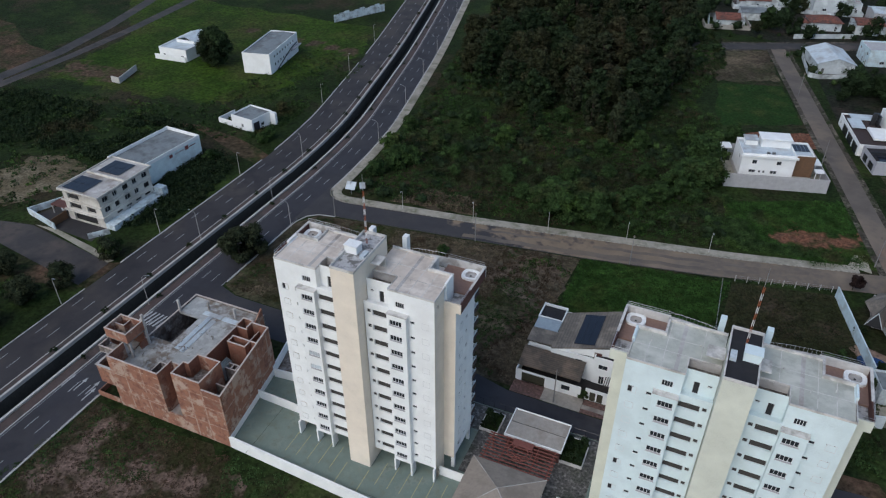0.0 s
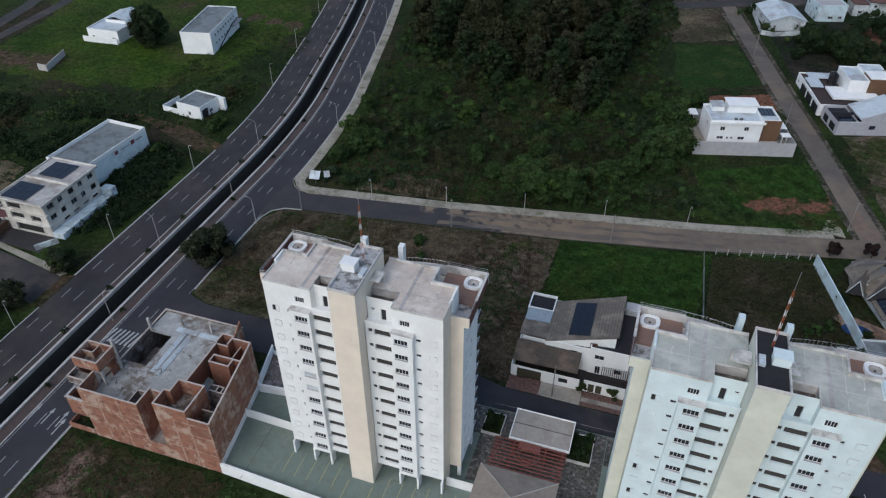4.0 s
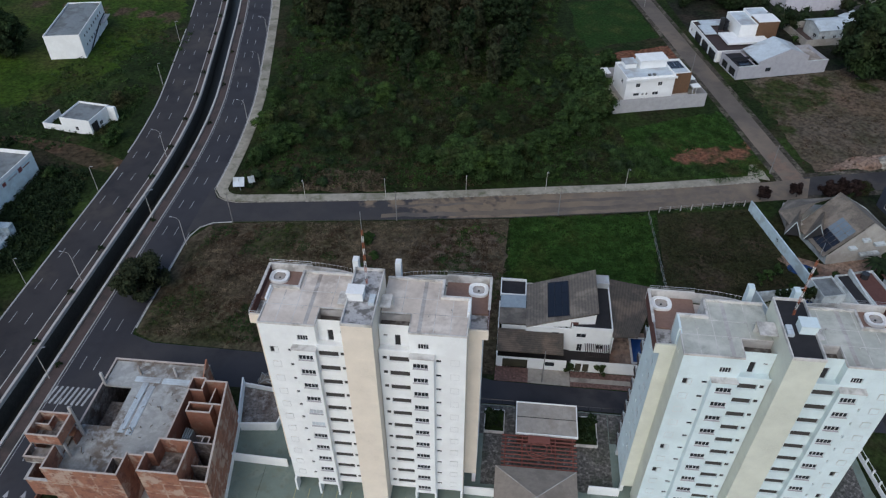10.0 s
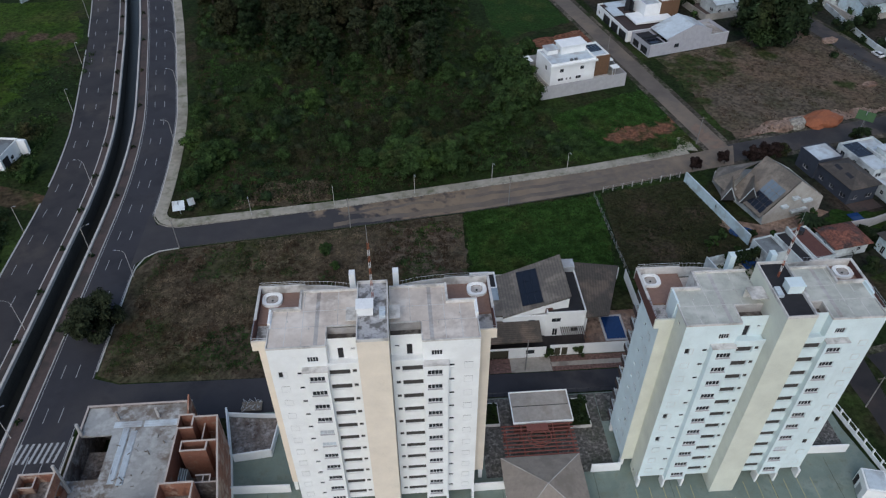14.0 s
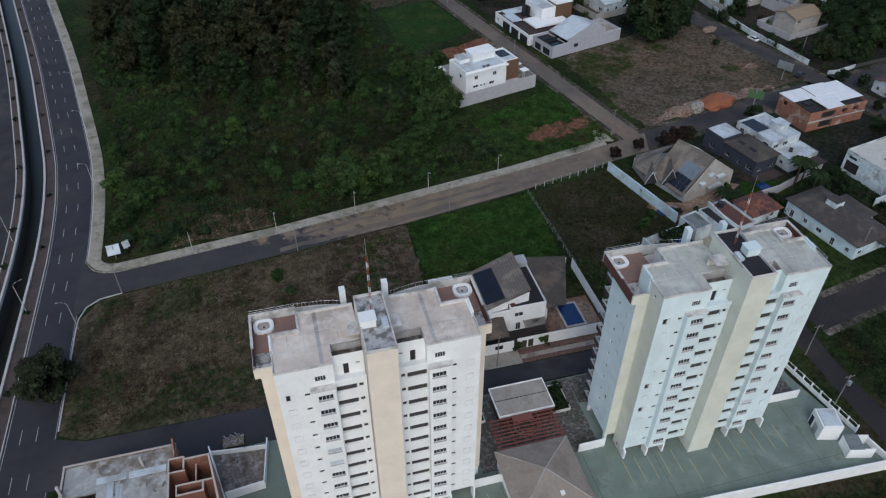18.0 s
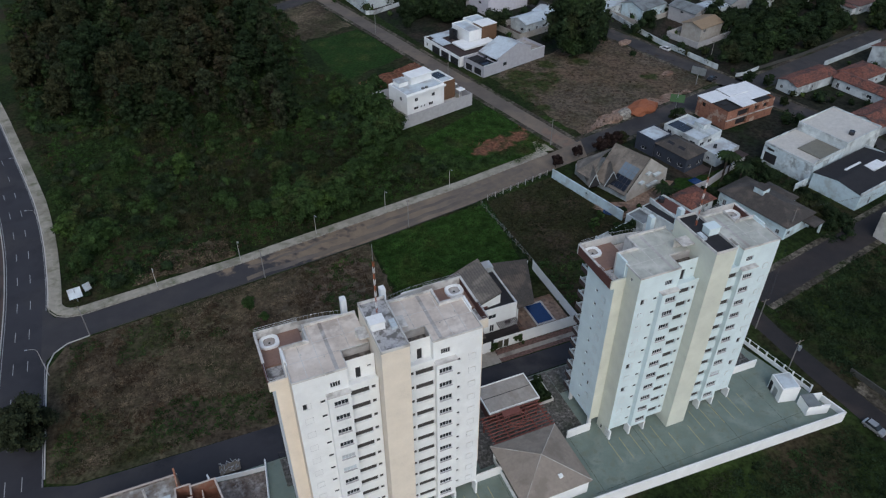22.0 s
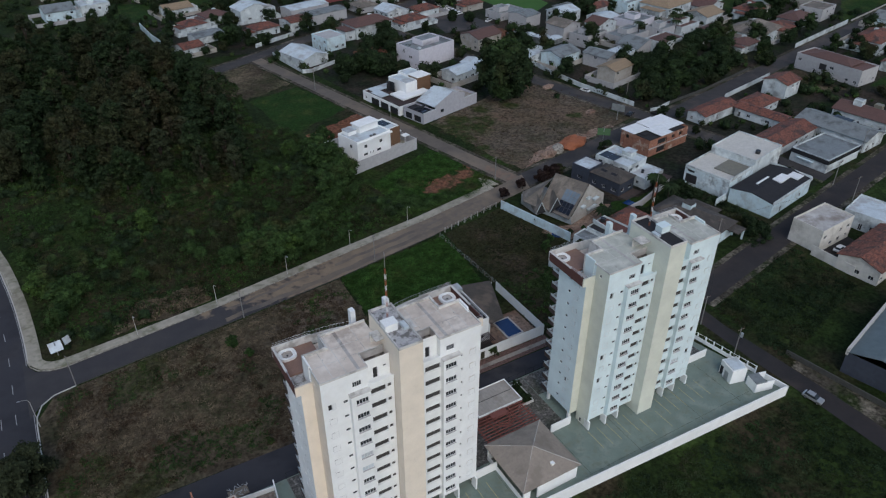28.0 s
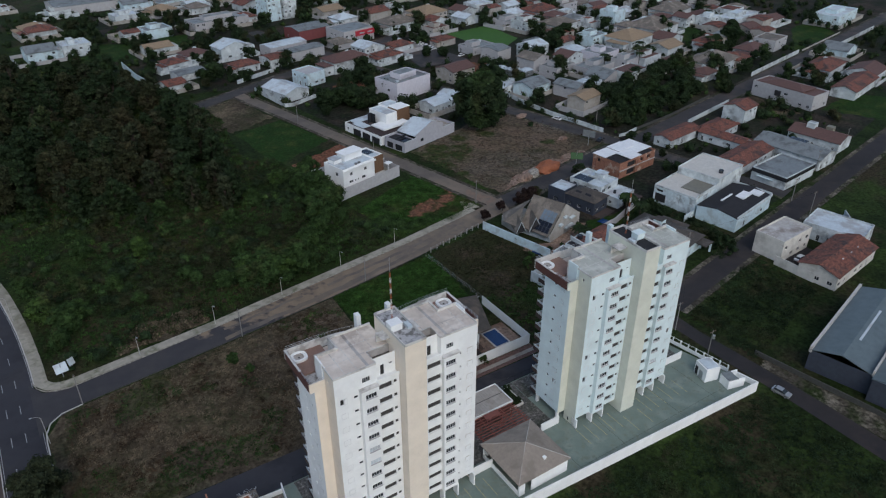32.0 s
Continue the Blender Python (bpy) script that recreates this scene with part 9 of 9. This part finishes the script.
plant(town, [(100, 90, 0.55), (104.5, 92.5, 0.6), (128, 90, 0.5), (131, 92.5, 0.45), (86, 213, 0.8), (78, 205, 0.7), (168, 110, 0.7), (173, 106, 0.6), (160, 104, 0.5), (97, 60.5, 0.45), (101, 62, 0.5), (109, 60, 0.5), (112, 57, 0.6), (105, 48, 0.6), (129, 58, 0.7), (131, 64, 0.6), (128, 34, 0.5), (132, 38, 0.55), (80, 71, 0.4), (84, 61, 0.35), (126, 70, 0.45), (166, 46, 0.6), (167, 92, 0.5), (184, 88, 0.32), (188, 84, 0.36), (193, 82, 0.3)])
drop(town)


def palm(x, y, h):
    t = thing("palm_tree", pose(x, y, GZ), "tall palm with drooping dark fronds", "tree", "palms")
    bm = bmesh.new()
    beam(bm, (0, 0, 0), (0.2, 0.1, h), 0.22, 7, 0.14)
    part("trunk", bm, BARK, t)
    for i in range(13):
        a = 2 * math.pi * i / 13
        b = bmesh.new()
        prev = None
        for k2 in range(6):
            f = k2 / 5
            r = 0.2 + 3.0 * f
            z = h + 0.7 * math.sin(f * 2.2) - 1.4 * f * f
            w = 0.5 * math.sin(math.pi * (0.12 + 0.86 * f))
            c2 = Vector((r * math.cos(a), r * math.sin(a), z))
            n2 = Vector((-math.sin(a), math.cos(a), -0.3)) * w
            cur = (b.verts.new(c2 + n2), b.verts.new(c2 + Vector((0, 0, 0.12))), b.verts.new(c2 + Vector((-n2.x, -n2.y, n2.z))))
            if prev:
                b.faces.new((prev[0], prev[1], cur[1], cur[0]))
                b.faces.new((prev[1], prev[2], cur[2], cur[1]))
            prev = cur
        part("frond", b, LEAFD, t)


for x, y, h in ((117, 62.5, 9.5), (121, 60, 6.5), (249, 186, 9), (255, 188, 8), (246, 181, 8), (242, 296, 8), (226, 186, 9), (262, 196, 8), (300, 180, 9), (286, 250, 8), (360, 232, 9), (355, 226, 8), (97, 62, 4)):
    palm(x, y, h)


palm(119.5, 64.6, 7.5)
palm(122.6, 66.0, 5.5)


def scatter(name, label, n, seed, region, material, r=(0.4, 1.0), per=14, size=0.22, flat=0.7, z=0.2, up=0.5, heart=0):
    """Uncountable low growth over a region, as one body."""
    rng = np.random.default_rng(seed)
    pts = []
    while len(pts) < n:
        x, y = region(rng)
        if x is not None:
            pts.append((x, y))
    rad = rng.uniform(*r, n)
    ob = new(name, quads_mesh(leaves(rng, [(x, y, GZ + z * k2) for (x, y), k2 in zip(pts, rad)], rad, per, size, flat, up, heart), material))
    tagged(ob, label, "vegetation", kind="stuff")
    return ob


def poly_region(pts):
    xs, ys = [p[0] for p in pts], [p[1] for p in pts]

    def inside(x, y):
        c2 = False
        for (x1, y1), (x2, y2) in zip(pts, pts[1:] + pts[:1]):
            if (y1 > y) != (y2 > y) and x < (x2 - x1) * (y - y1) / (y2 - y1) + x1:
                c2 = not c2
        return c2

    def pick(rng):
        x, y = rng.uniform(min(xs), max(xs)), rng.uniform(min(ys), max(ys))
        return (x, y) if inside(x, y) else (None, None)
    return pick


field = poly_region([(-50, 80), (-12, 83.5), (27, 90), (51, 93.5), (49, 104), (46, 119), (42, 150), (42, 152), (40, 174), (30, 180), (37, 226), (30, 262), (10, 300), (-75, 300), (-66, 200), (-54, 130)])


def patchy(region, lo, hi, seed, f=0.03):
    """Points of a region where a broad pattern lies between lo and hi."""
    def pick(rng):
        x, y = region(rng)
        if x is None:
            return None, None
        v = noise.noise(Vector((x * f, y * f, seed))) + 0.4 * noise.noise(Vector((x * f * 3, y * f * 3, seed)))
        return (x, y) if lo < v < hi else (None, None)
    return pick


scatter("field_weeds", "tall mixed weeds covering the field", 5600, 3, field, LEAF, (0.6, 1.5), 30, 0.16, 0.5, 0.25, 0.7)
scatter("field_weeds", "brown-green weeds over the field", 3200, 64, patchy(field, -0.15, 2, 6.0, 0.035), LEAFW, (0.6, 1.5), 30, 0.15, 0.5, 0.3, 0.7)
scatter("field_weeds", "bright weeds in patches over the field", 2600, 21, patchy(field, 0.14, 2, 1.0, 0.05), LEAFB, (0.4, 1.1), 26, 0.13, 0.5, 0.3, 0.8)
scatter("field_shrubs", "dark shrubs in thickets over the field", 640, 1, patchy(field, -2, -0.1, 2.0, 0.045), LEAFD, (0.9, 2.4), 120, 0.15, 0.8, 0.45, 0.5, 3)
scatter("field_shrubs", "green shrubs in thickets over the field", 420, 2, patchy(field, 0.1, 2, 3.0, 0.045), LEAF, (0.8, 2.2), 120, 0.15, 0.8, 0.45, 0.5, 3)
scatter("field_shrubs", "grey-green shrubs scattered over the field", 110, 61, patchy(field, -0.3, 0.3, 9.0, 0.06), LEAFG, (0.9, 2.0), 110, 0.15, 0.8, 0.5, 0.5, 3)
scatter("field_stalks", "brown withered stalks over the field", 1600, 22, patchy(field, 0.1, 2, 5.0, 0.04), LEAFO, (0.5, 1.4), 30, 0.12, 0.6, 0.4)
brown_band = poly_region([(-38, 101), (-12, 97), (2, 103), (24, 104), (40, 116), (36, 132), (10, 122), (-20, 118), (-36, 112)])
scatter("field_stalks", "brown-green tangle across the middle of the field", 900, 62, brown_band, LEAFW, (0.6, 1.6), 50, 0.14, 0.7, 0.4)
scatter("lot_grass", "bright grass on the vacant lot", 3200, 4, poly_region([(19, 50), (50, 52), (53, 79.5), (18.9, 74.7)]), LEAFB, (0.35, 0.9), 16, 0.13, 0.3, 0.15, 1.0)
scatter("lot_grass", "scrub on the fenced vacant lot", 700, 5, poly_region([(53, 52), (82, 52), (76, 83), (54, 79.6)]), LEAFW, (0.4, 1.2), 16, 0.15, 0.25, 0.12, 1.3)
scatter("lot_grass", "dark weeds behind the houses", 500, 13, poly_region([(51.8, 31), (82, 33), (84, 52), (52, 52)]), LEAF, (0.4, 1.2), 16, 0.2, 0.5, 0.2)
dry_lot = poly_region([(-54, 31), (17, 28), (18, 74), (-13, 70), (-50, 65.5)])
scatter("dry_grass", "dry straw tufts on the vacant lot", 2600, 6, patchy(dry_lot, 0.0, 2, 11.0, 0.07), LEAFY, (0.4, 1.1), 18, 0.11, 0.25, 0.12, 1.2)
scatter("lot_weeds", "green weeds in patches on the dry lot", 900, 7, patchy(dry_lot, -2, -0.12, 11.0, 0.07), LEAF, (0.4, 1.1), 22, 0.12, 0.45, 0.2, 0.8)
scatter("lot_weeds", "withered brown weeds on the dry lot", 1500, 8, patchy(dry_lot, -0.25, 0.1, 11.0, 0.07), LEAFO, (0.4, 1.1), 18, 0.11, 0.3, 0.15, 1.0)
scatter("front_grass", "withered grass before the brick shell", 800, 58, poly_region([(-54, -45), (-14, -26), (-22, -9), (-54, -9)]), LEAFO, (0.4, 1.1), 14, 0.11, 0.15, 0.08, 1.7)
scatter("front_grass", "rough grass before the yard wall", 1500, 8, patchy(poly_region([(-60, -45), (30, -55), (30, -11), (-22, -8.6), (-54, -9)]), -0.05, 2, 4.0, 0.06), LEAF, (0.4, 1.2), 16, 0.12, 0.15, 0.08, 1.7)
scatter("front_grass", "dark rank grass before the long yard wall", 2200, 63, poly_region([(24, -11.5), (84, -14.5), (88, -62), (20, -50)]), LEAFD, (0.5, 1.3), 26, 0.13, 0.3, 0.12, 1.0)
corner_lot = poly_region([(48, 117), (77, 130), (84, 99), (70, 94), (50, 104)])


def off_earth(rng):
    x, y = corner_lot(rng)
    if x is None or ((x - 71.5 - (y - 106.5) * 0.6) / 10.5) ** 2 + ((y - 106.8 - (x - 71.5) * 0.2) / 4.4) ** 2 < 1:
        return None, None
    return x, y


scatter("field_weeds", "weeds thinning out towards the corner lot", 420, 71, patchy(poly_region([(45, 94), (61, 97), (57, 118), (44, 122)]), -0.12, 2, 8.0, 0.07), LEAF, (0.6, 1.4), 40, 0.16, 0.5, 0.3, 0.7)
scatter("field_weeds", "low weeds along the corner lot's pavement", 260, 72, patchy(poly_region([(50, 93.4), (84, 100.4), (83, 104), (56, 99)]), -0.1, 2, 8.0, 0.09), LEAF, (0.4, 1.0), 34, 0.14, 0.5, 0.3, 0.7)
scatter("corner_grass", "bright grass before the walled house", 1700, 9, off_earth, LEAFB, (0.5, 1.2), 20, 0.14, 0.2, 0.1, 1.6)
scatter("lot_weeds", "weeds on the brown corner lot", 500, 10, poly_region([(95, 101), (160, 117), (150, 165), (122, 160), (88, 148)]), LEAFO, (0.4, 1.1), 14, 0.13, 0.14, 0.08, 1.7)
scatter("lot_grass", "rough grass lot by the lower street", 900, 11, poly_region([(93, -5), (133, 4), (134, 24.6), (93.6, 16.2)]), LEAFD, (0.5, 1.4), 28, 0.15, 0.4, 0.2, 0.9)
scrub_area = poly_region([(-260, -20), (-112, -10), (-90, 12), (-116, 40), (-118, 85), (-92, 100), (-92, 170), (-120, 175), (-130, 108), (-200, 100), (-260, 90)])


def off_forecourt(rng):
    x, y = scrub_area(rng)
    if x is None or (13 < y < 34 and x > -152) or (x > -125 and 31 < y < 90):
        return None, None
    return x, y


scatter("meadow_grass", "dark scrub beyond the avenue", 2200, 12, off_forecourt, LEAF, (0.6, 1.9), 20, 0.24, 0.4, 0.2, 0.9)
scatter("roadside_scrub", "dark dense scrub between the hall and the avenue", 420, 41, poly_region([(-103, 49), (-103, 84), (-91, 84), (-85, 64), (-86, 46), (-95, 40)]), LEAFD, (0.7, 1.7), 60, 0.2, 0.7, 0.4)
scatter("roadside_scrub", "dark scrub on the slope behind the houses", 700, 42, patchy(poly_region([(-200, 60), (-128, 66), (-118, 80), (-116, 96), (-200, 96)]), -0.2, 2, 7.0), LEAFD, (0.8, 2.2), 50, 0.24, 0.7, 0.4)
scatter("roadside_scrub", "green scrub beside the red earth track", 160, 43, poly_region([(-98, 98), (-91, 98), (-92, 125), (-100, 128)]), LEAF, (0.5, 1.3), 40, 0.18, 0.6, 0.3)
town_area = poly_region([(70, 225), (165, 120), (150, 40), (420, 110), (520, 260), (520, 420), (60, 520), (-70, 460), (-20, 300)])


def gardens_at(x, y, gap=70):
    if any((x - a) ** 2 + (y - b) ** 2 < gap for a, b in solid):
        return False
    d, e = Vector((x, y)) - AV0, Vector((x - 179.5, y - 46))
    if abs(d.dot(AVN)) < 6.4 or abs((Vector((x, y)) - LW0).dot(LWN)) < 6 or abs(e.dot(U)) < 6 or (abs((Vector((x, y)) - CR0).dot(CRN)) < 6 and x < 190) or abs(Vector((x - 150, y - 330)).dot(V)) < 6:
        return False
    if (x - 217) ** 2 + (y - 275) ** 2 < 620 or (x - 166) ** 2 + (y - 262) ** 2 < 500 or (x - 172) ** 2 + (y - 229) ** 2 < 150 or (x - 382) ** 2 + (y - 176) ** 2 < 600 or (x - 324) ** 2 + (y - 216) ** 2 < 200 or (x - 290) ** 2 + (y - 83) ** 2 < 250 or (x - 18) ** 2 + (y - 365) ** 2 < 250 or (x - 56) ** 2 + (y - 370) ** 2 < 160:
        return False
    return True


def gardens(rng):
    x, y = town_area(rng)
    return (x, y) if x is not None and gardens_at(x, y) else (None, None)


gc, gr = [], []
rg = np.random.default_rng(77)
for x, y, r0 in gt:
    if gardens_at(x, y, 52) and not (x < 165 and y < 178) and not (x < 255 and y < 126) and not (x < 92 and y < 262):
        for k in range(9):
            a, q = rg.uniform(0, 6.28), r0 * 0.62 * math.sqrt(rg.uniform())
            gc.append((x + q * math.cos(a), y + q * math.sin(a), GZ + r0 * rg.uniform(0.5, 1.9)))
            gr.append(r0 * rg.uniform(0.4, 0.6))
ob = new("town_trees", quads_mesh(leaves(rg, gc, gr, 100, 0.26, 0.85, 0.5, 3), LEAFD))
tagged(ob, "dark round-crowned trees among the town houses", "vegetation", kind="stuff")
scatter("garden_greenery", "dark hedges and garden trees among the houses", 1350, 31, gardens, LEAFD, (1.3, 3.2), 110, 0.24, 0.95, 0.75, 0.5, 3)
scatter("garden_greenery", "green hedges and bushes among the houses", 850, 32, gardens, LEAF, (0.7, 1.9), 60, 0.2, 0.9, 0.7, 0.5, 2)
near_gardens = poly_region([(100, 56), (133, 68), (136, 52), (136, 34), (128, 28), (127, 60), (106, 52)])
scatter("garden_greenery", "dark shrubs in the gardens beside the hipped house", 150, 65, near_gardens, LEAFD, (0.6, 1.6), 90, 0.16, 0.9, 0.7, 0.5, 3)
scatter("garden_grass", "dark grass in the gardens beside the workshop", 500, 66, poly_region([(124, 30), (137, 34), (137.5, 52), (138, 70), (126, 72), (128, 58)]), LEAFD, (0.5, 1.2), 24, 0.14, 0.3, 0.12, 1.0)
scatter("straw_heap", "cut dry grass heaped at the field's edge", 220, 14, poly_region([(-36, 81), (-13, 83), (-14, 90), (-30, 89)]), LEAFY, (0.5, 1.3), 22, 0.2, 0.5, 0.2)

# ---- street furniture, vehicles ----
def street_lamp(x, y, ang, h=7.0, k=1.0):
    t = thing("street_lamp", pose(x, y, GZ, 0, 0, ang), "pale steel street lamp with a curved arm", "street lamp", "street lamps")
    part("pole", beam(bmesh.new(), (0, 0, 0), (0, 0, h), 0.08, 7, 0.05), KERB, t)
    bm = bmesh.new()
    pts = [(0, 0, h - 0.1), (0.25 * k, 0, h + 0.5 * k), (0.9 * k, 0, h + 0.8 * k), (1.7 * k, 0, h + 0.9 * k)]
    for a, b in zip(pts, pts[1:]):
        beam(bm, a, b, 0.03, 5)
    part("arm", bm, KERB, t)
    part("lamp_head", B((1.5 * k, -0.09, h + 0.9 * k - 0.03, 1.5 * k + 0.5, 0.09, h + 0.9 * k + 0.05)), STEEL, t)


for x, y in ((-31.6, 77.6), (-12.1, 80.2), (7.5, 83.4), (27.1, 86.8), (46.9, 90.0)):
    street_lamp(x, y, -80, 5.6, 0.6)
for y in (58, 110, 139, 165, 190, 215, 240):
    street_lamp(canal_x(y, 14.6), y, 180)
for y in (10.3, 42.1, 75.8, 130, 160, 195):
    street_lamp(canal_x(y, -15.0), y, 0, 7.0, 0.3)
for y in (18, 66):
    street_lamp(canal_x(y, 3.4), y, 20, 7.5)
    street_lamp(canal_x(y + 26, -3.4), y + 26, 180, 7.5)


def utility_pole(x, y, h=8.5, transformer=False):
    arm = 1.0 if x > 80 else 0.35
    t = thing("utility_pole", pose(x, y, GZ), "thin grey concrete utility pole", "pole", "utility poles")
    part("pole", beam(bmesh.new(), (0, 0, 0), (0, 0, h), 0.14, 7, 0.08), POLE, t)
    part("crossarm", B((-arm, -0.05, h - 0.5, arm, 0.05, h - 0.4)), WOODG, t)
    for k2 in (-arm + 0.1, 0, arm - 0.1):
        part("insulator", beam(bmesh.new(), (k2, 0, h - 0.36), (k2, 0, h - 0.15), 0.05, 5), BROWN, t)
    if transformer:
        part("transformer", beam(bmesh.new(), (0, -0.5, h - 2.2), (0, -0.5, h - 1.2), 0.32, 9), STEEL, t)


for x, y in ((-46.5, 67.0), (-8, 71.4), (30, 77.0), (26, 26.4), (86.0, 13.5), (116.5, 36.5), (172, 32.5), (176, 42), (84.3, 99.8), (72, 150), (64, 205), (130, 100.5), (205, 52), (235, 59), (168, 130), (152, 190)):
    utility_pole(x, y)
utility_pole(83.6, 1.5, 8.5, True)
line = thing("power_line", pose(0, 0, 0), "thin black overhead power cables between poles", "cable")
for a, b in (((86, 13.5), (83.6, 1.5)), ((86, 13.5), (116.5, 36.5)), ((116.5, 36.5), (172, 32.5))):
    for o in (-0.8, 0.8):
        wire = bmesh.new()
        pts = [Vector((a[0] + (b[0] - a[0]) * i / 8 + o, a[1] + (b[1] - a[1]) * i / 8, GZ + 8.3 - 3.2 * i / 8 * (1 - i / 8))) for i in range(9)]
        for p, q in zip(pts, pts[1:]):
            beam(wire, p, q, 0.015, 3)
        bmesh.ops.remove_doubles(wire, verts=wire.verts, dist=0.012)
        part("cable", wire, CARG, line)
fp = mesh_key("fence_post", lambda: B((-0.07, -0.07, 0, 0.07, 0.07, 1.7)), KERB)
fpd = mesh_key("fence_post_dark", lambda: B((-0.06, -0.06, 0, 0.06, 0.06, 1.6)), WOODG)
wf = thing("wire_fence", pose(0, 0, GZ), "row of pale concrete fence posts with wire", "fence")
for i in range(9):
    piece("post", fp, wf, Matrix.Translation((54 + i * 2.6, 80.4 + i * 0.58, 0)))
for i in range(10):
    piece("post", fpd, wf, Matrix.Translation((52.2 - 0.1 * i, 50 + i * 3.2, 0)))
wr = bmesh.new()
for z in (0.6, 1.1, 1.6):
    beam(wr, (54, 80.4, z), (74.8, 85.0, z), 0.015, 3)
    beam(wr, (52.2, 50, z), (51.3, 78.8, z), 0.015, 3)
part("wire", wr, STEEL, wf)


DIRTR = mat("bright_red_earth", (0.3, 0.105, 0.05), (0.22, 0.08, 0.042), scale=0.6, fine=3, bump=0.5)


def rock(name, x, y, r, h, material, label, seed):
    rng = random.Random(seed)
    bm = bmesh.new()
    bmesh.ops.create_icosphere(bm, subdivisions=3, radius=1)
    for v in bm.verts:
        k2 = 1 + 0.28 * noise.noise(v.co * 2.1 + Vector((seed, 0, 0)))
        v.co = Vector((v.co.x * r * k2, v.co.y * r * 0.6 * k2, max(-0.05, v.co.z * h * k2)))
    ob = part(name, bm, material)
    ob.matrix_world = pose(x, y, GZ, 0, 0, 25 + rng.uniform(-10, 10))
    return tagged(ob, label, "mound", "spoil mounds")


rock("earth_mound", 123.5, 108.6, 6.4, 2.6, DIRTR, "mound of bright red earth", 1)
rock("earth_mound", 115.5, 107.2, 3.6, 1.9, KERBT, "mound of pale grey sand", 2)
rock("earth_mound", 110.8, 106.0, 3.8, 1.7, SANDM, "mound of pale sand and rubble", 3)
rock("earth_mound", 148, 128, 2.6, 0.6, SANDM, "low heap of pale rubble", 4)
rock("earth_mound", 150, 158, 3.4, 0.8, SANDM, "low heap of pale rubble", 5)


GREENB = mat("green_board_paint", (0.035, 0.085, 0.03), (0.028, 0.068, 0.025), rough=0.6)


def sign_board(x, y, z, w, h, rot, tilt, label, material):
    t = thing("sign_board", pose(x, y, GZ, 0, 0, rot), label, "sign", "roadside signs")
    part("post", beam(bmesh.new(), (0, 0.12, 0), (0, 0.12, z + h / 2), 0.1, 6), STEEL, t)
    b = part("board", B((-w / 2, -0.06, -h / 2, w / 2, 0.06, h / 2)), material, t)
    b.matrix_basis = Matrix.Translation((0, 0, z)) @ Matrix.Rotation(radians(tilt), 4, "X")


sign_board(-48.6, 79.4, 2.6, 2.8, 2.4, 8, -50, "white roadside sign board on a post", METALW)
sign_board(-46.2, 81.6, 2.0, 1.6, 1.8, 30, -15, "small pale roadside sign board", METALW)
sign_board(151.4, 116.8, 5.0, 5.0, 2.6, -60, 0, "pale grey billboard on posts", METALR)
sign_board(128, 98.4, 7.6, 4.4, 2.6, -40, -50, "green billboard on a tall dark post", GREENB)
car(158.8, 117.5, 20, CARG, "dark car parked at the street corner")


car(87.4, -16.2, -80, CARS, "silver car parked on the street verge")
car(160, 146, 103, CARW, "white car parked in the town street")
for i in range(7):
    car(174.6 + (i % 2) * 0.4, 291 - i * 3.4, 8, CARW, "white car in the car park row")
for x, y, p in ((176, 296, CARW), (150, 300, CARG), (139, 304, CARW), (181, 251, CARW), (140, 296, CARS), (296, 150, CARW), (410, 172, CARW), (135, 292, CARW)):
    car(x, y, 20, p, "car parked along the town street")
rub = thing("scrap_trailer", pose(-24.5, 21.5, GZ), "small scrap trailer with tangled metal beside the street", "trailer")
rr3 = random.Random(4)
for i in range(26):
    a = Vector((rr3.uniform(-1.6, 1.6), rr3.uniform(-1, 1), rr3.uniform(0.5, 1.8)))
    rbm = bmesh.new()
    beam(rbm, a, a + Vector((rr3.uniform(-1, 1), rr3.uniform(-0.8, 0.8), rr3.uniform(-0.5, 0.5))), 0.05, 4)
    part("scrap_bar", rbm, STEEL, rub)
part("bed", B((-1.8, -1.0, 0.4, 1.8, 1.0, 0.55)), WOODG, rub)
